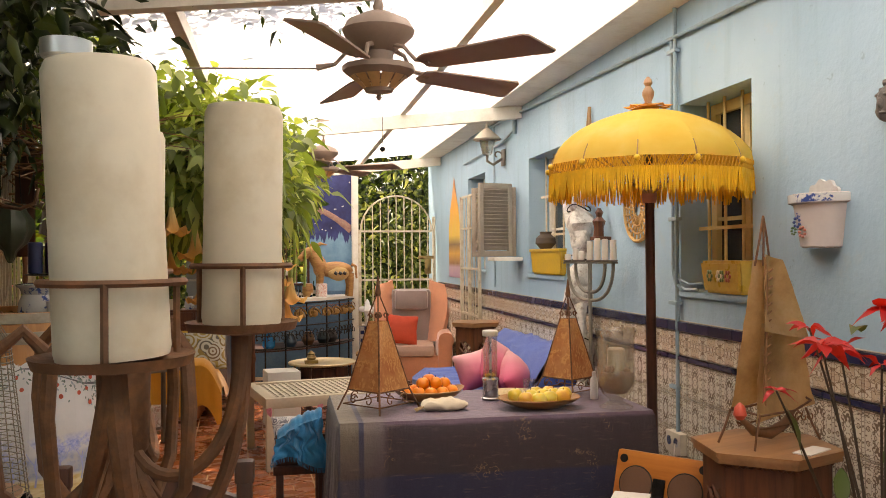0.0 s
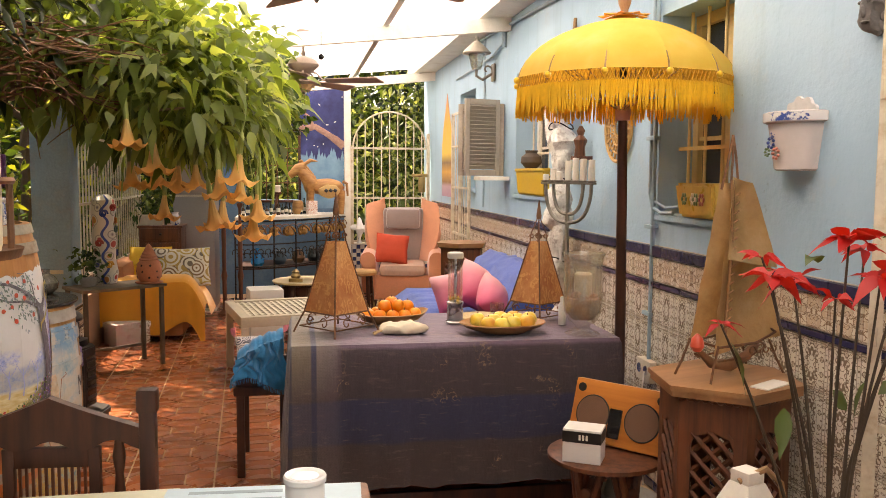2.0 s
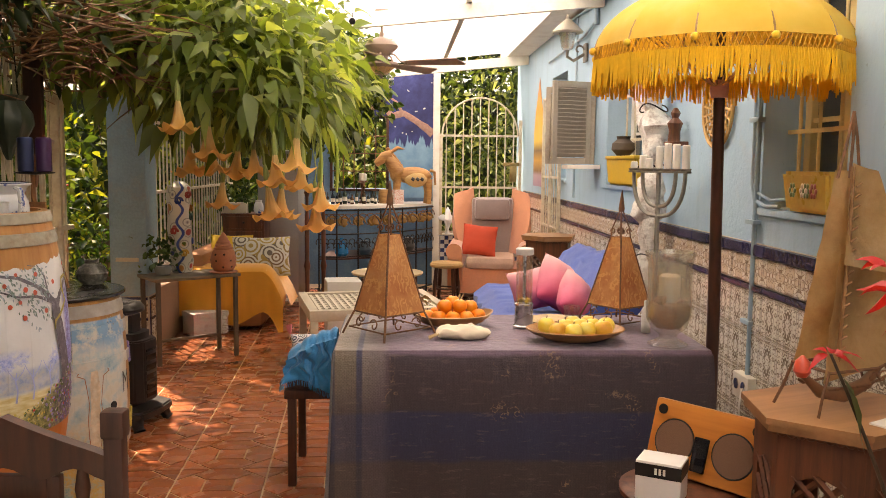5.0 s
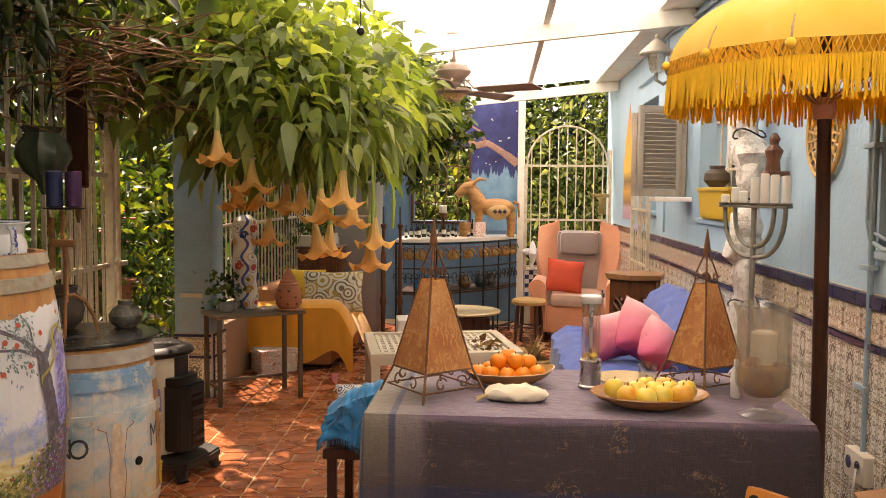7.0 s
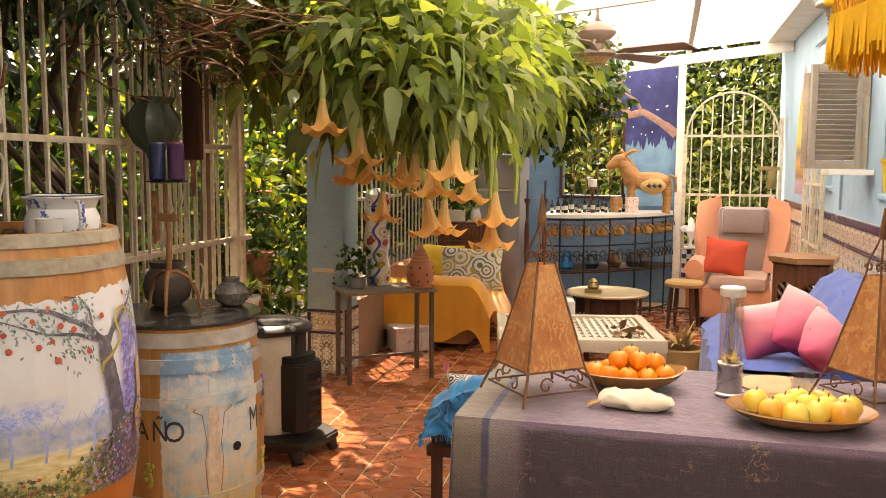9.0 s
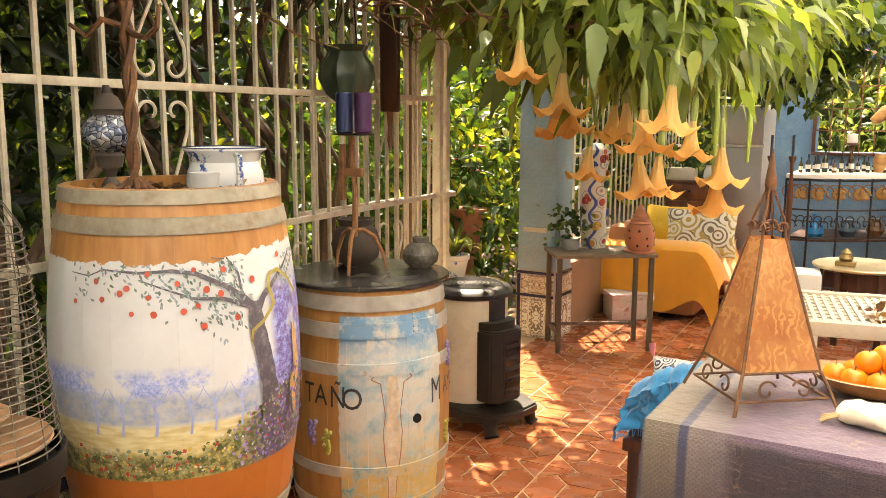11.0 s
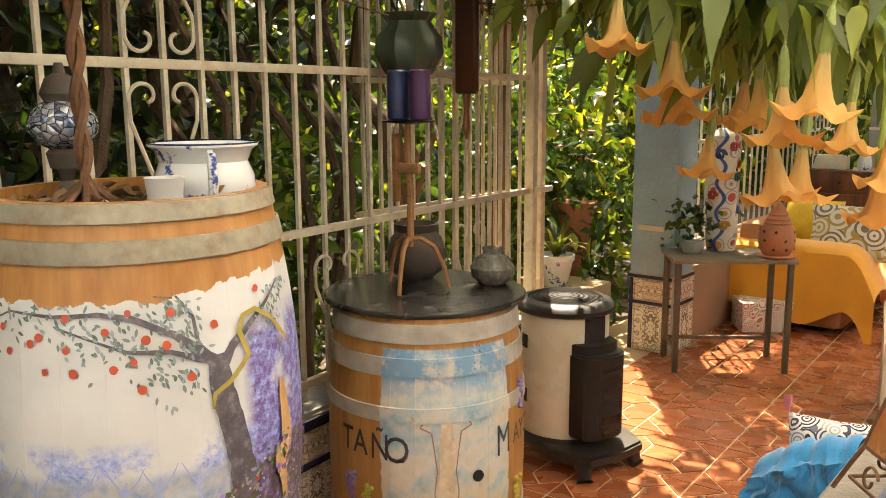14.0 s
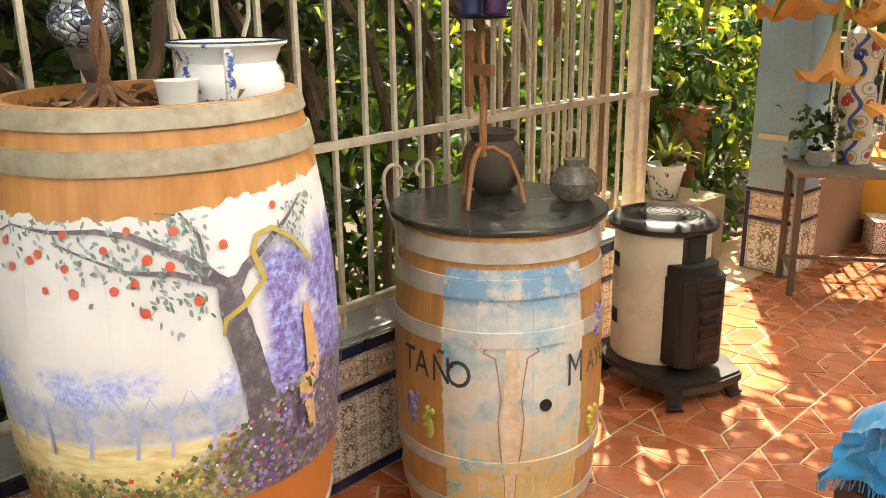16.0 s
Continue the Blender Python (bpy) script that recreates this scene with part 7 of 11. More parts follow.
lathe(g, [(0.045, 0.0), (0.06, 0.03), (0.055, 0.065), (0.045, 0.065)], 16, wob=0.06)
part("pot", g, M_STONE, PL)
rng = np.random.default_rng(77)
cc = rng.normal(size=(120, 3)) * np.array([0.07, 0.06, 0.06]) + np.array([-0.01, 0.02, 0.16])
v, f = leaf_cloud(cc, rng.normal(size=(120, 3)), rng.uniform(0.03, 0.06, 120), 0.7, 0.2, 7)
leaves_object("leaves", v, f, M_LEAF_IVY).parent = PL
# printed storage box on the floor
BX = thing("floral_box", (-0.98, 7.85, 0), "white storage box with a red leaf print", "box", 38)
M_FLORAL = print_cloth("leaf_print_card", (0.70, 0.64, 0.56), ((0.42, 0.10, 0.07), (0.16, 0.18, 0.08), (0.36, 0.14, 0.10)), 22.0)
g = BM()
box(g, -0.15, -0.11, 0.004, 0.15, 0.11, 0.15, 0.004)
part("body", g, M_FLORAL, BX)
g = BM()
box(g, -0.155, -0.115, 0.15, 0.155, 0.115, 0.19, 0.004)
part("lid", g, M_FLORAL, BX)
# couch under an orange blanket
CO = thing("couch", (-0.86, 8.70, 0), "low couch with plump arms under an orange blanket", "couch")
M_COUCH = plain("rust_upholstery", (0.36, 0.15, 0.06), 0.85, vary=0.2, bump=0.3)
g = BM()
box(g, -0.33, -0.75, 0.03, 0.33, 0.80, 0.34, 0.05)
part("base", g, M_COUCH, CO)
g = BM()
box(g, -0.33, -0.78, 0.25, 0.34, -0.56, 0.52, 0.09)
part("arm", g, M_COUCH, CO)
g = BM()
box(g, -0.34, -0.75, 0.25, -0.14, 0.80, 0.66, 0.08)
part("backrest", g, M_COUCH, CO)


def couch_blanket(u, v):
    x = -1.22 + 0.86 * u
    prof = v
    w = 0.016 * noise.noise(Vector((u * 7, v * 3, 8))) + 0.01 * noise.noise(Vector((u * 17, v * 2, 2)))
    if prof < 0.42:
        t = prof / 0.42
        y, z = 7.895 - 0.012 + w, 0.12 + 0.06 * math.sin(u * 9) * (1 - t) + 0.41 * t
    elif prof < 0.62:
        t = (prof - 0.42) / 0.20
        y, z = 7.90 + 0.27 * t, 0.53 + 0.03 * math.sin(math.pi * t) + w * 0.4
    else:
        t = (prof - 0.62) / 0.38
        y, z = 8.17 + 0.75 * t, 0.53 - 0.13 * min(1, t * 3) + w * 0.6
    k = max(0, u - 0.80) / 0.20
    z -= k * k * 0.26
    x += 0.012 * k
    return Vector((x, y, z))


g = BM()
rumpled(g, couch_blanket, 40, 40)
ob = part("orange_blanket", g, M_ORANGECLOTH)
tagged(ob, "bright orange fringed blanket spread over the couch arm", "blanket")
g = BM()


def side_fall(u, v):
    y = 7.90 + 1.15 * u
    w = 0.02 * noise.noise(Vector((u * 9, v * 2, 5)))
    return Vector((-0.485 + w + 0.03 * v, y, 0.53 - 0.10 * min(1, u * 4) - (0.30 + 0.07 * math.sin(u * 11)) * v + 0.1 * max(0, u - 0.6)))


rumpled(g, side_fall, 40, 12)
fall = part("side_fall", g, M_ORANGECLOTH, ob)
cushion("patterned_cushion", "cream cushion printed with brown and ochre circles", (-0.58, 8.25, 0.60), (68, 0, 8), 0.50, 0.36, 0.14, print_cloth("circle_print", (0.58, 0.53, 0.42), ((0.20, 0.12, 0.06), (0.42, 0.28, 0.06), (0.12, 0.10, 0.09), (0.46, 0.34, 0.10)), 8.5))
cushion("yellow_cushion", "plain yellow cushion on the couch", (-0.88, 8.42, 0.62), (66, 0, -6), 0.38, 0.32, 0.14, plain("yellow_cushion_cotton", (0.74, 0.46, 0.04), 0.85, bump=0.3))

# dresser with a planter, steel fridge
DR = thing("wooden_dresser", (-0.86, 9.15, 0), "reddish brown wooden dresser with drawers", "dresser")
g = BM()
box(g, -0.20, -0.18, 0.62, 0.19, 0.18, 0.905, 0.006)
box(g, -0.215, -0.195, 0.905, 0.205, 0.19, 0.925, 0.004)
part("body", g, M_CARVED, DR)
for z in (0.645, 0.785):
    g = BM()
    box(g, -0.18, -0.194, z, 0.17, -0.179, z + 0.115, 0.004)
    d = part("drawer", g, M_CARVED, DR)
    g = BM()
    ball(g, (0, -0.20, z + 0.058), 0.012, seg=10)
    part("knob", g, M_BLACKIRON, d)
for lx, ly in ((-0.18, -0.16), (0.17, -0.16), (-0.18, 0.16), (0.17, 0.16)):
    g = BM()
    tube(g, [(lx, ly, 0.62), (lx * 1.05, ly * 1.05, 0.0)], [0.022, 0.014], 8)
    part("leg", g, M_CARVED, DR)
PB = thing("window_box", (-0.95, 9.10, 0.925), "cream planter box with a green plant on the dresser", "planter")
g = BM()
box(g, -0.13, -0.06, 0, 0.10, 0.06, 0.10, 0.006)
part("box", g, plain("cream_planter", (0.66, 0.58, 0.44), 0.6), PB)
cc = rng.normal(size=(150, 3)) * np.array([0.10, 0.05, 0.06]) + np.array([-0.01, 0, 0.20])
v, f = leaf_cloud(cc, rng.normal(size=(150, 3)), rng.uniform(0.04, 0.09, 150), 0.5, 0.3, 8)
leaves_object("leaves", v, f, M_LEAF_IVY).parent = PB
JG = thing("blue_jug", (-0.74, 9.10, 0.925), "white and blue ceramic jug", "jug")
g = BM()
lathe(g, [(0.035, 0), (0.05, 0.03), (0.045, 0.08), (0.03, 0.11), (0.036, 0.125), (0.03, 0.125)], 20)
part("body", g, M_DELFT, JG)
FR_ = thing("steel_fridge", (-0.60, 9.70, 0), "dented stainless steel fridge with a freezer door", "fridge")
M_FRIDGE = plain("dull_fridge_steel", (0.42, 0.41, 0.40), 0.38, 0.7, big=2, vary=0.15, bump=0.06)
g = BM()
box(g, -0.21, -0.20, 0.03, 0.20, 0.30, 1.54, 0.012)
part("body", g, plain("fridge_side_grey", (0.36, 0.35, 0.34), 0.5, 0.3, vary=0.12), FR_)
g = BM()
box(g, -0.21, -0.235, 0.06, 0.20, -0.203, 1.19, 0.012)
part("door", g, M_FRIDGE, FR_)
g = BM()
box(g, -0.21, -0.235, 1.215, 0.20, -0.203, 1.535, 0.012)
part("freezer_door", g, M_FRIDGE, FR_)
g = BM()
box(g, -0.21, -0.245, 1.192, 0.20, -0.235, 1.212, 0.003)
part("handle_strip", g, M_WHITE, FR_)
g = BM()
box(g, -0.21, -0.22, 0.0, 0.20, 0.30, 0.03)
part("foot_strip", g, M_WHITE, FR_)

# night mural on the end wall
def mural_paint():
    m, nt, bsdf = shader("night_sky_mural")
    v = where(nt)
    sep = node(nt, "ShaderNodeSeparateXYZ", Vector=v)
    c = ramp(nt, noise_of(nt, v, 5.0, 6.0, 0.65), (0.3, (0.018, 0.020, 0.085)), (0.55, (0.035, 0.045, 0.17)), (0.75, (0.07, 0.09, 0.28)))
    drip = noise_of(nt, node(nt, "ShaderNodeMapping", Vector=v, Scale=(26, 1, 0.6)).outputs[0], 1.0, 3.0)
    edge = calc(nt, 'ADD', 1.46, calc(nt, 'MULTIPLY', drip, 0.42))
    low = ramp(nt, noise_of(nt, v, 6.0, 5.0), (0.3, (0.10, 0.24, 0.40)), (0.7, (0.22, 0.40, 0.54)))
    c = mix_colour(nt, calc(nt, 'DIVIDE', calc(nt, 'SUBTRACT', edge, sep.outputs[2]), 0.02, clamp=True), c, low)
    nt.links.new(c, bsdf.inputs["Base Color"])
    bsdf.inputs["Roughness"].default_value = 0.7
    bumped(nt, bsdf, noise_of(nt, v, 30.0, 5.0), 0.3, 0.005)
    return m


MU = thing("night_mural", (0, 0, 0), "painted night sky mural with a gnarled branch", "mural")
WY = BACK_Y + 0.119
g = BM()
box(g, BW[1] + 0.03, WY - 0.006, 1.02, 1.0, WY, 2.45)
box(g, 0.02, WY - 0.006, BW[3] + 0.03, BW[1] + 0.03, WY, 2.45)
part("sky_panel", g, mural_paint(), MU)
M_BRANCHP = plain("painted_branch_tone", (0.36, 0.20, 0.16), 0.7, big=14, vary=0.45, stain=(0.50, 0.33, 0.24), amount=0.6)
g = BM()
for pts, rr in (([(0.10, 2.06), (0.25, 2.02), (0.40, 2.10), (0.52, 1.96), (0.66, 1.99), (0.78, 1.92), (0.90, 1.84), (1.0, 1.76)], [0.025, 0.028, 0.03, 0.04, 0.035, 0.035, 0.045, 0.05]), ([(0.64, 2.0), (0.58, 2.12), (0.48, 2.18), (0.40, 2.26)], [0.018, 0.012, 0.008, 0.004]), ([(0.30, 2.04), (0.18, 2.16), (0.14, 2.26)], [0.02, 0.012, 0.006])):
    fine = []
    for a, b in zip(pts, pts[1:]):
        fine += [Vector((a[0] + (b[0] - a[0]) * t, WY - 0.008, a[1] + (b[1] - a[1]) * t)) for t in (0, 0.5)]
    fine.append(Vector((pts[-1][0], WY - 0.008, pts[-1][1])))
    rad = [rr[min(i // 2, len(rr) - 1)] for i in range(len(fine))]
    tube(g, fine, rad, 8)
for v_ in g.verts:
    v_.co.y = WY - 0.008 + (v_.co.y - WY + 0.008) * 0.15
part("painted_branch", g, M_BRANCHP, MU)
M_STAR = plain("star_white", (0.7, 0.7, 0.66), 0.7)
for k in range(26):
    g = BM()
    sx, sz = random.uniform(0.1, 0.98), random.uniform(1.75, 2.43)
    ball(g, (sx, WY - 0.008, sz), 0.008, 0.002, 0.008, 8)
    part("painted_star", g, M_STAR, MU)
# barred window in the end wall
WD = tagged(new("window_north"), "brown iron grid window in the blue wall", "window", kind="structure")
g = BM()
for x0, z0, x1, z1 in ((BW[0] - 0.03, BW[2] - 0.03, BW[1] + 0.03, BW[2]), (BW[0] - 0.03, BW[3], BW[1] + 0.03, BW[3] + 0.03), (BW[0] - 0.03, BW[2], BW[0], BW[3]), (BW[1], BW[2], BW[1] + 0.03, BW[3])):
    box(g, x0, WY - 0.03, z0, x1, WY + 0.01, z1, 0.003)
part("frame", g, M_DARKWOOD, WD)
for k in range(1, 5):
    g = BM()
    x = BW[0] + (BW[1] - BW[0]) * k / 5
    box(g, x - 0.006, WY - 0.015, BW[2], x + 0.006, WY - 0.003, BW[3])
    part("bar", g, M_RUST, WD)
for k in range(1, 4):
    g = BM()
    z = BW[2] + (BW[3] - BW[2]) * k / 4
    box(g, BW[0], WY - 0.017, z - 0.006, BW[1], WY - 0.002, z + 0.006)
    part("bar", g, M_RUST, WD)

# barred garden gate with arched top
GT = thing("barred_gate", (0, 0, 0), "pale iron barred gate with an arched top", "gate")
GX0, GX1, GY = 1.10, 1.97, BACK_Y - 0.02
for z in (0.635, 1.15, 1.74):
    g = BM()
    box(g, GX0, GY - 0.01, z - 0.012, GX1, GY + 0.01, z + 0.012)
    part("rail", g, M_IRONWHITE, GT)
g = BM()
cxm, rx = (GX0 + GX1) / 2, (GX1 - GX0) / 2
tube(g, [(cxm - rx * math.cos(t), GY, 1.74 + 0.43 * math.sin(t)) for t in (k * math.pi / 20 for k in range(21))], 0.011, 7)
part("arch", g, M_IRONWHITE, GT)
for k in range(9):
    x = GX0 + (GX1 - GX0) * (k + 0.5) / 9
    top = 1.74 + 0.43 * math.sqrt(max(0, 1 - ((x - cxm) / rx) ** 2))
    g = BM()
    tube(g, [(x, GY, 0.60), (x, GY, top)], 0.008, 6)
    part("bar", g, M_IRONWHITE, GT)
for x in (GX0 - 0.012, GX1 + 0.03):
    g = BM()
    box(g, x - 0.018, GY - 0.018, 0.60, x + 0.018, GY + 0.018, 1.92 if x > 1.5 else 1.76, 0.003)
    part("post", g, M_IRONWHITE, GT)
g = BM()
box(g, 1.80, GY - 0.035, 1.40, 1.99, GY - 0.012, 1.44, 0.004)
box(g, 1.88, GY - 0.04, 1.22, 1.96, GY - 0.012, 1.40, 0.006)
part("lock", g, plain("brass_lock", (0.35, 0.25, 0.10), 0.4, 0.6), GT)
g = BM()
box(g, 1.05, BACK_Y - 0.03, 0.592, 2.035, BACK_Y + 0.20, 0.612, 0.004)
structure("sill_north", g, M_WHITE, "white sill below the barred gate", "sill")
for k, (dx, s) in enumerate(((0.07, 1.0), (0.19, 0.8))):
    fl = thing("white_ceramic_dove", (GX0 + dx, BACK_Y - 0.07 + 0.05 * k, 0.612), "small white ceramic dove on the sill", "figurine", 30 * k, "doves on the sill")
    g = BM()
    lathe(g, [(0.03 * s, 0), (0.012 * s, 0.05 * s), (0.03 * s, 0.11 * s), (0.055 * s, 0.17 * s), (0.03 * s, 0.24 * s), (0.022 * s, 0.28 * s), (0.005, 0.31 * s)], 14, wob=0.25)
    part("body", g, plain("white_glaze_%d" % k, (0.78, 0.78, 0.76), 0.25, vary=0.05), fl)
    g = BM()
    ball(g, (0.05 * s, 0, 0.18 * s), 0.07 * s, 0.012, 0.035 * s, 12, 0.2)
    ball(g, (-0.05 * s, 0, 0.19 * s), 0.06 * s, 0.012, 0.035 * s, 12, 0.2)
    part("wing", g, fl.children[0].data.materials[0], fl)

# curved wrought-iron bar with a pale top
BAR = thing("wrought_iron_bar", (0, 0, 0), "curved wrought-iron drinks bar with a pale top", "bar counter")
front = [Vector((-0.19, 9.37, 0)), Vector((0.05, 9.36, 0)), Vector((0.35, 9.52, 0)), Vector((0.65, 9.80, 0)), Vector((0.85, 10.05, 0)), Vector((0.99, 10.33, 0))]
fine = []
for a, b in zip(front, front[1:]):
    fine += [a.lerp(b, t / 4) for t in range(4)]
fine.append(front[-1])
g = BM()
prism(g, [(p.x, p.y) for p in fine] + [(0.99, 10.60), (-0.19, 10.20)], 0.955, 0.985)
part("top", g, plain("pale_marble_top", (0.66, 0.63, 0.56), 0.35, big=6, vary=0.15), BAR)
for z, r in ((0.94, 0.010), (0.70, 0.008), (0.47, 0.008), (0.06, 0.010)):
    g = BM()
    tube(g, [p + Vector((0, 0.02, z)) for p in fine], r, 6)
    part("band", g, M_BLACKIRON, BAR)
for k in range(0, len(fine), 3):
    g = BM()
    p = fine[k] + Vector((0, 0.02, 0))
    tube(g, [p + Vector((0, 0, 0.0)), p + Vector((0, 0, 0.955))], 0.009, 6)
    part("upright", g, M_BLACKIRON, BAR)
for k in range(len(fine) - 1):
    a, b = fine[k] + Vector((0, 0.02, 0)), fine[k + 1] + Vector((0, 0.02, 0))
    d = (b - a).normalized()
    m = (a + b) / 2
    for zc, sgn in ((0.58, 1), (0.62, -1)):
        g = BM()
        tube(g, spiral(m + Vector((0, 0, zc)) + d * 0.018 * sgn, d * sgn, (0, 0, 1), 0.045, 0.012, -0.6, 4.6, 14), 0.005, 5)
        part("scrollwork", g, M_BLACKIRON, BAR)
    g = BM()
    tube(g, spiral(m + Vector((0, 0, 0.83)), d, (0, 0, 1), 0.09, 0.03, 0.2, 5.2, 16), 0.005, 5)
    part("scrollwork", g, M_RUST, BAR)
g = BM()
prism(g, [(p.x, p.y + 0.03) for p in fine] + [(0.95, 10.55), (-0.15, 10.15)], 0.44, 0.455)
part("shelf", g, M_DARKWOOD, BAR)
M_GILT = plain("old_gilt", (0.34, 0.19, 0.055), 0.5, 0.4, vary=0.4)
for k in range(9):
    c = fine[2 + 2 * k] + Vector((0.0, 0.035, 0.82))
    g = BM()
    ball(g, c, 0.055, 0.02, 0.04, 10, 0.6)
    tube(g, spiral(c, (1, 0.4, 0), (0, 0, 1), 0.07, 0.02, 0, 5, 12), 0.012, 5)
    part("gilt_carving", g, M_GILT, BAR, "old gilt carved swag")


def bottle(at, h, r, c, label):
    o = thing("bottle", at, label, "bottle", group="bottles on the bar")
    g = BM()
    lathe(g, [(r * 0.9, 0), (r, 0.005), (r, h * 0.55), (r * 0.35, h * 0.72), (r * 0.3, h * 0.95), (r * 0.36, h * 0.96), (r * 0.36, h)], 14)
    part("glass", g, plain("bottle_%d%d" % (int(at[0] * 100), int(h * 1000)), c, 0.12, vary=0.1, bump=0), o)
    g = BM()
    lathe(g, [(r * 1.02, h * 0.18), (r * 1.02, h * 0.42)], 14, caps=False)
    part("label", g, plain("paper_label_%d%d" % (int(at[0] * 100), int(h * 1000)), (0.6, 0.56, 0.46), 0.8), o, "plain paper label")


random.seed(41)
for k in range(17):
    t = k / 16
    x = -0.12 + 0.64 * t
    y = 9.62 + 0.42 * t + 0.10 * (k % 3)
    bottle((x, y, 0.985), random.uniform(0.09, 0.19), random.uniform(0.014, 0.024), random.choice([(0.02, 0.025, 0.02), (0.05, 0.03, 0.015), (0.03, 0.05, 0.03), (0.10, 0.05, 0.02), (0.02, 0.03, 0.06)]), random.choice(["small dark glass bottle on the bar", "dark green glass bottle on the bar"]))
BLUE = thing("blue_bottle", (0.02, 9.62, 0.455), "bright blue plastic bottle on the lower shelf", "bottle")
g = BM()
lathe(g, [(0.05, 0), (0.07, 0.03), (0.06, 0.10), (0.02, 0.16), (0.02, 0.19)], 14, wob=0.1)
part("body", g, plain("blue_plastic", (0.02, 0.22, 0.50), 0.25), BLUE)
for k, (x, y) in enumerate(((0.25, 9.78), (0.45, 9.95), (0.62, 10.08), (0.72, 10.2))):
    pz = thing("shelf_crock", (x, y, 0.455), "dark glazed crock on the lower shelf", "crock", group="crocks on the shelf")
    g = BM()
    lathe(g, [(0.05, 0), (0.075, 0.05), (0.06, 0.11), (0.04, 0.13), (0.045, 0.145)], 16)
    part("body", g, plain("crock_%d" % k, [(0.05, 0.09, 0.12), (0.16, 0.08, 0.03), (0.03, 0.05, 0.05), (0.10, 0.09, 0.08)][k], 0.3), pz)
WC = thing("white_candle_lamp", (0.22, 10.0, 0.985), "white pillar candle on a turned wooden stand", "candle")
g = BM()
lathe(g, [(0.05, 0), (0.05, 0.012), (0.015, 0.03), (0.022, 0.10), (0.014, 0.16), (0.03, 0.22), (0.055, 0.235), (0.05, 0.245)], 18)
part("stand", g, M_CARVED, WC)
g = BM()
lathe(g, [(0.040, 0.245), (0.042, 0.25), (0.042, 0.315), (0.036, 0.32)], 18)
part("candle", g, plain("white_wax", (0.74, 0.70, 0.62), 0.5, vary=0.05), WC)
KG = thing("small_keg", (0.45, 10.04, 0.985), "small varnished wooden keg on the bar", "keg")
g = BM()
lathe(g, [(0.05, 0), (0.062, 0.05), (0.064, 0.08), (0.058, 0.13), (0.05, 0.15)], 18)
part("body", g, M_TRAYWOOD, KG)
CT = thing("printed_carton", (0.60, 9.98, 0.985), "small white carton with red speckled print", "carton", 25)
g = BM()
box(g, -0.055, -0.035, 0, 0.055, 0.035, 0.15, 0.002)
part("body", g, print_cloth("carton_print", (0.74, 0.70, 0.64), ((0.55, 0.16, 0.10), (0.7, 0.5, 0.4)), 40), CT)

# wooden donkey on the bar
DK = thing("wooden_donkey", (0.72, 10.08, 0.985), "carved wooden donkey figure with bottle panniers", "figurine", 8)
M_DONKEY = woody("straw_coloured_wood", (0.50, 0.26, 0.085), (0.30, 0.13, 0.04), 18, 0.55, 0)
g = BM()
ball(g, (0.05, 0, 0.30), 0.20, 0.085, 0.095, 20, 0.1)
ball(g, (-0.13, 0, 0.32), 0.08, 0.075, 0.10, 16, 0.1)
tube(g, [(-0.12, 0, 0.33), (-0.19, 0, 0.43), (-0.24, 0, 0.50)], [0.085, 0.07, 0.055], 12)
tube(g, [(-0.20, 0, 0.525), (-0.27, 0, 0.50), (-0.34, 0, 0.44), (-0.365, 0, 0.42)], [0.055, 0.058, 0.042, 0.034], 12)
for sy in (-1, 1):
    tube(g, [(-0.20, sy * 0.035, 0.55), (-0.13, sy * 0.05, 0.60), (-0.06, sy * 0.06, 0.585)], [0.018, 0.018, 0.004], 8)
    tube(g, [(-0.13, sy * 0.05, 0.26), (-0.14, sy * 0.055, 0.12), (-0.13, sy * 0.055, 0.0)], [0.04, 0.03, 0.032], 10)
    tube(g, [(0.20, sy * 0.05, 0.26), (0.21, sy * 0.06, 0.12), (0.20, sy * 0.055, 0.0)], [0.05, 0.032, 0.034], 10)
tube(g, [(0.23, 0, 0.36), (0.28, 0, 0.34), (0.29, 0, 0.20)], [0.02, 0.016, 0.012], 8)
for k in range(9):
    ball(g, (-0.235 + 0.018 * k, 0.0, 0.575 - 0.022 * k), 0.024, 0.014, 0.03, 8, 0.5)
part("body", g, M_DONKEY, DK)
DK2 = thing("donkey_pannier", (0.74, 9.99, 1.18), "woven straw pannier with small bottles on the donkey", "basket", 8)
g = BM()
ball(g, (0.06, 0, 0.06), 0.12, 0.035, 0.075, 16, 0.2)
part("weave", g, plain("pannier_straw", (0.52, 0.34, 0.14), 0.9, fine=120, vary=0.4, bump=0.8), DK2)
for k in range(3):
    g = BM()
    tube(g, [(0.0 + 0.05 * k, -0.04, 0.08), (0.03 + 0.05 * k, -0.045, 0.06)], 0.018, 8)
    part("bottle_neck", g, plain("dark_neck_%d" % k, (0.03, 0.03, 0.035), 0.3), DK2)
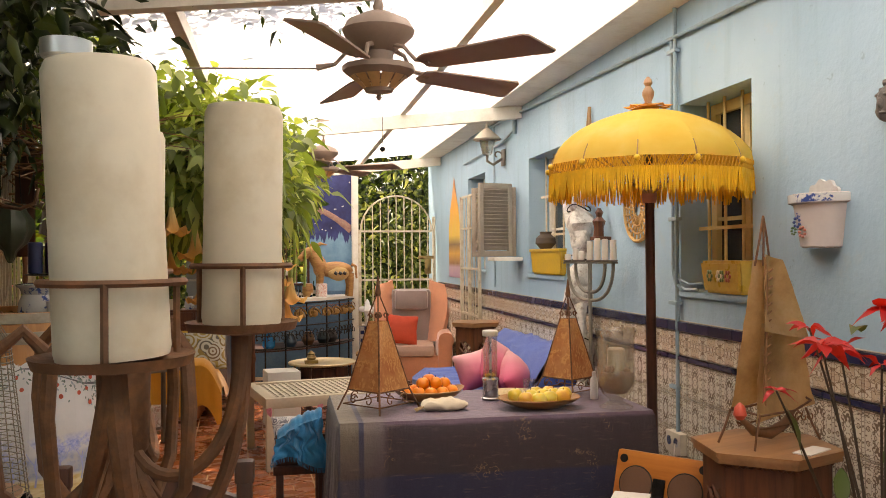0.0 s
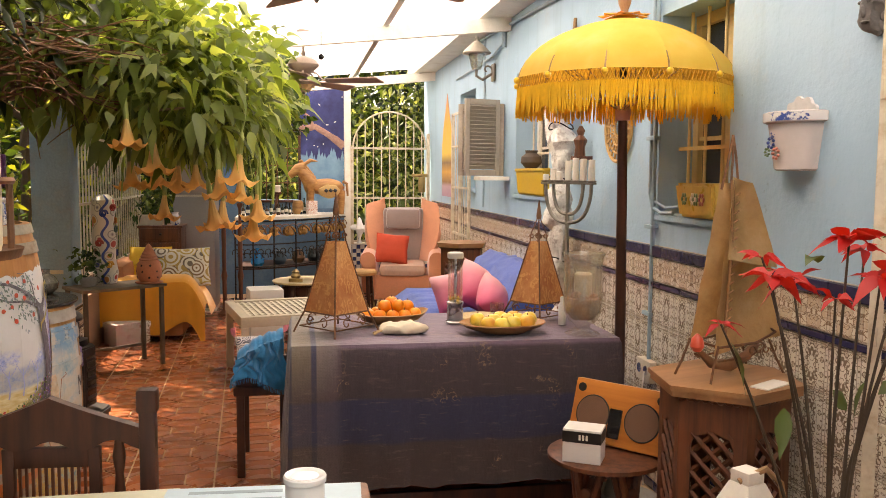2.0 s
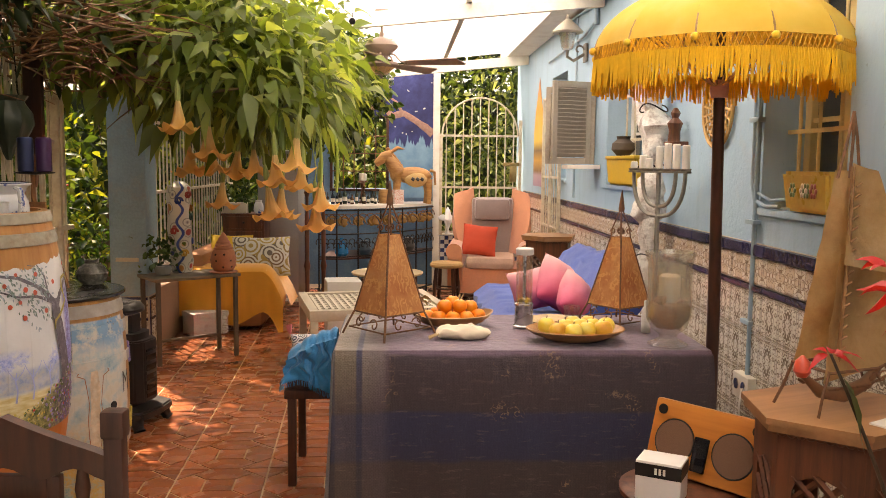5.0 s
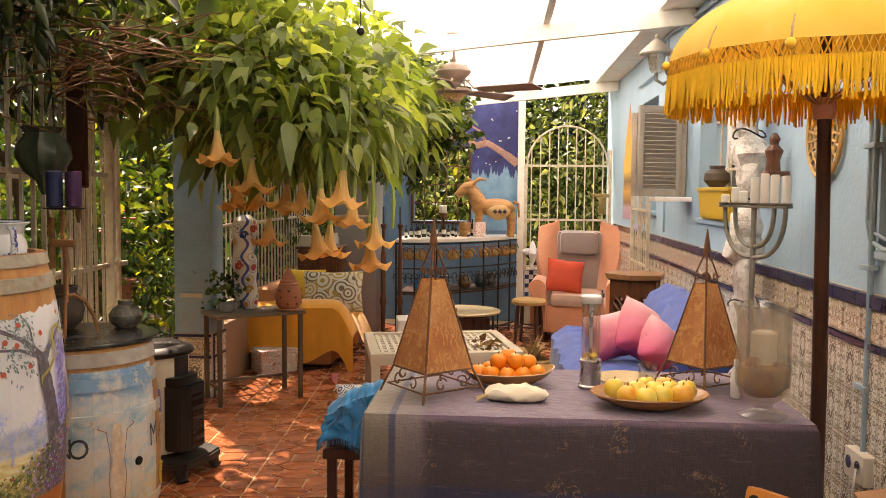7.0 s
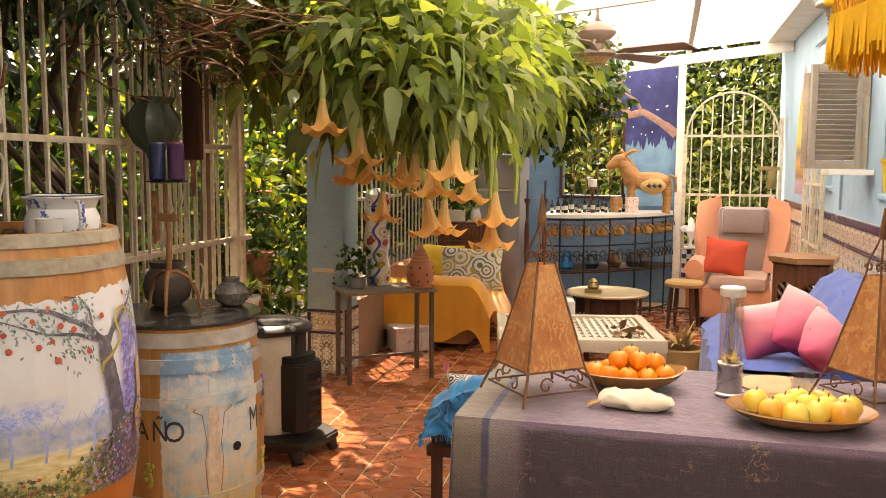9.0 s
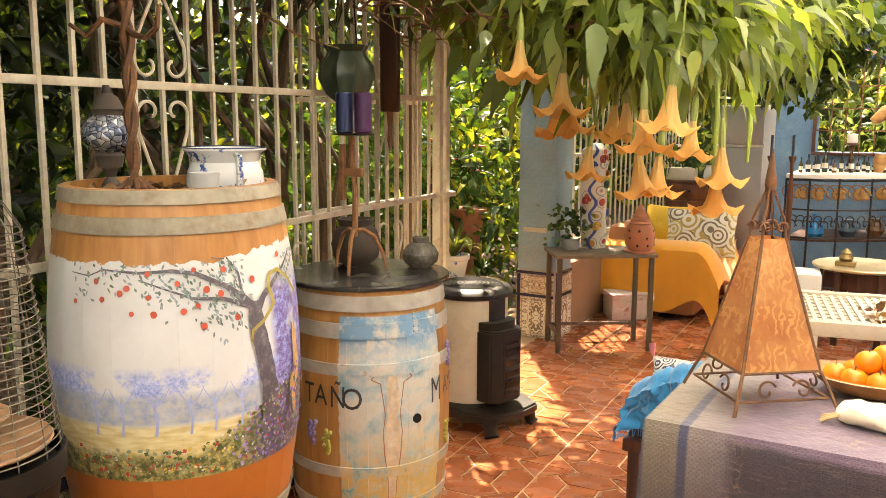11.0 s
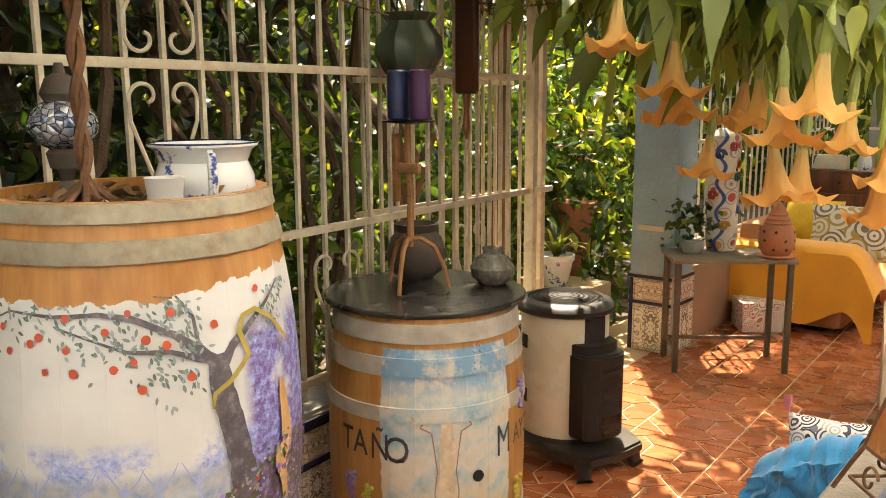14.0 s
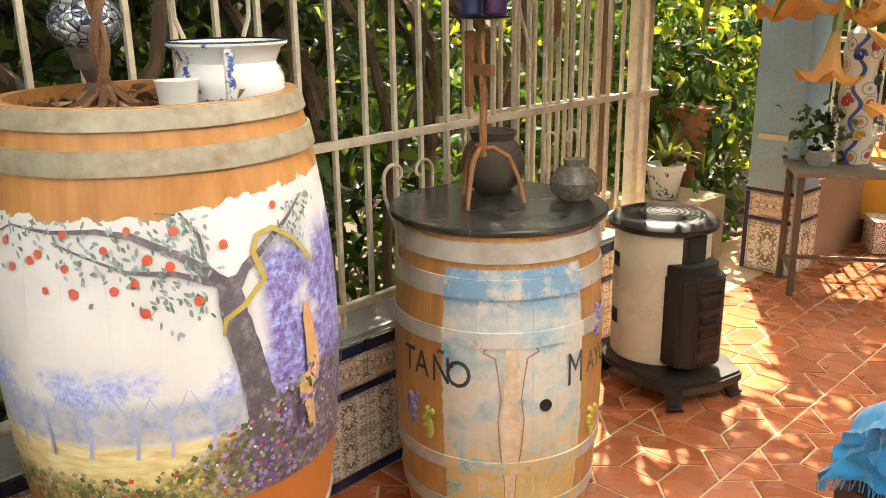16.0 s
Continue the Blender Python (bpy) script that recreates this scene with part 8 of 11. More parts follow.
# two tall turned candlesticks
for k, x in enumerate((-0.29, -0.13)):
    c = thing("tall_candlestick", (x, 9.22, 0), "tall turned wooden floor candlestick with a dark candle", "candlestick", group="tall candlesticks")
    g = BM()
    lathe(g, [(0.07, 0), (0.07, 0.02), (0.02, 0.06), (0.022, 0.35), (0.032, 0.40), (0.02, 0.46), (0.024, 0.85), (0.014, 0.95), (0.016, 1.08), (0.03, 1.12), (0.028, 1.135)], 12)
    part("stem", g, M_CARVED, c)
    g = BM()
    tube(g, [(0, 0, 1.135), (0, 0, 1.30)], 0.011, 8)
    part("candle", g, plain("navy_wax_%d" % k, (0.05, 0.06, 0.10), 0.4), c)
# glass globe lamp
GL = thing("globe_pendant", (0.48, 9.40, 2.23), "clear glass globe pendant under the roof", "pendant lamp")
g = BM()
ball(g, (0, 0, 0), 0.075, seg=24)
part("globe", g, glassy("globe_glass", (0.92, 0.95, 0.92), 0.04, 0.72), GL)
g = BM()
tube(g, [(0, 0, 0.07), (0, 0, 0.24)], 0.006, 6)
part("cord", g, M_BLACKIRON, GL)

# wing armchair
AC = thing("wing_armchair", (1.60, 9.82, 0), "apricot wing armchair with a grey back and seat pad", "armchair", -8)
M_APRICOT = plain("apricot_velvet", (0.60, 0.25, 0.13), 0.8, big=5, vary=0.2, bump=0.2, sheen=0.5)
M_GREYV = plain("grey_brown_velvet", (0.30, 0.23, 0.21), 0.85, big=5, vary=0.2, bump=0.2, sheen=0.5)
g = BM()
box(g, -0.36, -0.36, 0.08, 0.36, 0.34, 0.36, 0.04)
part("base", g, M_APRICOT, AC)
g = BM()
box(g, -0.25, -0.40, 0.34, 0.25, 0.22, 0.47, 0.055)
part("seat", g, plain("grey_seat_pad", (0.50, 0.33, 0.25), 0.85, big=5, vary=0.25), AC)
for sx in (-1, 1):
    g = BM()
    box(g, sx * 0.36 - 0.085, -0.38, 0.10, sx * 0.36 + 0.085, 0.30, 0.53, 0.05)
    tube(g, [(sx * 0.37, -0.40, 0.52), (sx * 0.37, 0.30, 0.54)], [0.085, 0.085], 14)
    part("arm", g, M_APRICOT, AC)
    g = BM()
    grid = []
    for i in range(13):
        t = i / 12
        deep = 0.30 * (1 - t ** 3) * (0.75 + 0.25 * math.cos(t * 2.2)) + 0.03
        row = []
        for k in range(7):
            q = k / 6
            bow = math.sin(math.pi * q) * 0.02
            row.append(g.verts.new((sx * (0.20 + 0.05 * t + (0.15 + 0.05 * math.sin(math.pi * t)) * q ** 1.3), 0.30 - deep * q - bow, 0.46 + 0.70 * t - 0.10 * q * t * t)))
        grid.append(row)
    for a, b in zip(grid, grid[1:]):
        for k in range(6):
            g.faces.new((a[k], a[k + 1], b[k + 1], b[k])).smooth = True
    bmesh.ops.recalc_face_normals(g, faces=g.faces)
    bmesh.ops.solidify(g, geom=g.faces[:], thickness=0.05)
    part("wing", g, M_APRICOT, AC)
g = BM()
box(g, -0.23, 0.17, 0.44, 0.23, 0.30, 1.06, 0.06, pose(0, 0, 0, 0, 0, 0))
part("backrest", g, M_GREYV, AC)
g = BM()
box(g, -0.19, 0.10, 0.82, 0.19, 0.20, 1.05, 0.045)
part("head_pad", g, M_GREYV, AC)
for lx, ly in ((-0.3, -0.3), (0.3, -0.3), (-0.3, 0.28), (0.3, 0.28)):
    g = BM()
    tube(g, [(lx, ly, 0.09), (lx, ly, 0)], [0.03, 0.02], 8)
    part("leg", g, M_DARKWOOD, AC)
cushion("red_cushion", "brick red woven cushion on the armchair", (1.45, 9.58, 0.63), (66, 6, -4), 0.36, 0.34, 0.12, plain("brick_red_weave", (0.50, 0.060, 0.025), 0.9, fine=120, vary=0.3, bump=0.6))
# rush stool
STL = thing("rush_stool", (1.10, 9.38, 0), "round stool with a woven straw seat", "stool")
g = BM()
lathe(g, [(0.13, 0.37), (0.165, 0.38), (0.17, 0.405), (0.155, 0.425), (0.05, 0.432)], 26)
part("seat", g, plain("woven_straw", (0.46, 0.28, 0.11), 0.85, fine=90, vary=0.4, bump=0.8), STL)
for k in range(4):
    a = k * math.pi / 2 + 0.5
    g = BM()
    tube(g, [(0.12 * math.cos(a), 0.12 * math.sin(a), 0.385), (0.135 * math.cos(a), 0.135 * math.sin(a), 0.2), (0.15 * math.cos(a), 0.15 * math.sin(a), 0)], [0.018, 0.022, 0.014], 8)
    part("leg", g, M_DARKWOOD, STL)
g = BM()
for k in range(4):
    a, b = k * math.pi / 2 + 0.5, (k + 1) * math.pi / 2 + 0.5
    tube(g, [(0.138 * math.cos(a), 0.138 * math.sin(a), 0.16), (0.138 * math.cos(b), 0.138 * math.sin(b), 0.16)], 0.009, 6)
part("stretcher", g, M_DARKWOOD, STL)
# brass tray table
TR = thing("tray_table", (0.52, 8.0, 0), "round pale brass tray table on folding wooden legs", "table")
g = BM()
lathe(g, [(0.26, 0.480), (0.30, 0.486), (0.305, 0.500), (0.295, 0.504), (0.28, 0.494), (0.02, 0.494)], 40)
part("tray", g, plain("pale_brass", (0.52, 0.42, 0.24), 0.35, 0.55, vary=0.2), TR)
for k in range(6):
    a = k * math.pi / 3
    g = BM()
    box(g, 0.235, -0.02, 0, 0.255, 0.02, 0.482, 0.003, Matrix.Rotation(a, 4, 'Z'))
    part("leg", g, M_DARKWOOD, TR)
    g = BM()
    box(g, -0.13, 0.20, 0.36, 0.13, 0.215, 0.46, 0.003, Matrix.Rotation(a + 0.52, 4, 'Z'))
    part("apron", g, M_DARKWOOD, TR)
BN = thing("brass_incense_burner", (0.42, 7.95, 0.495), "small dark brass incense burner on the tray", "burner")
g = BM()
box(g, -0.06, -0.04, 0, 0.06, 0.04, 0.03, 0.004)
lathe(g, [(0.035, 0.03), (0.045, 0.05), (0.03, 0.075), (0.035, 0.085), (0.008, 0.11)], 14)
part("body", g, plain("aged_brass", (0.26, 0.18, 0.07), 0.45, 0.7, vary=0.3), BN)
# low table with a lattice top
LT = thing("lattice_bench", (0.43, 6.62, 0), "low cream table with a woven lattice top", "low table", 12)
g = BM()
for x0, y0, x1, y1 in ((-0.46, -0.40, 0.46, -0.34), (-0.46, 0.34, 0.46, 0.40), (-0.46, -0.34, -0.40, 0.34), (0.40, -0.34, 0.46, 0.34)):
    box(g, x0, y0, 0.42, x1, y1, 0.49, 0.005)
part("frame", g, plain("pale_washed_wood", (0.55, 0.47, 0.34), 0.7, vary=0.2), LT)
g = BM()
box(g, -0.40, -0.34, 0.45, 0.40, 0.34, 0.462)
part("panel", g, plain("lattice_ground", (0.20, 0.17, 0.12), 0.9), LT)
for k in range(16):
    g = BM()
    y = -0.32 + 0.64 * k / 15
    box(g, -0.40, y - 0.012, 0.464 + 0.003 * (k % 2), 0.40, y + 0.012, 0.470 + 0.003 * (k % 2))
    part("slat", g, plain("lattice_slat", (0.62, 0.55, 0.42), 0.8) if k == 0 else bpy.data.materials["lattice_slat"], LT)
for k in range(19):
    g = BM()
    x = -0.38 + 0.76 * k / 18
    box(g, x - 0.010, -0.34, 0.474, x + 0.010, 0.34, 0.479)
    part("slat", g, bpy.data.materials["lattice_slat"], LT)
for lx, ly in ((-0.43, -0.37), (0.43, -0.37), (-0.43, 0.37), (0.43, 0.37)):
    g = BM()
    box(g, lx - 0.025, ly - 0.025, 0, lx + 0.025, ly + 0.025, 0.42, 0.003)
    part("leg", g, bpy.data.materials["pale_washed_wood"], LT)
WB = thing("white_cube_stool", (0.16, 7.75, 0), "plain white box stool", "stool", 10)
g = BM()
box(g, -0.14, -0.14, 0.0, 0.14, 0.14, 0.47, 0.012)
part("body", g, plain("chalky_white", (0.70, 0.66, 0.58), 0.7, vary=0.08), WB)
DL = thing("dried_leaf_bundle", (0.72, 6.45, 0.49), "brown dried leaf bundle on the lattice table", "dried leaves")
rng = np.random.default_rng(99)
cc = rng.normal(size=(26, 3)) * np.array([0.06, 0.04, 0.01]) + np.array([0, 0, 0.02])
v, f = leaf_cloud(cc, rng.normal(size=(26, 3)) * np.array([1, 1, 0.3]), rng.uniform(0.04, 0.08, 26), 0.5, 0.1, 12)
leaves_object("leaves", v, f, leafy("dry_brown_leaf", (0.30, 0.15, 0.05), (0.45, 0.28, 0.10), 0.2)).parent = DL

# sofa with a blue cover and pink cushions by the wall
SF = thing("sofa", (1.60, 6.15, 0), "low sofa under a cobalt blue cover by the wall", "sofa")
M_COBALT = plain("cobalt_cotton", (0.045, 0.10, 0.38), 0.85, big=4, fine=200, vary=0.25, bump=0.5, sheen=0.3)


def sofa_cover(u, v):
    y = 5.42 + 1.45 * u
    w = 0.022 * noise.noise(Vector((u * 9, v * 6, 3))) + 0.010 * noise.noise(Vector((u * 22, v * 15, 3)))
    pts = [(1.14, 0.10), (1.16, 0.50), (1.26, 0.57), (1.66, 0.57), (1.80, 0.80), (1.90, 0.86), (2.0, 0.84)]
    s = v * (len(pts) - 1)
    i = min(int(s), len(pts) - 2)
    t = s - i
    x = pts[i][0] + (pts[i + 1][0] - pts[i][0]) * t
    z = pts[i][1] + (pts[i + 1][1] - pts[i][1]) * t
    return Vector((x + w - 1.60, y - 6.15, z + w))


g = BM()
box(g, -0.42, -0.72, 0.04, 0.40, 0.72, 0.50, 0.04)
box(g, 0.20, -0.72, 0.40, 0.41, 0.72, 0.80, 0.05)
part("frame", g, M_GREYV, SF)
g = BM()
rumpled(g, sofa_cover, 40, 48)
for y in (-0.745, 0.72):
    pass
part("cover", g, M_COBALT, SF, "rumpled cobalt blue cotton cover")
g = BM()
rumpled(g, lambda u, v: Vector((1.15 + 0.84 * u - 1.60, 5.41 - 6.15 + 0.015 * noise.noise(Vector((u * 9, v * 3, 1))), 0.10 + v * (0.45 + 0.28 * max(0, u - 0.5) * 2))), 20, 10)
part("cover_side", g, M_COBALT, SF)
def pink_ombre():
    m, nt, bsdf = shader("pink_ombre_cotton")
    sep = node(nt, "ShaderNodeSeparateXYZ", Vector=where(nt))
    t = calc(nt, 'ADD', calc(nt, 'MULTIPLY', sep.outputs[1], 2.6), 0.5, clamp=True)
    c = ramp(nt, t, (0.15, (0.60, 0.08, 0.18)), (0.55, (0.68, 0.22, 0.28)), (0.95, (0.76, 0.50, 0.46)))
    nt.links.new(c, bsdf.inputs["Base Color"])
    bsdf.inputs["Roughness"].default_value = 0.85
    bumped(nt, bsdf, noise_of(nt, where(nt), 14.0, 4.0), 0.4, 0.01)
    return m


M_PINK = pink_ombre()
cushion("pink_cushion", "pink cushion fading to white at one edge", (1.41, 5.72, 0.70), (66, -10, 14), 0.28, 0.25, 0.19, M_PINK)
cushion("pink_cushion", "tall pink cushion fading to white at one edge", (1.53, 5.66, 0.74), (66, 30, 24), 0.24, 0.30, 0.18, M_PINK)
cushion("pink_cushion", "leaning pink cushion fading to white at one edge", (1.61, 5.52, 0.68), (62, 42, 30), 0.22, 0.28, 0.17, M_PINK)


def hex_outline(r, rot=0.0):
    return [(r * math.cos(k * math.pi / 3 + rot), r * math.sin(k * math.pi / 3 + rot)) for k in range(6)]


def lattice_hex_table(name, label, at, r, h, rz):
    """Six-sided carved table: arched lattice openings, moulded top."""
    t = thing(name, at, label, "side table", rz)
    g = BM()
    prism(g, hex_outline(r * 1.16), h - 0.035, h - 0.016)
    prism(g, hex_outline(r * 1.20), h - 0.016, h)
    part("tabletop", g, woody(name + "_top", (0.38, 0.19, 0.08), (0.24, 0.11, 0.045), 12, 0.4, 0), t)
    pts = [Vector((x, y, 0)) for x, y in hex_outline(r)]
    for k in range(6):
        a, b = pts[k], pts[(k + 1) % 6]
        d = (b - a).normalized()
        nrm = Vector((d.y, -d.x, 0))
        w = (b - a).length
        R = Matrix((( d.x, nrm.x, 0, a.x), (d.y, nrm.y, 0, a.y), (0, 0, 1, 0), (0, 0, 0, 1)))
        g = BM()
        x0, x1, z0, z1 = w * 0.19, w * 0.81, h * 0.44, h * 0.83
        arch = [(x1, z1 - 0.05), (x1 - 0.012, z1 - 0.022), (w * 0.5 + 0.010, z1 - 0.006), (w * 0.5, z1), (w * 0.5 - 0.010, z1 - 0.006), (x0 + 0.012, z1 - 0.022), (x0, z1 - 0.05)]
        for xa, xb in ((0, x0), (x1, w)):
            box(g, xa, -0.018, 0.03, xb, 0, h - 0.035, 0, R)
        box(g, x0, -0.018, 0.10, x1, 0, z0, 0, R)
        half = len(arch)
        lo = [g.verts.new(R @ Vector((x, 0, z))) for x, z in arch + [(x0, h - 0.035), (x1, h - 0.035)]]
        hi = [g.verts.new(R @ Vector((x, -0.018, z))) for x, z in arch + [(x0, h - 0.035), (x1, h - 0.035)]]
        g.faces.new(lo)
        g.faces.new(hi[::-1])
        for j in range(len(lo)):
            g.faces.new((lo[j], hi[j], hi[(j + 1) % len(lo)], lo[(j + 1) % len(lo)]))
        part("panel", g, M_CARVED, t)
        for sgn in (1, -1):
            for j in range(12):
                off = -0.20 + 0.062 * j
                seg = []
                for q in range(61):
                    x = x0 + (x1 - x0) * q / 60
                    z = z0 + off + (x - x0 if sgn > 0 else x1 - x)
                    if z0 <= z <= z1:
                        seg.append((x, z))
                if len(seg) > 6:
                    g = BM()
                    tube(g, [R @ Vector((seg[0][0], -0.009 - 0.003 * sgn, seg[0][1])), R @ Vector((seg[-1][0], -0.009 - 0.003 * sgn, seg[-1][1]))], 0.0085, 4)
                    part("lattice_slat", g, M_CARVED, t)
        g = BM()
        n = 9
        for j in range(n):
            c0 = R @ Vector((w * (j + 0.5) / n, 0.004, h - 0.037))
            ball(g, c0, w / n * 0.55, w / n * 0.55, 0.014, 8)
        part("scallop", g, M_CARVED, t)
    g = BM()
    prism(g, hex_outline(r * 0.90), 0.04, 0.06)
    part("shelf", g, M_DARKWOOD, t)
    return t


lattice_hex_table("carved_drum_table", "dark carved six-sided side table behind the sofa", (1.77, 7.30, 0), 0.185, 0.885, 12)
SB = thing("straw_basket", (1.05, 7.35, 0), "frayed straw basket with dried grasses", "basket")
g = BM()
lathe(g, [(0.10, 0), (0.15, 0.10), (0.14, 0.24), (0.13, 0.25), (0.12, 0.1)], 20, wob=0.06)
part("body", g, plain("frayed_straw", (0.36, 0.22, 0.09), 0.9, fine=80, vary=0.5, bump=0.8), SB)
strap_plant(SB, (0, 0, 0.20), 40, 0.26, plain("dry_grass", (0.46, 0.32, 0.14), 0.9, vary=0.3), 31, 1.0)

# ---- along the house wall ----
M_YFRAME = plain("yellow_window_paint", (0.66, 0.50, 0.20), 0.55, vary=0.2, stain=(0.42, 0.30, 0.13), amount=0.4)
M_DARKGLASS = plain("dark_window_glass", (0.03, 0.03, 0.03), 0.08, vary=0.05, bump=0)
for i, (y0, y1, z0, z1) in enumerate(WINS):
    w = tagged(new("window_%d" % (i + 1)), ["deep window with a yellow barred frame", "deep window with white inner bars", "deep shuttered window in blue plaster"][i], "window", kind="structure")
    x = WALL_X + 0.19
    g = BM()
    for a0, b0, a1, b1 in ((y0, z0, y1, z0 + 0.05), (y0, z1 - 0.05, y1, z1), (y0, z0 + 0.05, y0 + 0.05, z1 - 0.05), (y1 - 0.05, z0 + 0.05, y1, z1 - 0.05), ((y0 + y1) / 2 - 0.03, z0 + 0.05, (y0 + y1) / 2 + 0.03, z1 - 0.05)):
        box(g, x - 0.03, a0, b0, x + 0.03, a1, b1, 0.004)
    part("window_frame", g, M_YFRAME if i == 0 else M_WHITE, w)
    for half in (0, 1):
        g = BM()
        ya, yb = (y0 + 0.05, (y0 + y1) / 2 - 0.03) if half == 0 else ((y0 + y1) / 2 + 0.03, y1 - 0.05)
        box(g, x - 0.004, ya, z0 + 0.05, x + 0.004, yb, z1 - 0.05)
        part("pane", g, M_DARKGLASS, w)
        for zz in (0.38, 0.72):
            g = BM()
            box(g, x - 0.022, ya, z0 + (z1 - z0) * zz - 0.009, x - 0.004, yb, z0 + (z1 - z0) * zz + 0.009)
            part("glazing_bar", g, M_YFRAME if i == 0 else M_WHITE, w)
    g = BM()
    box(g, WALL_X - 0.018, y0 - 0.02, z0 - 0.03, WALL_X + 0.17, y1 + 0.02, z0 - 0.003, 0.004)
    part("window_sill", g, M_BLUE, w)
# iron bars inside the first two recesses
for (y0, y1, z0, z1), mt in ((WINS[0], M_YFRAME), (WINS[1], M_IRONWHITE)):
    gr = thing("window_bars", (WALL_X + 0.10, y0, z0), "painted iron window bars", "window bars")
    for k in range(4):
        g = BM()
        yy = (y1 - y0) * (k + 0.6) / 4.2
        tube(g, [(0, yy, 0), (0, yy, z1 - z0)], 0.007, 6)
        part("bar", g, mt, gr)
    for zz in (0.33, 0.66):
        g = BM()
        box(g, -0.006, 0, (z1 - z0) * zz - 0.008, 0.006, y1 - y0, (z1 - z0) * zz + 0.008)
        part("crossbar", g, mt, gr)

# shutters: one leaf standing out, one folded on the wall
M_SHUT = plain("weathered_grey_shutter", (0.42, 0.35, 0.27), 0.75, vary=0.35, bump=0.5, stain=(0.22, 0.16, 0.11), amount=0.6)


def shutter(at, rz, w, h, material, label):
    s = thing("louvred_shutter", at, label, "shutter", rz, "shutters")
    g = BM()
    for x0, z0, x1, z1 in ((0, 0, 0.035, h), (w - 0.035, 0, w, h), (0.035, 0, w - 0.035, 0.045), (0.035, h - 0.045, w - 0.035, h)):
        box(g, x0, -0.014, z0, x1, 0.014, z1, 0.003)
    part("frame", g, material, s)
    n = int((h - 0.09) / 0.028)
    for k in range(n):
        g = BM()
        z = 0.05 + (h - 0.1) * (k + 0.5) / n
        box(g, 0.035, -0.003, -0.016, w - 0.035, 0.003, 0.016, 0, pose(0, 0, z, 38, 0, 0))
        part("slat", g, material, s)
    return s


shutter((2.035, 6.98, 1.43), 160, 0.36, 0.56, M_SHUT, "weathered grey louvred shutter standing open")
shutter((1.70, 6.86, 1.43), 17, 0.30, 0.585, plain("dark_grey_shutter", (0.34, 0.29, 0.23), 0.7, vary=0.25), "dark grey louvred shutter half folded")
g = BM()
box(g, 1.80, 6.78, 1.395, 2.035, 7.0, 1.425, 0.004)
tagged(part("shutter_ledge", g, M_WHITE), "small white ledge under the shutters", "ledge")
# leaning pale grille door by the far window
GD = thing("leaning_grille_door", (1.985, 8.06, 0), "tall pale iron grille door leaning at the wall", "grille door")
for y in (0.0, 0.42, 0.82):
    g = BM()
    box(g, -0.014, y, 0.0, 0.014, y + 0.028, 2.04, 0.003)
    part("stile", g, M_IRONWHITE, GD)
for z in (0.02, 0.55, 0.85, 1.30, 1.70, 2.02):
    g = BM()
    box(g, -0.008, 0.028, z, 0.008, 0.82, z + 0.02)
    part("rail", g, M_IRONWHITE, GD)
for k in range(7):
    g = BM()
    y = 0.08 + 0.11 * k
    tube(g, [(0, y, 0.02), (0, y, 2.03)], 0.005, 5)
    part("bar", g, M_IRONWHITE, GD)
# flame mural on the wall
FM = thing("flame_mural", (WALL_X - 0.004, 9.5, 0), "narrow painted panel with an orange flame shape", "mural")


def flame_paint():
    m, nt, bsdf = shader("flame_mural_paint")
    sep = node(nt, "ShaderNodeSeparateXYZ", Vector=where(nt))
    z = sep.outputs[2]
    c = ramp(nt, calc(nt, 'DIVIDE', calc(nt, 'SUBTRACT', z, 1.2), 1.1, clamp=True), (0.0, (0.35, 0.22, 0.38)), (0.10, (0.45, 0.30, 0.42)), (0.14, (0.20, 0.08, 0.02)), (0.24, (0.62, 0.30, 0.03)), (0.33, (0.13, 0.06, 0.03)), (0.42, (0.80, 0.52, 0.06)), (0.70, (0.82, 0.36, 0.03)), (0.95, (0.62, 0.22, 0.10)))
    nt.links.new(mix_colour(nt, calc(nt, 'MULTIPLY', noise_of(nt, where(nt), 9.0, 5.0), 0.35), c, (0.72, 0.55, 0.28, 1)), bsdf.inputs["Base Color"])
    bsdf.inputs["Roughness"].default_value = 0.75
    return m


g = BM()
ol = [(-0.30, 1.20), (0.30, 1.20), (0.30, 1.75), (0.22, 1.95), (0.10, 2.12), (0.0, 2.30), (-0.10, 2.12), (-0.22, 1.95), (-0.30, 1.75)]
lo = [g.verts.new((0, y, z)) for y, z in ol]
hi = [g.verts.new((-0.003, y, z)) for y, z in ol]
g.faces.new(hi)
g.faces.new(lo[::-1])
for k in range(len(ol)):
    g.faces.new((lo[k], lo[(k + 1) % len(ol)], hi[(k + 1) % len(ol)], hi[k]))
part("painted_panel", g, flame_paint(), FM)

# conduits, junctions, socket
CN = thing("wall_conduit", (0, 0, 0), "blue-grey painted conduit pipes along the wall", "pipe")
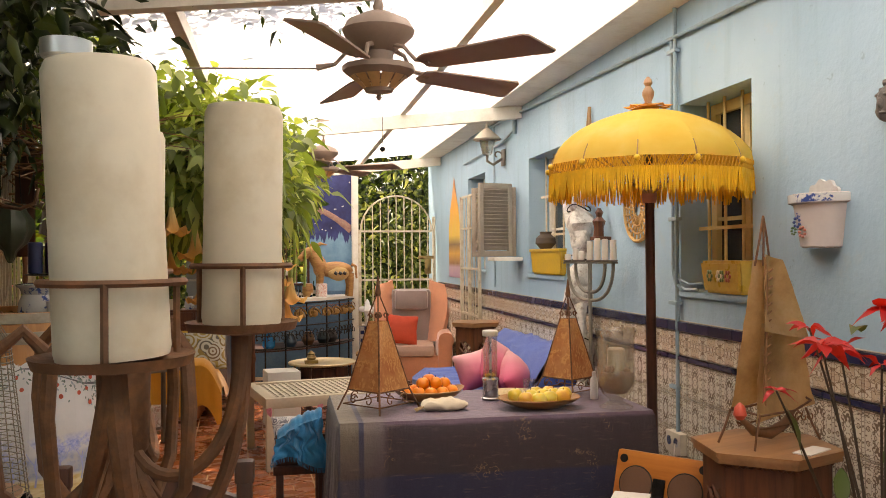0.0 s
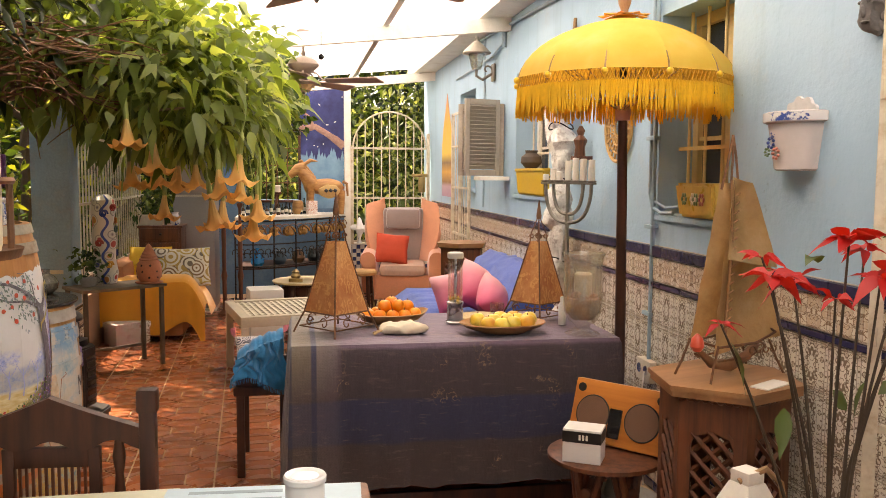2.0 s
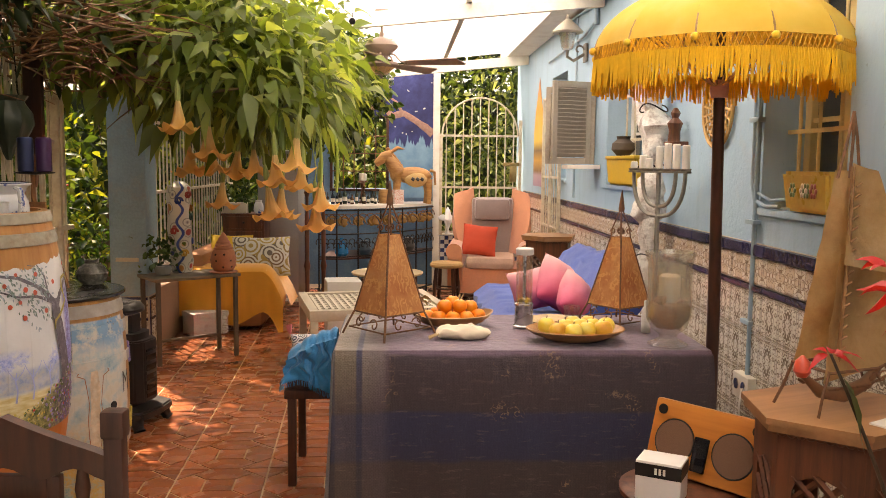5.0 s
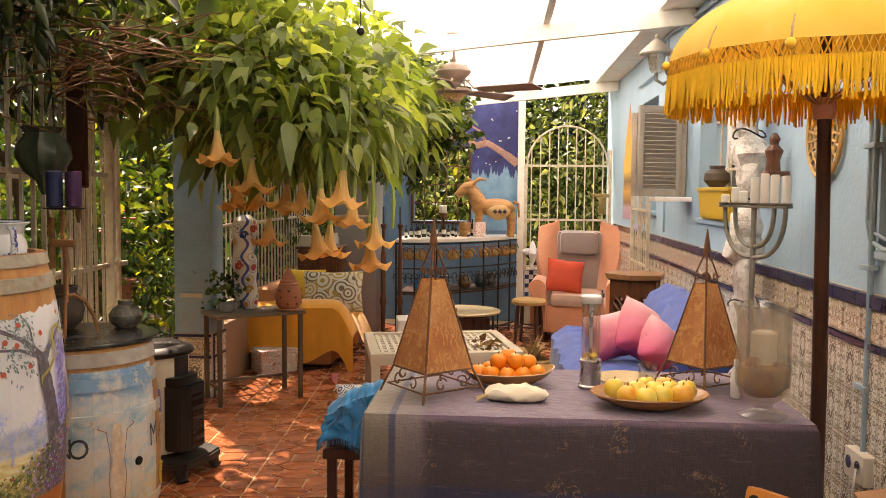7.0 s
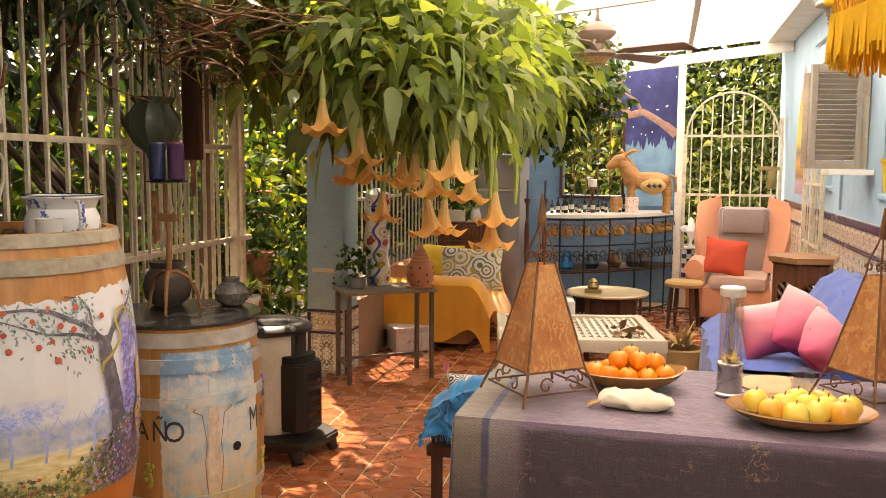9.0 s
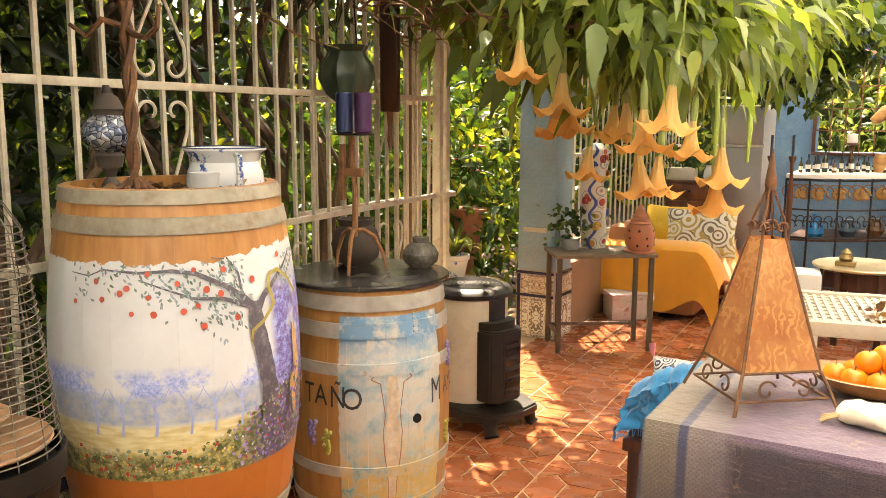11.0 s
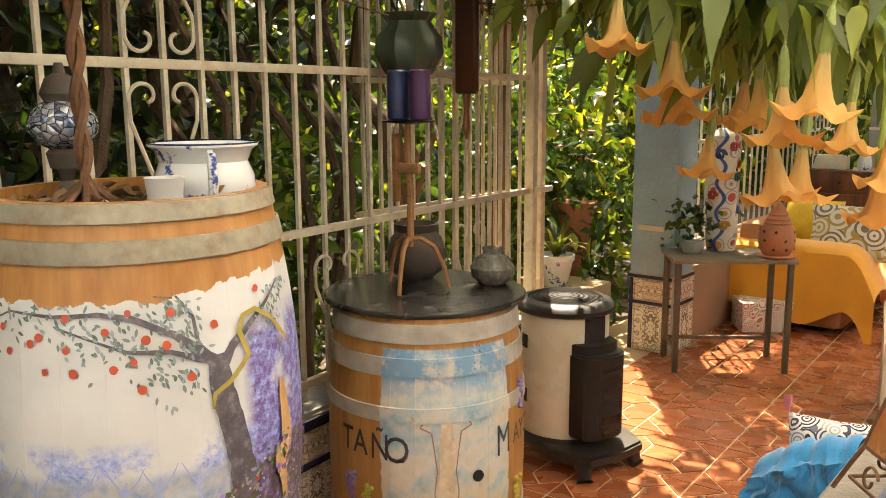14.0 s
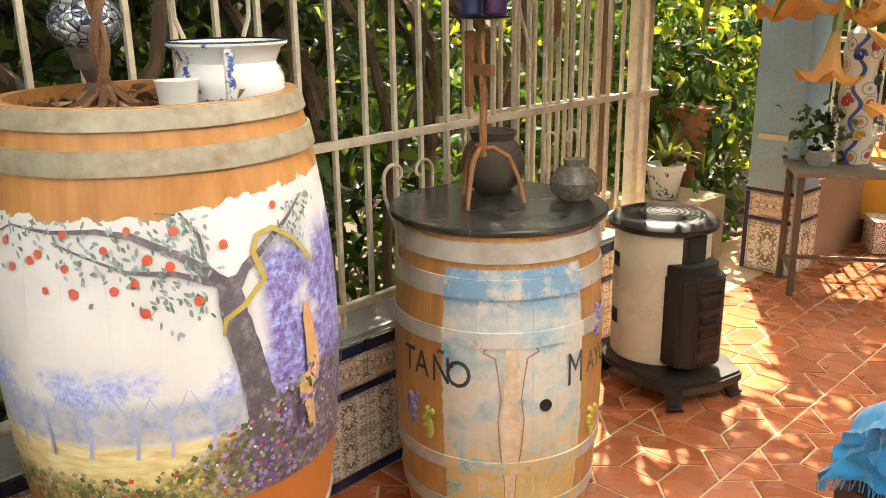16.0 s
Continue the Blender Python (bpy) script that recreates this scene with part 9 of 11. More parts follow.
for pts, r in (([(2.02, 10.3, 2.67), (2.02, 7.2, 2.58), (2.02, 4.11, 2.475), (2.02, 2.2, 2.41), (2.02, -1.0, 2.33)], 0.011), ([(2.02, 8.9, 2.38), (2.02, 7.35, 2.40), (2.02, 6.95, 2.46)], 0.009),
               ([(2.02, 4.10, 2.63), (2.02, 4.10, 0.60)], 0.011), ([(2.022, 4.145, 2.47), (2.022, 4.145, 1.36), (2.022, 4.12, 1.30), (2.022, 4.02, 1.275), (2.022, 3.90, 1.28)], 0.008),
               ([(2.02, 7.62, 2.60), (2.02, 7.62, 1.16)], 0.009), ([(2.024, 4.16, 1.40), (2.024, 4.12, 1.33), (2.024, 3.98, 1.30), (2.024, 3.85, 1.31)], 0.006), ([(2.02, 6.95, 2.42), (2.02, 6.95, 2.60)], 0.018)):
    g = BM()
    tube(g, pts, r, 8)
    part("pipe", g, M_PIPE, CN)
for z in (2.40, 2.0, 1.6, 1.2, 0.8):
    g = BM()
    box(g, 2.005, 4.08, z, 2.038, 4.165, z + 0.018, 0.003)
    part("clip", g, M_PIPE, CN)
SK = thing("wall_socket", (2.035, 4.10, 0.50), "cream double socket box on the tiles with a cable", "socket")
g = BM()
box(g, -0.045, -0.075, 0, 0, 0.075, 0.10, 0.006)
part("box", g, plain("cream_plastic", (0.68, 0.62, 0.50), 0.45, vary=0.08), SK)
for y in (-0.035, 0.035):
    g = BM()
    tube(g, [(-0.048, y, 0.055), (-0.044, y, 0.055)], 0.022, 14)
    part("outlet", g, M_STEEL, SK)
g = BM()
tube(g, [(-0.05, -0.03, 0.05), (-0.07, -0.06, -0.02), (-0.06, -0.10, -0.20), (-0.08, -0.12, -0.45)], 0.0035, 6)
part("cable", g, M_WHITE, SK)

# lantern on a bracket
SC = thing("wall_lantern", (2.035, 7.33, 2.26), "grey iron wall lantern with a glass shade", "wall lamp")
M_LAMPIRON = plain("grey_lamp_iron", (0.20, 0.18, 0.15), 0.55, 0.4, vary=0.3)
g = BM()
box(g, -0.02, -0.05, -0.06, 0, 0.05, 0.08, 0.008)
tube(g, [(-0.02, 0, 0.0), (-0.10, 0, -0.05), (-0.15, 0, -0.02), (-0.15, 0, 0.03)], 0.012, 8)
tube(g, spiral((-0.06, 0, 0.03), (1, 0, 0), (0, 0, 1), 0.04, 0.012, 0, 4.5, 14), 0.007, 6)
part("bracket", g, M_LAMPIRON, SC)
g = BM()
lathe(g, [(0.035, 0.03), (0.045, 0.045), (0.07, 0.16), (0.066, 0.16), (0.042, 0.05)], 14, (-0.15, 0, 0), caps=False)
part("glass", g, glassy("lantern_glass", (0.92, 0.92, 0.88), 0.1, 0.7, 0.15), SC)
g = BM()
lathe(g, [(0.115, 0.155), (0.12, 0.165), (0.085, 0.20), (0.045, 0.235), (0.03, 0.25), (0.012, 0.26), (0.016, 0.285), (0.004, 0.30)], 18, (-0.15, 0, 0))
part("hood", g, plain("pale_lamp_hood", (0.45, 0.40, 0.32), 0.55, vary=0.25), SC)

# yellow planter with a clay pot, painted planter on the sill
YP = thing("yellow_planter", (2.075, 6.10, 1.302), "yellow plastic trough planter on the window sill", "planter")
g = BM()
prism(g, [(-0.070, -0.33), (0.080, -0.33), (0.080, 0.33), (-0.070, 0.33)], 0, 0.17)
for v in g.verts:
    if v.co.z > 0.1:
        v.co.x *= 1.15
        v.co.y *= 1.05
g.faces.ensure_lookup_table()
bmesh.ops.bevel(g, geom=g.edges[:], offset=0.01, segments=2, affect='EDGES')
part("trough", g, plain("mustard_plastic", (0.60, 0.38, 0.03), 0.5, vary=0.15), YP)
g = BM()
box(g, -0.088, -0.35, 0.160, 0.097, 0.35, 0.182, 0.005)
part("rim", g, plain("mustard_rim", (0.52, 0.33, 0.03), 0.5, vary=0.15), YP)
small_pot("round_clay_pot", "small round brown clay pot on the planter", (2.06, 6.27, 1.485), [(0.04, 0), (0.075, 0.04), (0.07, 0.08), (0.04, 0.105), (0.045, 0.125), (0.035, 0.125)], M_CLAYDARK)
PN = thing("painted_planter", (2.062, 3.655, 1.272), "yellow ceramic planter painted with flowers on the sill", "planter")
g = BM()
prism(g, [(-0.06, -0.15), (0.07, -0.15), (0.07, 0.15), (-0.06, 0.15)], 0, 0.14)
for v in g.verts:
    if v.co.z > 0.1:
        v.co.x *= 1.25
        v.co.y *= 1.10
bmesh.ops.bevel(g, geom=g.edges[:], offset=0.012, segments=2, affect='EDGES')
part("trough", g, plain("ochre_glaze", (0.62, 0.42, 0.08), 0.3, big=7, vary=0.2, stain=(0.50, 0.26, 0.04), amount=0.6), PN)
for y, c in ((-0.07, (0.35, 0.09, 0.05)), (0.0, (0.68, 0.60, 0.42)), (0.08, (0.14, 0.20, 0.06)), (-0.02, (0.14, 0.20, 0.06))):
    g = BM()
    for k in range(6):
        a = k * math.pi / 3
        ball(g, (-0.071, y + 0.018 * math.cos(a), 0.075 + 0.018 * math.sin(a)), 0.003, 0.010, 0.010, 8)
    part("painted_flower", g, plain("flower_%d" % int(c[0] * 100 + y * 1000 + 500), c, 0.35), PN)

# wall pots, mask
WP = thing("wall_flowerpot", (2.037, 3.00, 1.46), "white half flowerpot with blue pattern hung on the wall", "wall pot")
g = BM()
rows = []
for r, z in ((0.070, 0.0), (0.078, 0.005), (0.100, 0.15), (0.115, 0.155), (0.115, 0.185), (0.105, 0.188)):
    rows.append([g.verts.new((-r * math.sin(t), r * 1.15 * math.cos(t), z)) for t in (k * math.pi / 16 for k in range(17))])
for a, b in zip(rows, rows[1:]):
    for k in range(16):
        g.faces.new((a[k], a[k + 1], b[k + 1], b[k])).smooth = True
g.faces.new(rows[0])
part("body", g, plain("pale_pink_glaze", (0.66, 0.60, 0.57), 0.25, vary=0.08, bump=0.05), WP)
g = BM()
rows = [[g.verts.new((-(0.1165 + 0.001 * (j % 2)) * math.sin(t), 0.1165 * 1.15 * math.cos(t), 0.157 + 0.027 * j)) for t in (k * math.pi / 16 for k in range(17))] for j in range(2)]
for k in range(16):
    g.faces.new((rows[0][k], rows[0][k + 1], rows[1][k + 1], rows[1][k]))
part("rim_band", g, M_DELFT, WP)
g = BM()
outline = [(0.085 * math.cos(t) * (1 + 0.05 * math.cos(9 * t)), 0.18 + 0.055 * math.sin(t) * (1 + 0.10 * math.cos(9 * t))) for t in (k * math.pi / 36 for k in range(37))]
front = [g.verts.new((-0.012, y, z)) for y, z in outline]
back = [g.verts.new((-0.001, y, z)) for y, z in outline]
g.faces.new(front)
for k in range(36):
    g.faces.new((front[k], back[k], back[k + 1], front[k + 1]))
part("back_plate", g, plain("white_back_glaze", (0.68, 0.66, 0.64), 0.25), WP)
for (y, z, c, s) in ((0.03, 0.09, (0.05, 0.08, 0.26), 0.016), (0.0, 0.055, (0.58, 0.22, 0.16), 0.016), (0.05, 0.06, (0.10, 0.20, 0.10), 0.012), (0.015, 0.12, (0.05, 0.08, 0.26), 0.011)):
    g = BM()
    for k in range(7):
        a = k * 0.9
        rad = 0.088
        ball(g, (-rad - 0.003, y + s * math.cos(a), z + s * math.sin(a)), 0.004, s * 0.55, s * 0.35, 8)
    part("painted_petals", g, plain("petal_%d" % int(c[0] * 1000 + z * 1000), c, 0.3), WP)
MK = thing("stone_mask", (2.037, 2.645, 1.905), "grey carved stone face mask on the wall", "wall ornament")
g = BM()
ball(g, (-0.015, 0, 0), 0.04, 0.045, 0.068, 24, 0.25)
for v in g.verts:
    v.co.x -= 0.016 * noise.noise(v.co * 28)
M_MASK = plain("dark_grey_stone", (0.15, 0.14, 0.13), 0.8, vary=0.4, bump=0.6, depth=0.006)
part("face", g, M_MASK, MK)
for name, y, z, ry, rz in (("nose", 0.0, -0.005, 0.009, 0.02), ("eye", -0.018, 0.02, 0.012, 0.006), ("eye", 0.018, 0.02, 0.012, 0.006), ("mouth", 0.0, -0.035, 0.018, 0.006)):
    g = BM()
    ball(g, (-0.052 if name != "nose" else -0.058, y, z), 0.011, ry, rz, 10)
    part(name, g, M_MASK, MK)
for k in range(12):
    a = k * 0.5236
    g = BM()
    ball(g, (-0.014, 0.046 * math.cos(a), 0.008 + 0.062 * math.sin(a)), 0.017, 0.016, 0.016, 8, 0.4)
    part("curl", g, M_MASK, MK)
TB = thing("talavera_wall_bowl", (2.037, 2.42, 1.50), "orange and blue painted half bowl on the wall", "wall pot")
g = BM()
rows = []
for r, z in ((0.015, 0.0), (0.06, 0.03), (0.095, 0.08), (0.108, 0.14), (0.100, 0.185), (0.104, 0.20), (0.112, 0.225), (0.100, 0.225)):
    rows.append([g.verts.new((-r * math.sin(t), r * math.cos(t), z)) for t in (k * math.pi / 16 for k in range(17))])
for a, b in zip(rows, rows[1:]):
    for k in range(16):
        g.faces.new((a[k], a[k + 1], b[k + 1], b[k])).smooth = True
part("body", g, print_cloth("orange_blue_glaze", (0.55, 0.17, 0.03), ((0.03, 0.05, 0.18), (0.62, 0.26, 0.05), (0.03, 0.06, 0.22)), 22), TB)
g = BM()
rows = [[g.verts.new((-(0.111) * math.sin(t), 0.111 * math.cos(t), 0.195 + 0.03 * j)) for t in (k * math.pi / 16 for k in range(17))] for j in range(2)]
for k in range(16):
    g.faces.new((rows[0][k], rows[0][k + 1], rows[1][k + 1], rows[1][k]))
part("rim", g, plain("cream_glaze_rim", (0.62, 0.52, 0.36), 0.3), TB)

# woven tray, rope hanger, bell
WT = thing("woven_wall_tray", (2.03, 4.56, 1.68), "round cane tray with cut-out pattern on the wall", "wall ornament")
g = BM()
R = Matrix.Rotation(radians(90), 4, 'Y')
for r in (0.17, 0.13, 0.09, 0.05):
    tube(g, [R @ Vector((r * math.cos(t), r * math.sin(t), -0.005)) for t in (k * 2 * math.pi / 36 for k in range(36))], 0.010 if r > 0.15 else 0.006, 6, True)
part("ring", g, plain("golden_cane", (0.50, 0.30, 0.10), 0.6, vary=0.3), WT)
for k in range(22):
    g = BM()
    a = k * 2 * math.pi / 22
    tube(g, [R @ Vector((0.04 * math.cos(a), 0.04 * math.sin(a), -0.005)), R @ Vector((0.17 * math.cos(a + 0.25), 0.17 * math.sin(a + 0.25), -0.005))], 0.006, 5)
    part("spoke", g, WT.children[0].data.materials[0], WT)
RH = thing("rope_hanger", (2.03, 5.25, 2.02), "twisted rope hanger with a pale ring on the wall", "rope")
g = BM()
tube(g, [(-0.01, -0.05, 0.0), (-0.015, -0.02, 0.20), (-0.01, 0.0, 0.32)], 0.010, 6)
tube(g, [(-0.01, 0.05, 0.0), (-0.015, 0.02, 0.20), (-0.01, 0.0, 0.32)], 0.010, 6)
part("rope", g, plain("brown_rope", (0.36, 0.22, 0.11), 0.9, fine=120, vary=0.4), RH)
g = BM()
tube(g, [(-0.012, 0.055 * math.cos(t), -0.03 + 0.045 * math.sin(t)) for t in (k * 2 * math.pi / 20 for k in range(20))], 0.010, 6, True)
part("ring", g, M_WHITE, RH)

# whitened driftwood column with a candelabra before it
DW = thing("driftwood_column", (1.93, 5.20, 0), "white painted gnarled driftwood trunk at the wall", "driftwood")
g = BM()
pts = [Vector((0.014 * math.sin(z * 9), 0.022 * math.cos(z * 7), z)) for z in (0.045 * k for k in range(45))]
tube(g, pts, [0.062 + 0.016 * math.sin(k * 0.75) + 0.012 * math.cos(k * 1.9) for k in range(45)], 18)
tube(g, [(0, 0.02, 1.55), (0.0, 0.10, 1.66), (-0.01, 0.13, 1.80), (0.0, 0.12, 1.96)], [0.045, 0.05, 0.055, 0.02], 10)
tube(g, [(0, -0.02, 1.2), (-0.03, -0.08, 1.10), (-0.02, -0.09, 0.95)], [0.04, 0.035, 0.012], 10)
for v in g.verts:
    v.co += Vector((noise.noise(v.co * 14), noise.noise(v.co * 14 + Vector((5, 0, 0))), 0)) * 0.032
part("trunk", g, plain("flaking_white_paint", (0.74, 0.71, 0.65), 0.75, big=12, fine=70, vary=0.3, bump=0.9, depth=0.01, stain=(0.26, 0.20, 0.15), amount=0.75), DW)
g = BM()
for z in (0.95, 1.18, 1.42, 1.72):
    tube(g, [(0.07 * math.cos(t), 0.07 * math.sin(t), z + 0.02 * math.sin(2 * t)) for t in (k * 2 * math.pi / 18 for k in range(18))], 0.004, 5, True)
part("wire", g, M_BLACKIRON, DW)
CD = thing("seven_arm_candelabra", (1.84, 4.78, 0), "grey iron candelabra with curved arms and white candles", "candelabra", -58)
M_GREYIRON = plain("grey_worn_iron", (0.26, 0.24, 0.20), 0.55, 0.5, vary=0.35)
g = BM()
tube(g, [(0, 0, 0.0), (0, 0, 1.40)], 0.011, 8)
lathe(g, [(0.13, 0.0), (0.13, 0.012), (0.03, 0.03), (0.02, 0.06)], 20)
part("stem", g, M_GREYIRON, CD)
for k, (r, low) in enumerate(((0.10, 1.235), (0.155, 1.19))):
    g = BM()
    n = 22
    tube(g, [(r * math.copysign(abs(math.cos(t)) ** 0.75, math.cos(t)), 0, 1.395 - (1.395 - low) * abs(math.sin(t)) ** 0.9) for t in (j * math.pi / n for j in range(n + 1))], 0.0095, 8)
    part("arm", g, M_GREYIRON, CD)
g = BM()
box(g, -0.175, -0.018, 1.392, 0.175, 0.018, 1.402, 0.003)
part("cross_bar", g, M_GREYIRON, CD)
for k, (x, hgt) in enumerate(((-0.155, 0.03), (-0.10, 0.06), (-0.06, 0.045), (0.0, 0.10), (0.05, 0.115), (0.10, 0.11), (0.155, 0.105))):
    g = BM()
    lathe(g, [(0.012, 1.400), (0.024, 1.404), (0.027, 1.412), (0.016, 1.413)], 14, (x, 0, 0))
    part("cup", g, M_GREYIRON, CD)
    g = BM()
    lathe(g, [(0.016, 1.413), (0.018, 1.42), (0.017, 1.413 + hgt), (0.012, 1.415 + hgt)], 12, (x, 0, 0), wob=0.06)
    part("candle", g, bpy.data.materials["white_wax"], CD)
# small brown wooden figure beside it
FG = thing("wooden_figurine", (1.98, 5.00, 1.545), "small dark wooden carved figurine on a wall bracket", "figurine")
g = BM()
box(g, -0.04, -0.05, -0.02, 0.055, 0.05, 0.0, 0.004)
lathe(g, [(0.03, 0.0), (0.025, 0.05), (0.035, 0.09), (0.014, 0.115), (0.022, 0.14), (0.008, 0.165)], 12, wob=0.2)
part("body", g, M_CARVED, FG)

# ---- yellow fringed parasol ----
UM = thing("fringed_parasol", (1.70, 3.70, 0), "yellow cotton parasol with tassels and a long fringe", "parasol")
M_YEL = plain("sunny_yellow_cotton", (0.82, 0.50, 0.025), 0.75, big=4, fine=180, vary=0.16, bump=0.3, sheen=0.3)


def canopy_material():
    m, nt, bsdf = shader("yellow_canopy_cotton")
    v = where(nt)
    n = noise_of(nt, v, 5.0, 5.0)
    c = ramp(nt, n, (0.3, (0.82, 0.52, 0.05)), (0.6, (0.88, 0.63, 0.11)), (0.8, (0.89, 0.70, 0.22)))
    nt.links.new(c, bsdf.inputs["Base Color"])
    bsdf.inputs["Roughness"].default_value = 0.8
    bumped(nt, bsdf, noise_of(nt, v, 220.0, 2.0), 0.3, 0.001)
    tr = node(nt, "ShaderNodeBsdfTranslucent", Color=mix_colour(nt, 1.0, c, (1.0, 0.62, 0.3, 1), 'MULTIPLY'))
    mx = nt.nodes.new("ShaderNodeMixShader")
    mx.inputs[0].default_value = 0.35
    nt.links.new(bsdf.outputs[0], mx.inputs[1])
    nt.links.new(tr.outputs[0], mx.inputs[2])
    nt.links.new(mx.outputs[0], nt.nodes["Material Output"].inputs["Surface"])
    return m


M_CANOPY = canopy_material()
RU, ZR, ZT = 0.425, 1.815, 2.055
NG = 12


def canopy_pt(a, t):
    """Point on the dome: t 0 at the crown, 1 at the rim; sags a little between ribs."""
    r = RU * math.sin(t * 1.45) / math.sin(1.45)
    dome = (math.cos(t * 1.45) - math.cos(1.45)) / (1 - math.cos(1.45))
    z = ZR + (ZT - ZR) * (0.72 * dome + 0.28 * (1 - t))
    sag = 1 - 0.035 * t * abs(math.sin(a * NG / 2))
    return Vector((r * sag * math.cos(a), r * sag * math.sin(a), z))


for k in range(NG):
    g = BM()
    nu, nv = 8, 10
    grid = [[g.verts.new(canopy_pt(2 * math.pi * (k + i / nu) / NG, 0.06 + 0.94 * j / nv)) for j in range(nv + 1)] for i in range(nu + 1)]
    for i in range(nu):
        for j in range(nv):
            g.faces.new((grid[i][j], grid[i + 1][j], grid[i + 1][j + 1], grid[i][j + 1])).smooth = True
    part("canopy_panel", g, M_CANOPY, UM)
    g = BM()
    rr = [canopy_pt(2 * math.pi * k / NG, 0.06 + 0.94 * j / nv) - Vector((0, 0, 0.006)) for j in range(nv + 1)]
    tube(g, rr, 0.004, 5)
    part("rib", g, M_TRAYWOOD, UM)
    g = BM()
    a = 2 * math.pi * (k + 0.5) / NG
    tube(g, [canopy_pt(2 * math.pi * k / NG, 0.6) - Vector((0, 0, 0.008)), (0.02 * math.cos(2 * math.pi * k / NG), 0.02 * math.sin(2 * math.pi * k / NG), 1.70)], 0.0035, 5)
    part("strut", g, M_TRAYWOOD, UM)
    g = BM()
    p = canopy_pt(2 * math.pi * k / NG, 1.0)
    ball(g, p * 1.0 + Vector((0.006 * math.cos(2 * math.pi * k / NG), 0.006 * math.sin(2 * math.pi * k / NG), -0.012)), 0.013, seg=10)
    part("pompom", g, M_YEL, UM)
# netted band and fringe
g = BM()
for k in range(150):
    a0, a1 = 2 * math.pi * k / 150, 2 * math.pi * (k + 1) / 150
    for sgn in (0, 1):
        pa, pb = canopy_pt(a0 if sgn == 0 else a1, 1.0), canopy_pt(a1 if sgn == 0 else a0, 1.0)
        tube(g, [pa, pb - Vector((0, 0, 0.044))], 0.0022, 4)
part("net_band", g, plain("ochre_net_cord", (0.60, 0.30, 0.02), 0.85, vary=0.25), UM)
M_FRINGE = plain("yellow_fringe_yarn", (0.78, 0.44, 0.02), 0.85, big=12, vary=0.25, bump=0.3)
random.seed(8)
for k in range(NG * 4):
    g = BM()
    for j in range(9):
        a = 2 * math.pi * (k + j / 9) / (NG * 4)
        p = canopy_pt(a, 1.0) - Vector((0, 0, 0.04))
        ln = random.uniform(0.080, 0.112) + 0.02 * noise.noise(Vector((k * 0.4, 0, 0)))
        sx, sy = random.uniform(-0.008, 0.008), random.uniform(-0.008, 0.008)
        tube(g, [p, p + Vector((sx * 0.4, sy * 0.4, -ln * 0.5)), p + Vector((sx, sy, -ln))], [0.0034, 0.0042, 0.0030], 4)
    part("fringe_lock", g, M_FRINGE, UM)
g = BM()
lathe(g, [(0.03, ZT - 0.006), (0.05, ZT + 0.006), (0.02, ZT + 0.02)], 18)
for k in range(9):
    a = k * 0.7
    vs = [g.verts.new(Vector((rr * math.cos(a + da), rr * math.sin(a + da), ZT + dz))) for rr, da, dz in ((0.02, -0.3, 0.02), (0.085, -0.25, 0.004), (0.105, 0.0, 0.010), (0.085, 0.25, 0.004), (0.02, 0.3, 0.02))]
    g.faces.new(vs)
part("top_frill", g, plain("orange_frill", (0.72, 0.30, 0.02), 0.8), UM)
g = BM()
lathe(g, [(0.016, ZT + 0.015), (0.014, ZT + 0.03), (0.024, ZT + 0.055), (0.026, ZT + 0.07), (0.018, ZT + 0.085), (0.011, ZT + 0.095), (0.019, ZT + 0.108), (0.017, ZT + 0.12), (0.006, ZT + 0.135)], 14)
part("finial", g, woody("pale_turned_wood", (0.46, 0.27, 0.14), (0.32, 0.16, 0.08), 20, 0.45), UM)
g = BM()
tube(g, [(0.10, 0.20, 0.0), (0.085, 0.175, 0.9), (0.02, 0.04, 1.70), (0.0, 0.0, ZT)], [0.024, 0.023, 0.019, 0.012], 12)
part("pole", g, M_DARKWOOD, UM)
g = BM()
lathe(g, [(0.028, 1.66), (0.032, 1.69), (0.028, 1.72)], 14, (0.022, 0.045, 0))
part("runner", g, plain("pink_worn_hub", (0.50, 0.25, 0.20), 0.6), UM)
g = BM()
lathe(g, [(0.20, 0), (0.20, 0.03), (0.06, 0.05), (0.035, 0.14)], 26, (0.10, 0.20, 0))
part("base", g, M_STONE, UM)

# ---- hexagonal table, boat lamp, poinsettia, speaker ----
lattice_hex_table("lattice_side_table", "carved six-sided wooden table with lattice panels", (1.78, 2.97, 0), 0.205, 0.80, 22)
BT_ = thing("sail_boat_lamp", (1.79, 2.98, 0.80), "boat-shaped lamp with patched hide sails on iron legs", "lamp", 20)


def sail_hide():
    m, nt, bsdf = shader("patched_parchment")
    v = where(nt)
    c = ramp(nt, noise_of(nt, v, 6.0, 7.0, 0.7), (0.28, (0.40, 0.23, 0.09)), (0.5, (0.58, 0.38, 0.17)), (0.72, (0.70, 0.52, 0.28)))
    nt.links.new(c, bsdf.inputs["Base Color"])
    bsdf.inputs["Roughness"].default_value = 0.6
    bumped(nt, bsdf, noise_of(nt, v, 24.0, 6.0), 0.6, 0.006)
    return m


M_SAIL = sail_hide()


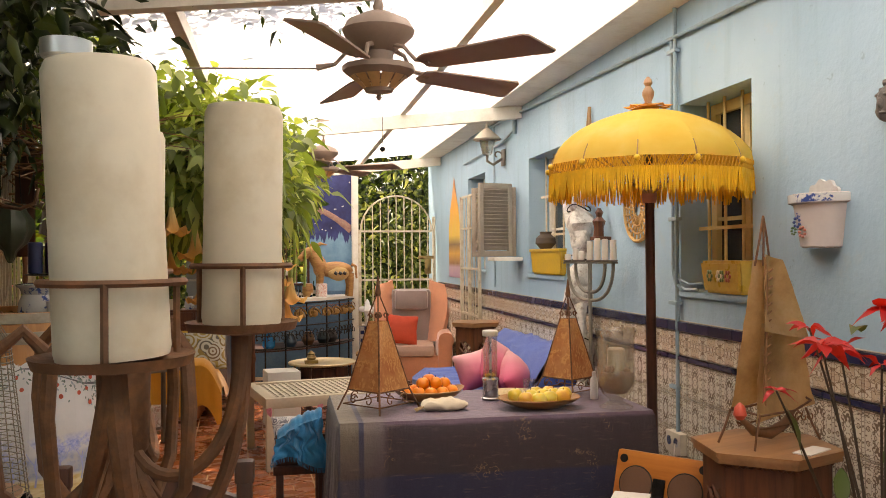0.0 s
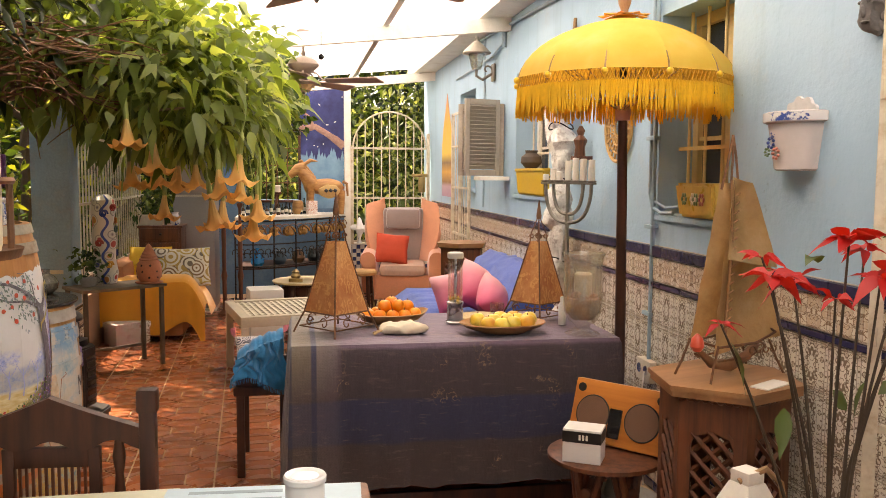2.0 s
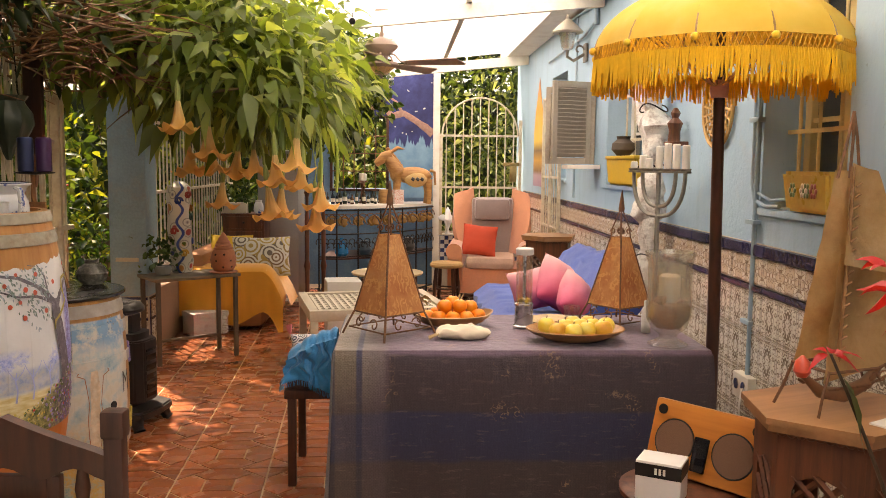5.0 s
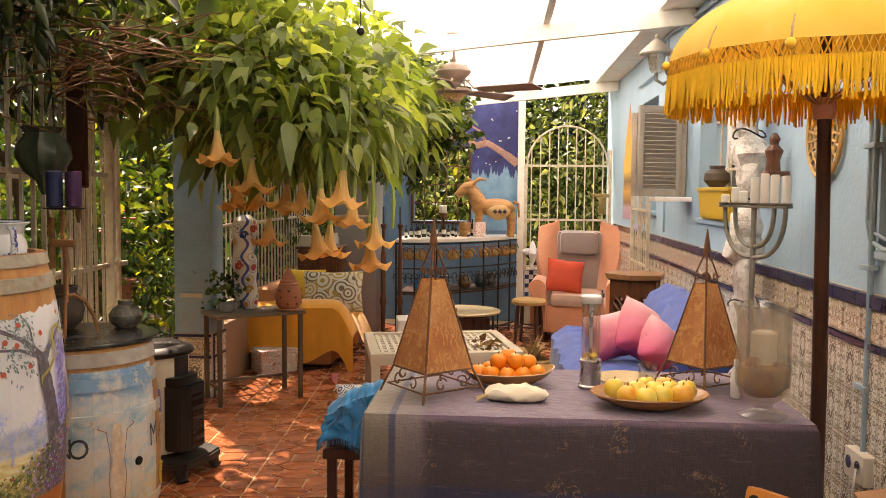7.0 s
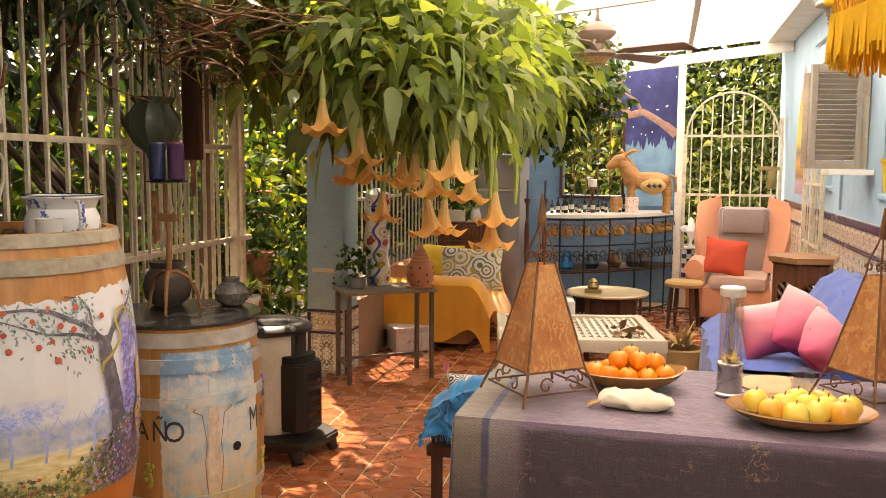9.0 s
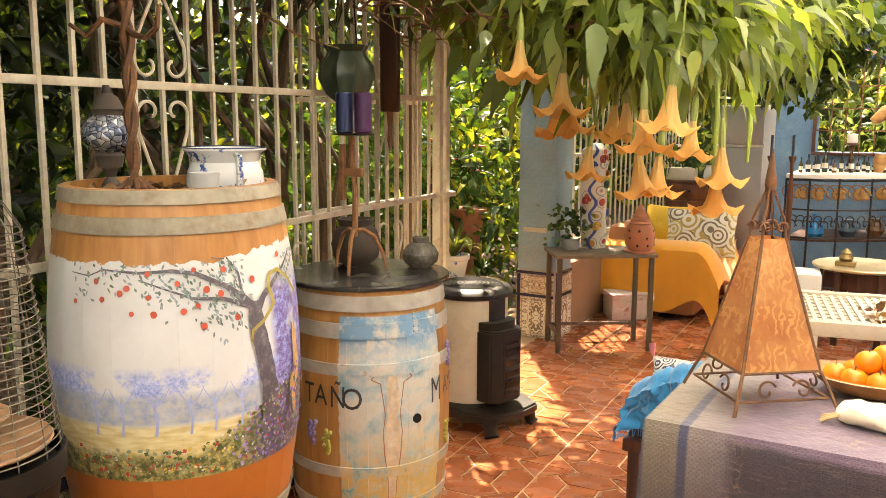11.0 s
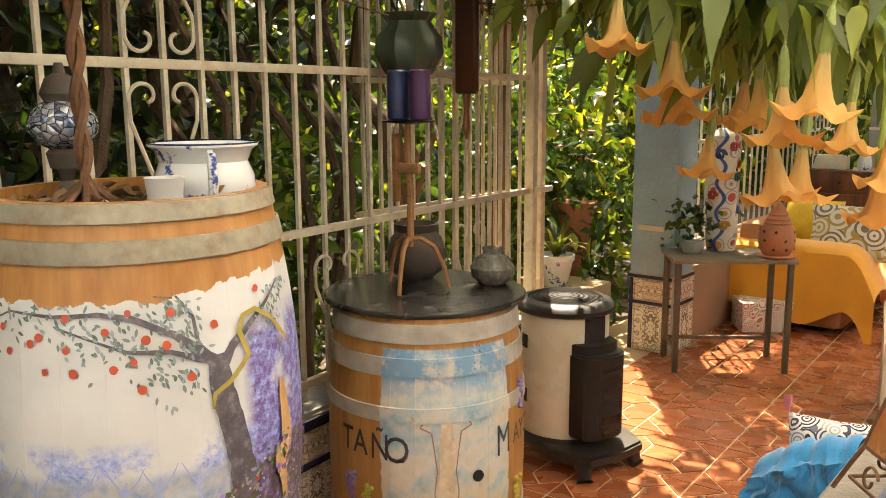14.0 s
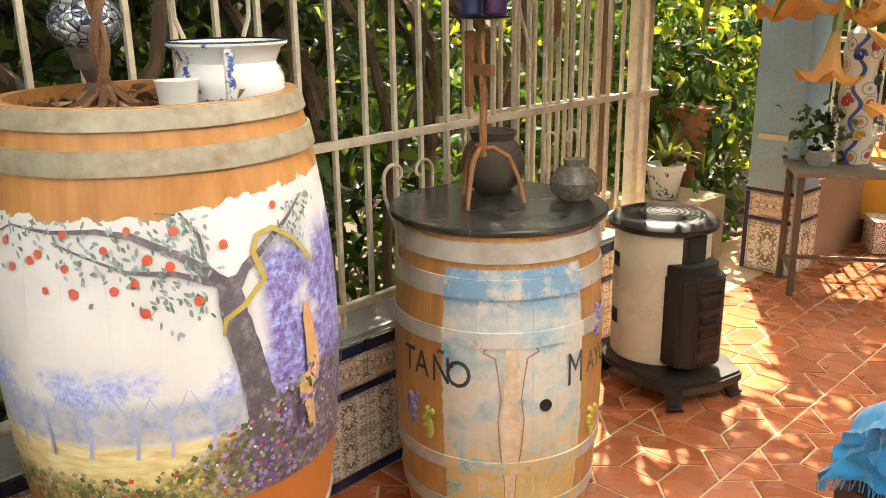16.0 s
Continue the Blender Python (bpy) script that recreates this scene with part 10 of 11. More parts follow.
def sail(corners, bulge, seed):
    bm = BM()
    a, b, c, d = [Vector(p) for p in corners]
    n = 14
    nrm = (b - a).cross(d - a).normalized()
    grid = []
    for i in range(n + 1):
        row = []
        for j in range(n + 1):
            u, w = i / n, j / n
            p = a.lerp(b, u).lerp(d.lerp(c, u), w)
            k = math.sin(math.pi * u) * math.sin(math.pi * min(1, w * 0.9 + 0.05)) * bulge
            row.append(bm.verts.new(p + nrm * (k + 0.006 * noise.noise(p * 20 + Vector((seed, 0, 0))))))
        grid.append(row)
    for i in range(n):
        for j in range(n):
            bm.faces.new((grid[i][j], grid[i + 1][j], grid[i + 1][j + 1], grid[i][j + 1])).smooth = True
    bmesh.ops.solidify(bm, geom=bm.faces[:], thickness=0.002)
    return bm


part("main_sail", sail([(-0.125, -0.06, 0.085), (0.215, -0.03, 0.115), (0.170, -0.012, 0.40), (-0.065, -0.035, 0.41)], -0.050, 1), M_SAIL, BT_)
part("top_sail", sail([(-0.075, -0.060, 0.385), (0.180, -0.040, 0.345), (0.080, -0.015, 0.620), (-0.030, -0.03, 0.640)], -0.05, 2), M_SAIL, BT_)
part("back_sail", sail([(-0.11, 0.05, 0.12), (0.155, 0.05, 0.14), (0.03, 0.02, 0.62), (-0.035, 0.02, 0.62)], 0.03, 3), M_SAIL, BT_)
g = BM()
for x in (-0.035, -0.005, 0.02):
    tube(g, [(x * 1.4, 0, 0.60), (x * 0.6, 0, 0.70), (-0.005, 0, 0.77)], 0.004, 6)
part("mast_wire", g, M_RUST, BT_)
g = BM()
tube(g, [(-0.045, -0.03, 0.12), (-0.03, -0.03, 0.40), (-0.02, -0.02, 0.63)], 0.006, 6)
for k in range(16):
    tube(g, [(-0.046 + 0.0015 * k, -0.036, 0.16 + 0.028 * k), (-0.034 + 0.0015 * k, -0.042, 0.17 + 0.028 * k)], 0.003, 5)
part("seam", g, plain("leather_stitch", (0.30, 0.15, 0.06), 0.8), BT_)
g = BM()
hull = [(-0.17, 0, 0.135), (-0.10, -0.06, 0.11), (0.05, -0.075, 0.115), (0.17, -0.05, 0.135), (0.19, 0, 0.145), (0.17, 0.05, 0.135), (0.05, 0.075, 0.115), (-0.10, 0.06, 0.11)]
tube(g, hull, 0.004, 6, True)
tube(g, [(x * 0.85, y * 0.7, z - 0.05) for x, y, z in hull], 0.0035, 6, True)
part("hull_frame", g, M_RUST, BT_)
for sx, sy in ((-0.13, -0.06), (0.16, -0.06), (-0.13, 0.06), (0.16, 0.06)):
    g = BM()
    tube(g, [(sx * 0.8, sy, 0.115), (sx, sy * 1.1, 0.05), (sx * 1.15, sy * 1.25, 0.004)], 0.004, 6)
    part("leg", g, M_RUST, BT_)
for k in range(4):
    g = BM()
    tube(g, spiral((0.03 + 0.035 * k, -0.075, 0.09), (1, 0, 0), (0, 0, 1), 0.018, 0.005, k, k + 5, 12), 0.0025, 5)
    part("hull_scroll", g, M_RUST, BT_)
g = BM()
tube(g, [(-0.15, -0.02, 0.10), (-0.10, -0.03, 0.055), (-0.02, -0.03, 0.040), (0.07, -0.02, 0.06), (0.14, -0.01, 0.11)], [0.008, 0.016, 0.020, 0.017, 0.008], 10)
part("hull_hide", g, plain("dark_oiled_hide", (0.20, 0.09, 0.04), 0.55, vary=0.4, bump=0.5), BT_)
g = BM()
lathe(g, [(0.012, 0), (0.022, 0.015), (0.018, 0.04), (0.004, 0.055)], 12, (-0.165, -0.03, 0.10))
part("bow_light", g, plain("red_bow", (0.60, 0.08, 0.04), 0.35), BT_)
PPR = thing("folded_paper", (1.86, 2.83, 0.80), "small folded white printed paper on the table", "paper", 30)
g = BM()
box(g, -0.07, -0.03, 0.0, 0.07, 0.03, 0.004)
part("sheet", g, plain("printed_paper", (0.70, 0.67, 0.60), 0.7, vary=0.1), PPR)

# poinsettia
PO = thing("poinsettia", (1.66, 2.22, 0), "tall poinsettia with red bracts and bare stems", "potted plant")
g = BM()
lathe(g, [(0.09, 0), (0.10, 0.01), (0.13, 0.24), (0.14, 0.245), (0.14, 0.28), (0.12, 0.28)], 24)
part("pot", g, M_CLAY, PO)
M_BRACT = leafy("red_bract", (0.46, 0.016, 0.014), (0.62, 0.045, 0.035), 0.35, 0.5)
M_POLEAF = leafy("poinsettia_leaf", (0.08, 0.12, 0.03), (0.22, 0.12, 0.04), 0.3)
rnd = random.Random(3)
heads = [((0.02, 0.02, 1.30), 13, 0.105), ((-0.10, 0.05, 1.20), 11, 0.10), ((-0.20, -0.02, 1.22), 9, 0.10), ((0.13, -0.02, 1.22), 11, 0.10), ((0.03, -0.08, 1.22), 9, 0.09), ((-0.27, 0.06, 1.10), 6, 0.06), ((0.24, 0.05, 1.21), 9, 0.09), ((-0.15, 0.10, 1.25), 7, 0.085), ((0.09, 0.06, 1.27), 8, 0.08), ((-0.05, -0.04, 1.17), 7, 0.07), ((0.17, 0.0, 1.15), 7, 0.075)]
M_STEM = plain("brown_green_stem", (0.060, 0.040, 0.022), 0.7, vary=0.4)
for k, (hp, nb, ln) in enumerate(heads):
    g = BM()
    hp = Vector(hp)
    base = Vector((rnd.uniform(-0.03, 0.03), rnd.uniform(-0.03, 0.03), 0.27))
    mid = base.lerp(hp, 0.55) + Vector((rnd.uniform(-0.03, 0.03), rnd.uniform(-0.03, 0.03), 0)) - Vector((hp.x * 0.25, hp.y * 0.25, 0))
    tube(g, curve3(base, mid, hp, 10), [0.0062 - 0.00036 * j for j in range(11)], 7)
    part("stem", g, M_STEM, PO)
    for j in range(nb):
        a = 2.4 * j + rnd.uniform(-0.2, 0.2)
        tip = Vector((math.cos(a), math.sin(a), rnd.uniform(-0.35, 0.5) if j > nb * 0.4 else rnd.uniform(0.3, 1.0)))
        v, f = broad_leaves(np.array([tuple(hp + Vector((0.006 * math.cos(a), 0.006 * math.sin(a), 0)))]), np.array([tuple(tip)]), np.array([ln * rnd.uniform(0.5, 0.95)]), 600 + k * 20 + j)
        leaves_object("bract", v, f, M_BRACT).parent = PO
cs = [(0.26, 0.0, 1.16), (0.10, 0.03, 0.98), (-0.17, -0.05, 0.93), (-0.25, 0.05, 1.06), (0.18, 0.04, 1.28), (-0.03, 0.06, 1.24), (0.06, -0.05, 0.95), (0.02, 0.0, 0.90)]
for k, p in enumerate(cs):
    v, f = broad_leaves(np.array([p]), np.array([(0.2 * math.cos(k * 2.0), 0.2 * math.sin(k * 2.0), -0.4 if k < 4 else 0.2)]), np.array([0.095]), 77 + k)
    leaves_object("green_leaf", v, f, M_POLEAF).parent = PO

# speaker dock, white carton, carved side table
CT_ = thing("carved_round_table", (1.50, 3.27, 0), "small round carved wooden table with lattice legs", "side table")
g = BM()
lathe(g, [(0.19, 0.440), (0.205, 0.446), (0.205, 0.460), (0.195, 0.466), (0.02, 0.466)], 36)
part("tabletop", g, M_CARVED, CT_)
for k in range(4):
    a = k * math.pi / 2 + 0.6
    g = BM()
    R = Matrix.Rotation(a, 4, 'Z')
    for sx in (-1, 1):
        tube(g, [R @ Vector((sx * 0.06, -0.10, 0.44)), R @ Vector((-sx * 0.06, -0.13, 0.0))], 0.014, 6)
    for j in range(5):
        ball(g, R @ Vector((0, -0.115, 0.10 + 0.06 * j)), 0.022, 0.012, 0.022, 8)
    part("leg", g, M_CARVED, CT_)
SPK = thing("wooden_speaker_dock", (1.55, 3.30, 0.467), "orange wooden speaker dock with two round grilles", "speaker", -50)
M_SPKW = woody("orange_veneer", (0.55, 0.20, 0.04), (0.42, 0.13, 0.025), 10, 0.3, 0)
g = BM()
tilt = Matrix.Rotation(radians(-18), 4, 'X')
box(g, -0.19, -0.03, 0.0, 0.19, 0.03, 0.225, 0.012, tilt)
part("body", g, M_SPKW, SPK)
g = BM()
box(g, -0.15, 0.02, 0.0, 0.15, 0.10, 0.05, 0.01)
part("foot", g, M_BLACKIRON, SPK)
for sx in (-1, 1):
    g = BM()
    tube(g, [tilt @ Vector((sx * 0.098, -0.0335, 0.102)), tilt @ Vector((sx * 0.098, -0.029, 0.102))], 0.064, 30)
    part("grille", g, plain("brown_speaker_cloth_%d" % (sx + 1), (0.16, 0.08, 0.045), 0.9, fine=300, vary=0.3, bump=0.5), SPK)
    g = BM()
    tube(g, [tilt @ Vector((sx * 0.098 + 0.066 * math.cos(t), -0.031, 0.102 + 0.066 * math.sin(t))) for t in (k * 2 * math.pi / 30 for k in range(30))], 0.003, 5, True)
    part("grille_ring", g, M_BLACKIRON, SPK)
    g = BM()
    tube(g, [tilt @ Vector((sx * 0.158, -0.033, 0.190)), tilt @ Vector((sx * 0.158, -0.028, 0.190))], 0.016, 18)
    part("tweeter", g, M_BLACKIRON, SPK)
PHN = thing("music_player", (1.55, 3.30, 0.475), "black slim music player docked in the speaker", "music player", -50)
g = BM()
box(g, -0.024, -0.046, 0.02, 0.024, -0.036, 0.125, 0.004, tilt)
part("body", g, plain("black_glossy_plastic", (0.012, 0.012, 0.013), 0.12, vary=0.05, bump=0), PHN)
WBX = thing("small_carton", (1.395, 3.20, 0.467), "small white carton with a black band and picture", "carton", -30)
g = BM()
box(g, -0.065, -0.05, 0.0, 0.065, 0.05, 0.115, 0.002)
part("body", g, plain("white_carton", (0.72, 0.69, 0.63), 0.5, vary=0.06), WBX)
g = BM()
box(g, -0.066, -0.0515, 0.070, 0.0660, 0.051, 0.108)
part("band", g, M_BLACKIRON, WBX, "black printed band")
g = BM()
box(g, -0.067, -0.04, 0.006, -0.0655, 0.04, 0.068)
part("picture", g, print_cloth("carton_picture", (0.35, 0.28, 0.12), ((0.10, 0.10, 0.05), (0.5, 0.42, 0.2)), 30), WBX)
g = BM()
for k in range(3):
    box(g, -0.01 + 0.012 * k, -0.0530, 0.080, -0.003 + 0.012 * k, -0.0515, 0.098)
part("print_bars", g, M_WHITE, WBX)
# white lantern with a rope handle beside the hex table
WL = thing("white_lantern", (1.60, 2.50, 0), "white painted wooden lantern with a rope handle", "lantern", 20)
WL.scale = (1.08, 1.08, 1.12)
g = BM()
box(g, -0.07, -0.07, 0.0, 0.07, 0.07, 0.03, 0.004)
for sx in (-1, 1):
    for sy in (-1, 1):
        box(g, sx * 0.06 - 0.008, sy * 0.06 - 0.008, 0.03, sx * 0.06 + 0.008, sy * 0.06 + 0.008, 0.44, 0.002)
box(g, -0.072, -0.072, 0.44, 0.072, 0.072, 0.46, 0.003)
part("frame", g, M_WHITE, WL)
g = BM()
lo = [g.verts.new((x, y, 0.46)) for x, y in ((-0.075, -0.075), (0.075, -0.075), (0.075, 0.075), (-0.075, 0.075))]
hi = [g.verts.new((x, y, 0.565)) for x, y in ((-0.03, -0.03), (0.03, -0.03), (0.03, 0.03), (-0.03, 0.03))]
for k in range(4):
    g.faces.new((lo[k], lo[(k + 1) % 4], hi[(k + 1) % 4], hi[k]))
g.faces.new(hi)
box(g, -0.028, -0.028, 0.565, 0.028, 0.028, 0.595, 0.002)
part("roof", g, M_WHITE, WL)
g = BM()
tube(g, [(-0.03, 0.0, 0.57), (0.03, -0.03, 0.60), (0.075, -0.04, 0.56), (0.09, -0.05, 0.46)], 0.008, 8)
part("rope_handle", g, bpy.data.materials["brown_rope"], WL)

# open grille door at the house wall
GDR = thing("open_grille_door", (1.905, 2.46, 0), "cream iron grille door with scrolls standing open", "grille door", -38)
for x in (0.0, 0.62):
    g = BM()
    box(g, x, -0.016, 0.02, x + 0.034, 0.016, 2.05 if x == 0 else 2.05, 0.003)
    part("stile", g, M_IRONWHITE, GDR)
for x in (0.14, 0.30, 0.46):
    g = BM()
    box(g, x, -0.008, 0.02, x + 0.018, 0.008, 2.05)
    part("bar", g, M_IRONWHITE, GDR)
for z in (0.03, 0.78, 1.35, 1.62, 2.03):
    g = BM()
    box(g, 0.034, -0.010, z - 0.010, 0.62, 0.010, z + 0.010)
    part("rail", g, M_IRONWHITE, GDR)
for cx in (0.22, 0.38, 0.54):
    for zc, s in ((1.22, 1), (0.92, -1), (1.10, -1), (0.45, 1)):
        g = BM()
        tube(g, spiral((cx, 0, zc), (1, 0, 0), (0, 0, s), 0.065, 0.015, 0.3, 6.0, 22), 0.006, 6)
        part("scroll", g, M_IRONWHITE, GDR)
for z in (0.4, 1.0, 1.64, 1.9):
    g = BM()
    tube(g, [(0.012, -0.016, z), (0.012, -0.016, z + 0.05)], 0.011, 8)
    part("hinge", g, M_IRONWHITE, GDR)

# ---- ceiling fans ----
M_FANWOOD = plain("taupe_fan_enamel", (0.30, 0.22, 0.17), 0.45, vary=0.15)
M_AMBER = plain("amber_fan_glass", (0.62, 0.42, 0.22), 0.3, vary=0.2)


def ceiling_fan(at, top, rot, label):
    f = thing("ceiling_fan", at, label, "ceiling fan", rot, "ceiling fans")
    g = BM()
    lathe(g, [(0.035, 0.23), (0.10, 0.20), (0.118, 0.17), (0.112, 0.155), (0.085, 0.13), (0.05, 0.10), (0.045, 0.07)], 34)
    part("motor", g, M_FANWOOD, f)
    g = BM()
    tube(g, [(0, 0, 0.22), (0, 0, top)], 0.010, 10)
    lathe(g, [(0.014, 0.23), (0.018, 0.25), (0.012, 0.27)], 14)
    part("rod", g, M_FANWOOD, f)
    g = BM()
    lathe(g, [(0.012, top - 0.05), (0.045, top - 0.03), (0.05, top)], 20)
    part("canopy", g, M_FANWOOD, f)
    g = BM()
    lathe(g, [(0.10, 0.058), (0.118, 0.055), (0.118, 0.038), (0.095, 0.02), (0.09, 0.025)], 12, caps=False)
    part("light_rim", g, M_FANWOOD, f)
    for k in range(12):
        g = BM()
        a0, a1 = 2 * math.pi * (k + 0.06) / 12, 2 * math.pi * (k + 0.94) / 12
        q = [(0.108, 0.036), (0.045, -0.022)]
        vs = [g.verts.new((q[0][0] * math.cos(a0), q[0][0] * math.sin(a0), q[0][1])), g.verts.new((q[0][0] * math.cos(a1), q[0][0] * math.sin(a1), q[0][1])), g.verts.new((q[1][0] * math.cos(a1), q[1][0] * math.sin(a1), q[1][1])), g.verts.new((q[1][0] * math.cos(a0), q[1][0] * math.sin(a0), q[1][1]))]
        g.faces.new(vs)
        bmesh.ops.solidify(g, geom=g.faces[:], thickness=0.003)
        part("glass_panel", g, M_AMBER, f)
    g = BM()
    lathe(g, [(0.004, -0.055), (0.010, -0.045), (0.006, -0.035), (0.045, -0.028), (0.05, -0.018)], 14)
    part("light_cap", g, M_FANWOOD, f)
    for k in range(5):
        R = Matrix.Rotation(2 * math.pi * k / 5, 4, 'Z')
        g = BM()
        tube(g, [R @ Vector(p) for p in ((0.045, 0, 0.12), (0.10, 0, 0.105), (0.14, 0.008, 0.060), (0.20, 0, 0.050))], [0.010, 0.007, 0.007, 0.012], 7)
        br = part("blade_arm", g, M_FANWOOD, f)
        g = BM()
        prism(g, [(0.17, -0.030), (0.20, -0.046), (0.56, -0.066), (0.575, -0.055), (0.590, 0.0), (0.605, 0.055), (0.59, 0.066), (0.20, 0.046), (0.17, 0.030)], -0.003, 0.003)
        bmesh.ops.transform(g, matrix=R @ Matrix.Translation((0, 0, 0.048)) @ Matrix.Rotation(radians(-13), 4, 'X'), verts=g.verts)
        part("blade", g, M_FANWOOD, f)
    g = BM()
    tube(g, [(0.02, 0.01, -0.02), (0.02, 0.01, -0.20)], 0.0012, 4)
    ball(g, (0.02, 0.01, -0.21), 0.009, seg=8)
    part("pull_chain", g, M_BLACKIRON, f)


ceiling_fan((0.49, 3.08, 2.0), 0.50, 28, "taupe ceiling fan with an amber glass light")
ceiling_fan((0.49, 6.92, 2.07), 0.42, 50, "taupe ceiling fan with an amber glass light by the beam")

# ---- near things: candelabra, dining chair, table corner ----
CB = thing("rusty_candelabra", (0.028, 1.243, 0), "rusty iron floor candelabra with large ivory candles", "candelabra")
M_IVORY = plain("aged_ivory_wax", (0.74, 0.66, 0.50), 0.45, big=6, fine=50, vary=0.12, bump=0.12, stain=(0.50, 0.36, 0.18), amount=0.35)
for (cx, cy, h, z0, rr) in ((0.055, 1.049, 0.229, 1.366, 0.0432), (0.143, 1.235, 0.220, 1.376, 0.0395), (0.001, 1.436, 0.230, 1.368, 0.0395)):
    dx, dy = cx - 0.028, cy - 1.243
    g = BM()
    lathe(g, [(rr * 0.97, z0), (rr, z0 + 0.006), (rr * 0.985, z0 + h * 0.5), (rr * 0.98, z0 + h - 0.01), (rr * 0.90, z0 + h - 0.002), (rr * 0.5, z0 + h - 0.006)], 36, (dx, dy, 0), wob=0.012)
    candle = part("candle", g, M_IVORY, CB, "large ivory pillar candle")
    lean = radians(-2.6 if h == 0.229 else 0.8)
    candle.matrix_basis = Matrix.Translation((dx, dy, z0)) @ Matrix.Rotation(lean, 4, 'Y') @ Matrix.Translation((-dx, -dy, -z0))
    g = BM()
    lathe(g, [(0.012, z0 - 0.012), (rr * 1.35, z0 - 0.006), (rr * 1.42, z0 + 0.002), (rr * 1.30, z0 - 0.001), (0.012, z0 - 0.002)], 30, (dx, dy, 0))
    part("drip_plate", g, M_RUST, CB)
    g = BM()
    tube(g, [(dx + rr * 1.22 * math.cos(t), dy + rr * 1.22 * math.sin(t), z0 + 0.058) for t in (k * 2 * math.pi / 32 for k in range(32))], 0.0032, 6, True)
    part("ring", g, M_RUST, CB)
    for k in range(3):
        a = k * 2.094 - 1.50
        g = BM()
        tube(g, [(dx + rr * 1.22 * math.cos(a), dy + rr * 1.22 * math.sin(a), z0), (dx + rr * 1.22 * math.cos(a), dy + rr * 1.22 * math.sin(a), z0 + 0.058)], 0.003, 6)
        part("ring_post", g, M_RUST, CB)
    for low, spread, r in ((0.17, 0.10, 0.0075), (0.115, -0.14, 0.0065)):
        tx, ty = -dy * spread, dx * spread
        g = BM()
        pts = []
        for k in range(17):
            t = k / 16
            u = 0.5 - 0.5 * math.cos(math.pi * t)
            zc = (z0 - 0.012) * (1 - t) + 1.325 * t - low * math.sin(math.pi * t) ** 0.8
            pts.append((dx * (1 - u) + tx * math.sin(math.pi * t), dy * (1 - u) + ty * math.sin(math.pi * t), zc))
        tube(g, pts, [r + 0.003 * max(0.0, 1 - k / 4) for k in range(17)], 9)
        part("arm", g, M_RUST, CB)
for a, rad in ((2.6, 0.11), (3.5, 0.12), (4.2, 0.10), (1.2, 0.10), (5.6, 0.09)):
    g = BM()
    c, s_ = math.cos(a), math.sin(a)
    pts = [(0, 0, 1.32), (c * rad * 0.25, s_ * rad * 0.25, 1.225), (c * rad * 0.6, s_ * rad * 0.6, 1.19), (c * rad * 0.92, s_ * rad * 0.92, 1.225), (c * rad, s_ * rad, 1.30), (c * rad * 0.95, s_ * rad * 0.95, 1.355), (c * rad * 0.75, s_ * rad * 0.75, 1.375), (c * rad * 0.58, s_ * rad * 0.58, 1.352)]
    tube(g, pts, 0.0068, 9)
    part("scroll_arm", g, M_RUST, CB)
g = BM()
lathe(g, [(0.004, 0.0), (0.0165, 0.0), (0.0185, 0.002), (0.0190, 0.014), (0.0178, 0.0145), (0.0165, 0.004), (0.004, 0.004)], 24, (-0.005, -0.200, 1.594))
part("tealight_cup", g, plain("thin_aluminium", (0.72, 0.72, 0.70), 0.3, 0.9, vary=0.1), CB, "empty aluminium tealight cup on the candle")
g = BM()
lathe(g, [(0.012, 1.235), (0.024, 1.255), (0.026, 1.335), (0.018, 1.350), (0.004, 1.352)], 18)
part("hub", g, M_RUST, CB)
g = BM()
tube(g, [(0, 0, 0.02), (0, 0, 0.6), (0, 0, 1.25)], 0.014, 10)
part("stem", g, M_RUST, CB)
g = BM()
lathe(g, [(0.15, 0), (0.15, 0.012), (0.03, 0.03), (0.018, 0.06)], 26)
part("base", g, M_RUST, CB)

# wire birdcage on a dark stand beside the painted barrel
BS = thing("plant_stand", (-0.70, 2.90, 0), "dark drum-shaped stand under a birdcage", "stand")
g = BM()
lathe(g, [(0.15, 0.0), (0.16, 0.02), (0.155, 0.60), (0.17, 0.68), (0.17, 0.70), (0.01, 0.70)], 28)
part("body", g, M_BLACKIRON, BS)
BC = thing("birdcage", (-0.70, 2.90, 0.701), "round wire birdcage with pale wooden discs inside", "birdcage")
M_CAGE = plain("dull_cage_wire", (0.22, 0.19, 0.14), 0.5, 0.5, vary=0.3)
g = BM()
lathe(g, [(0.02, 0.0), (0.175, 0.0), (0.185, 0.012), (0.185, 0.06), (0.178, 0.06), (0.172, 0.02)], 36)
part("tray", g, M_BLACKIRON, BC)
for k in range(27):
    g = BM()
    z = 0.075 + 0.0165 * k
    r = 0.178 - 0.0018 * k
    tube(g, [(r * math.cos(t), r * math.sin(t), z) for t in (j * 2 * math.pi / 40 for j in range(40))], 0.0013, 4, True)
    part("ring_wire", g, M_CAGE, BC)
for k in range(16):
    g = BM()
    a = k * math.pi / 8
    pts = [(0.178 - 0.131 * (z - 0.055) * 0.82, z) for z in (0.055, 0.28, 0.51)] + [(0.10, 0.56), (0.04, 0.59), (0.0, 0.598)]
    tube(g, [(r * math.cos(a), r * math.sin(a), z) for r, z in pts], 0.0016, 4)
    part("upright_wire", g, M_CAGE, BC)
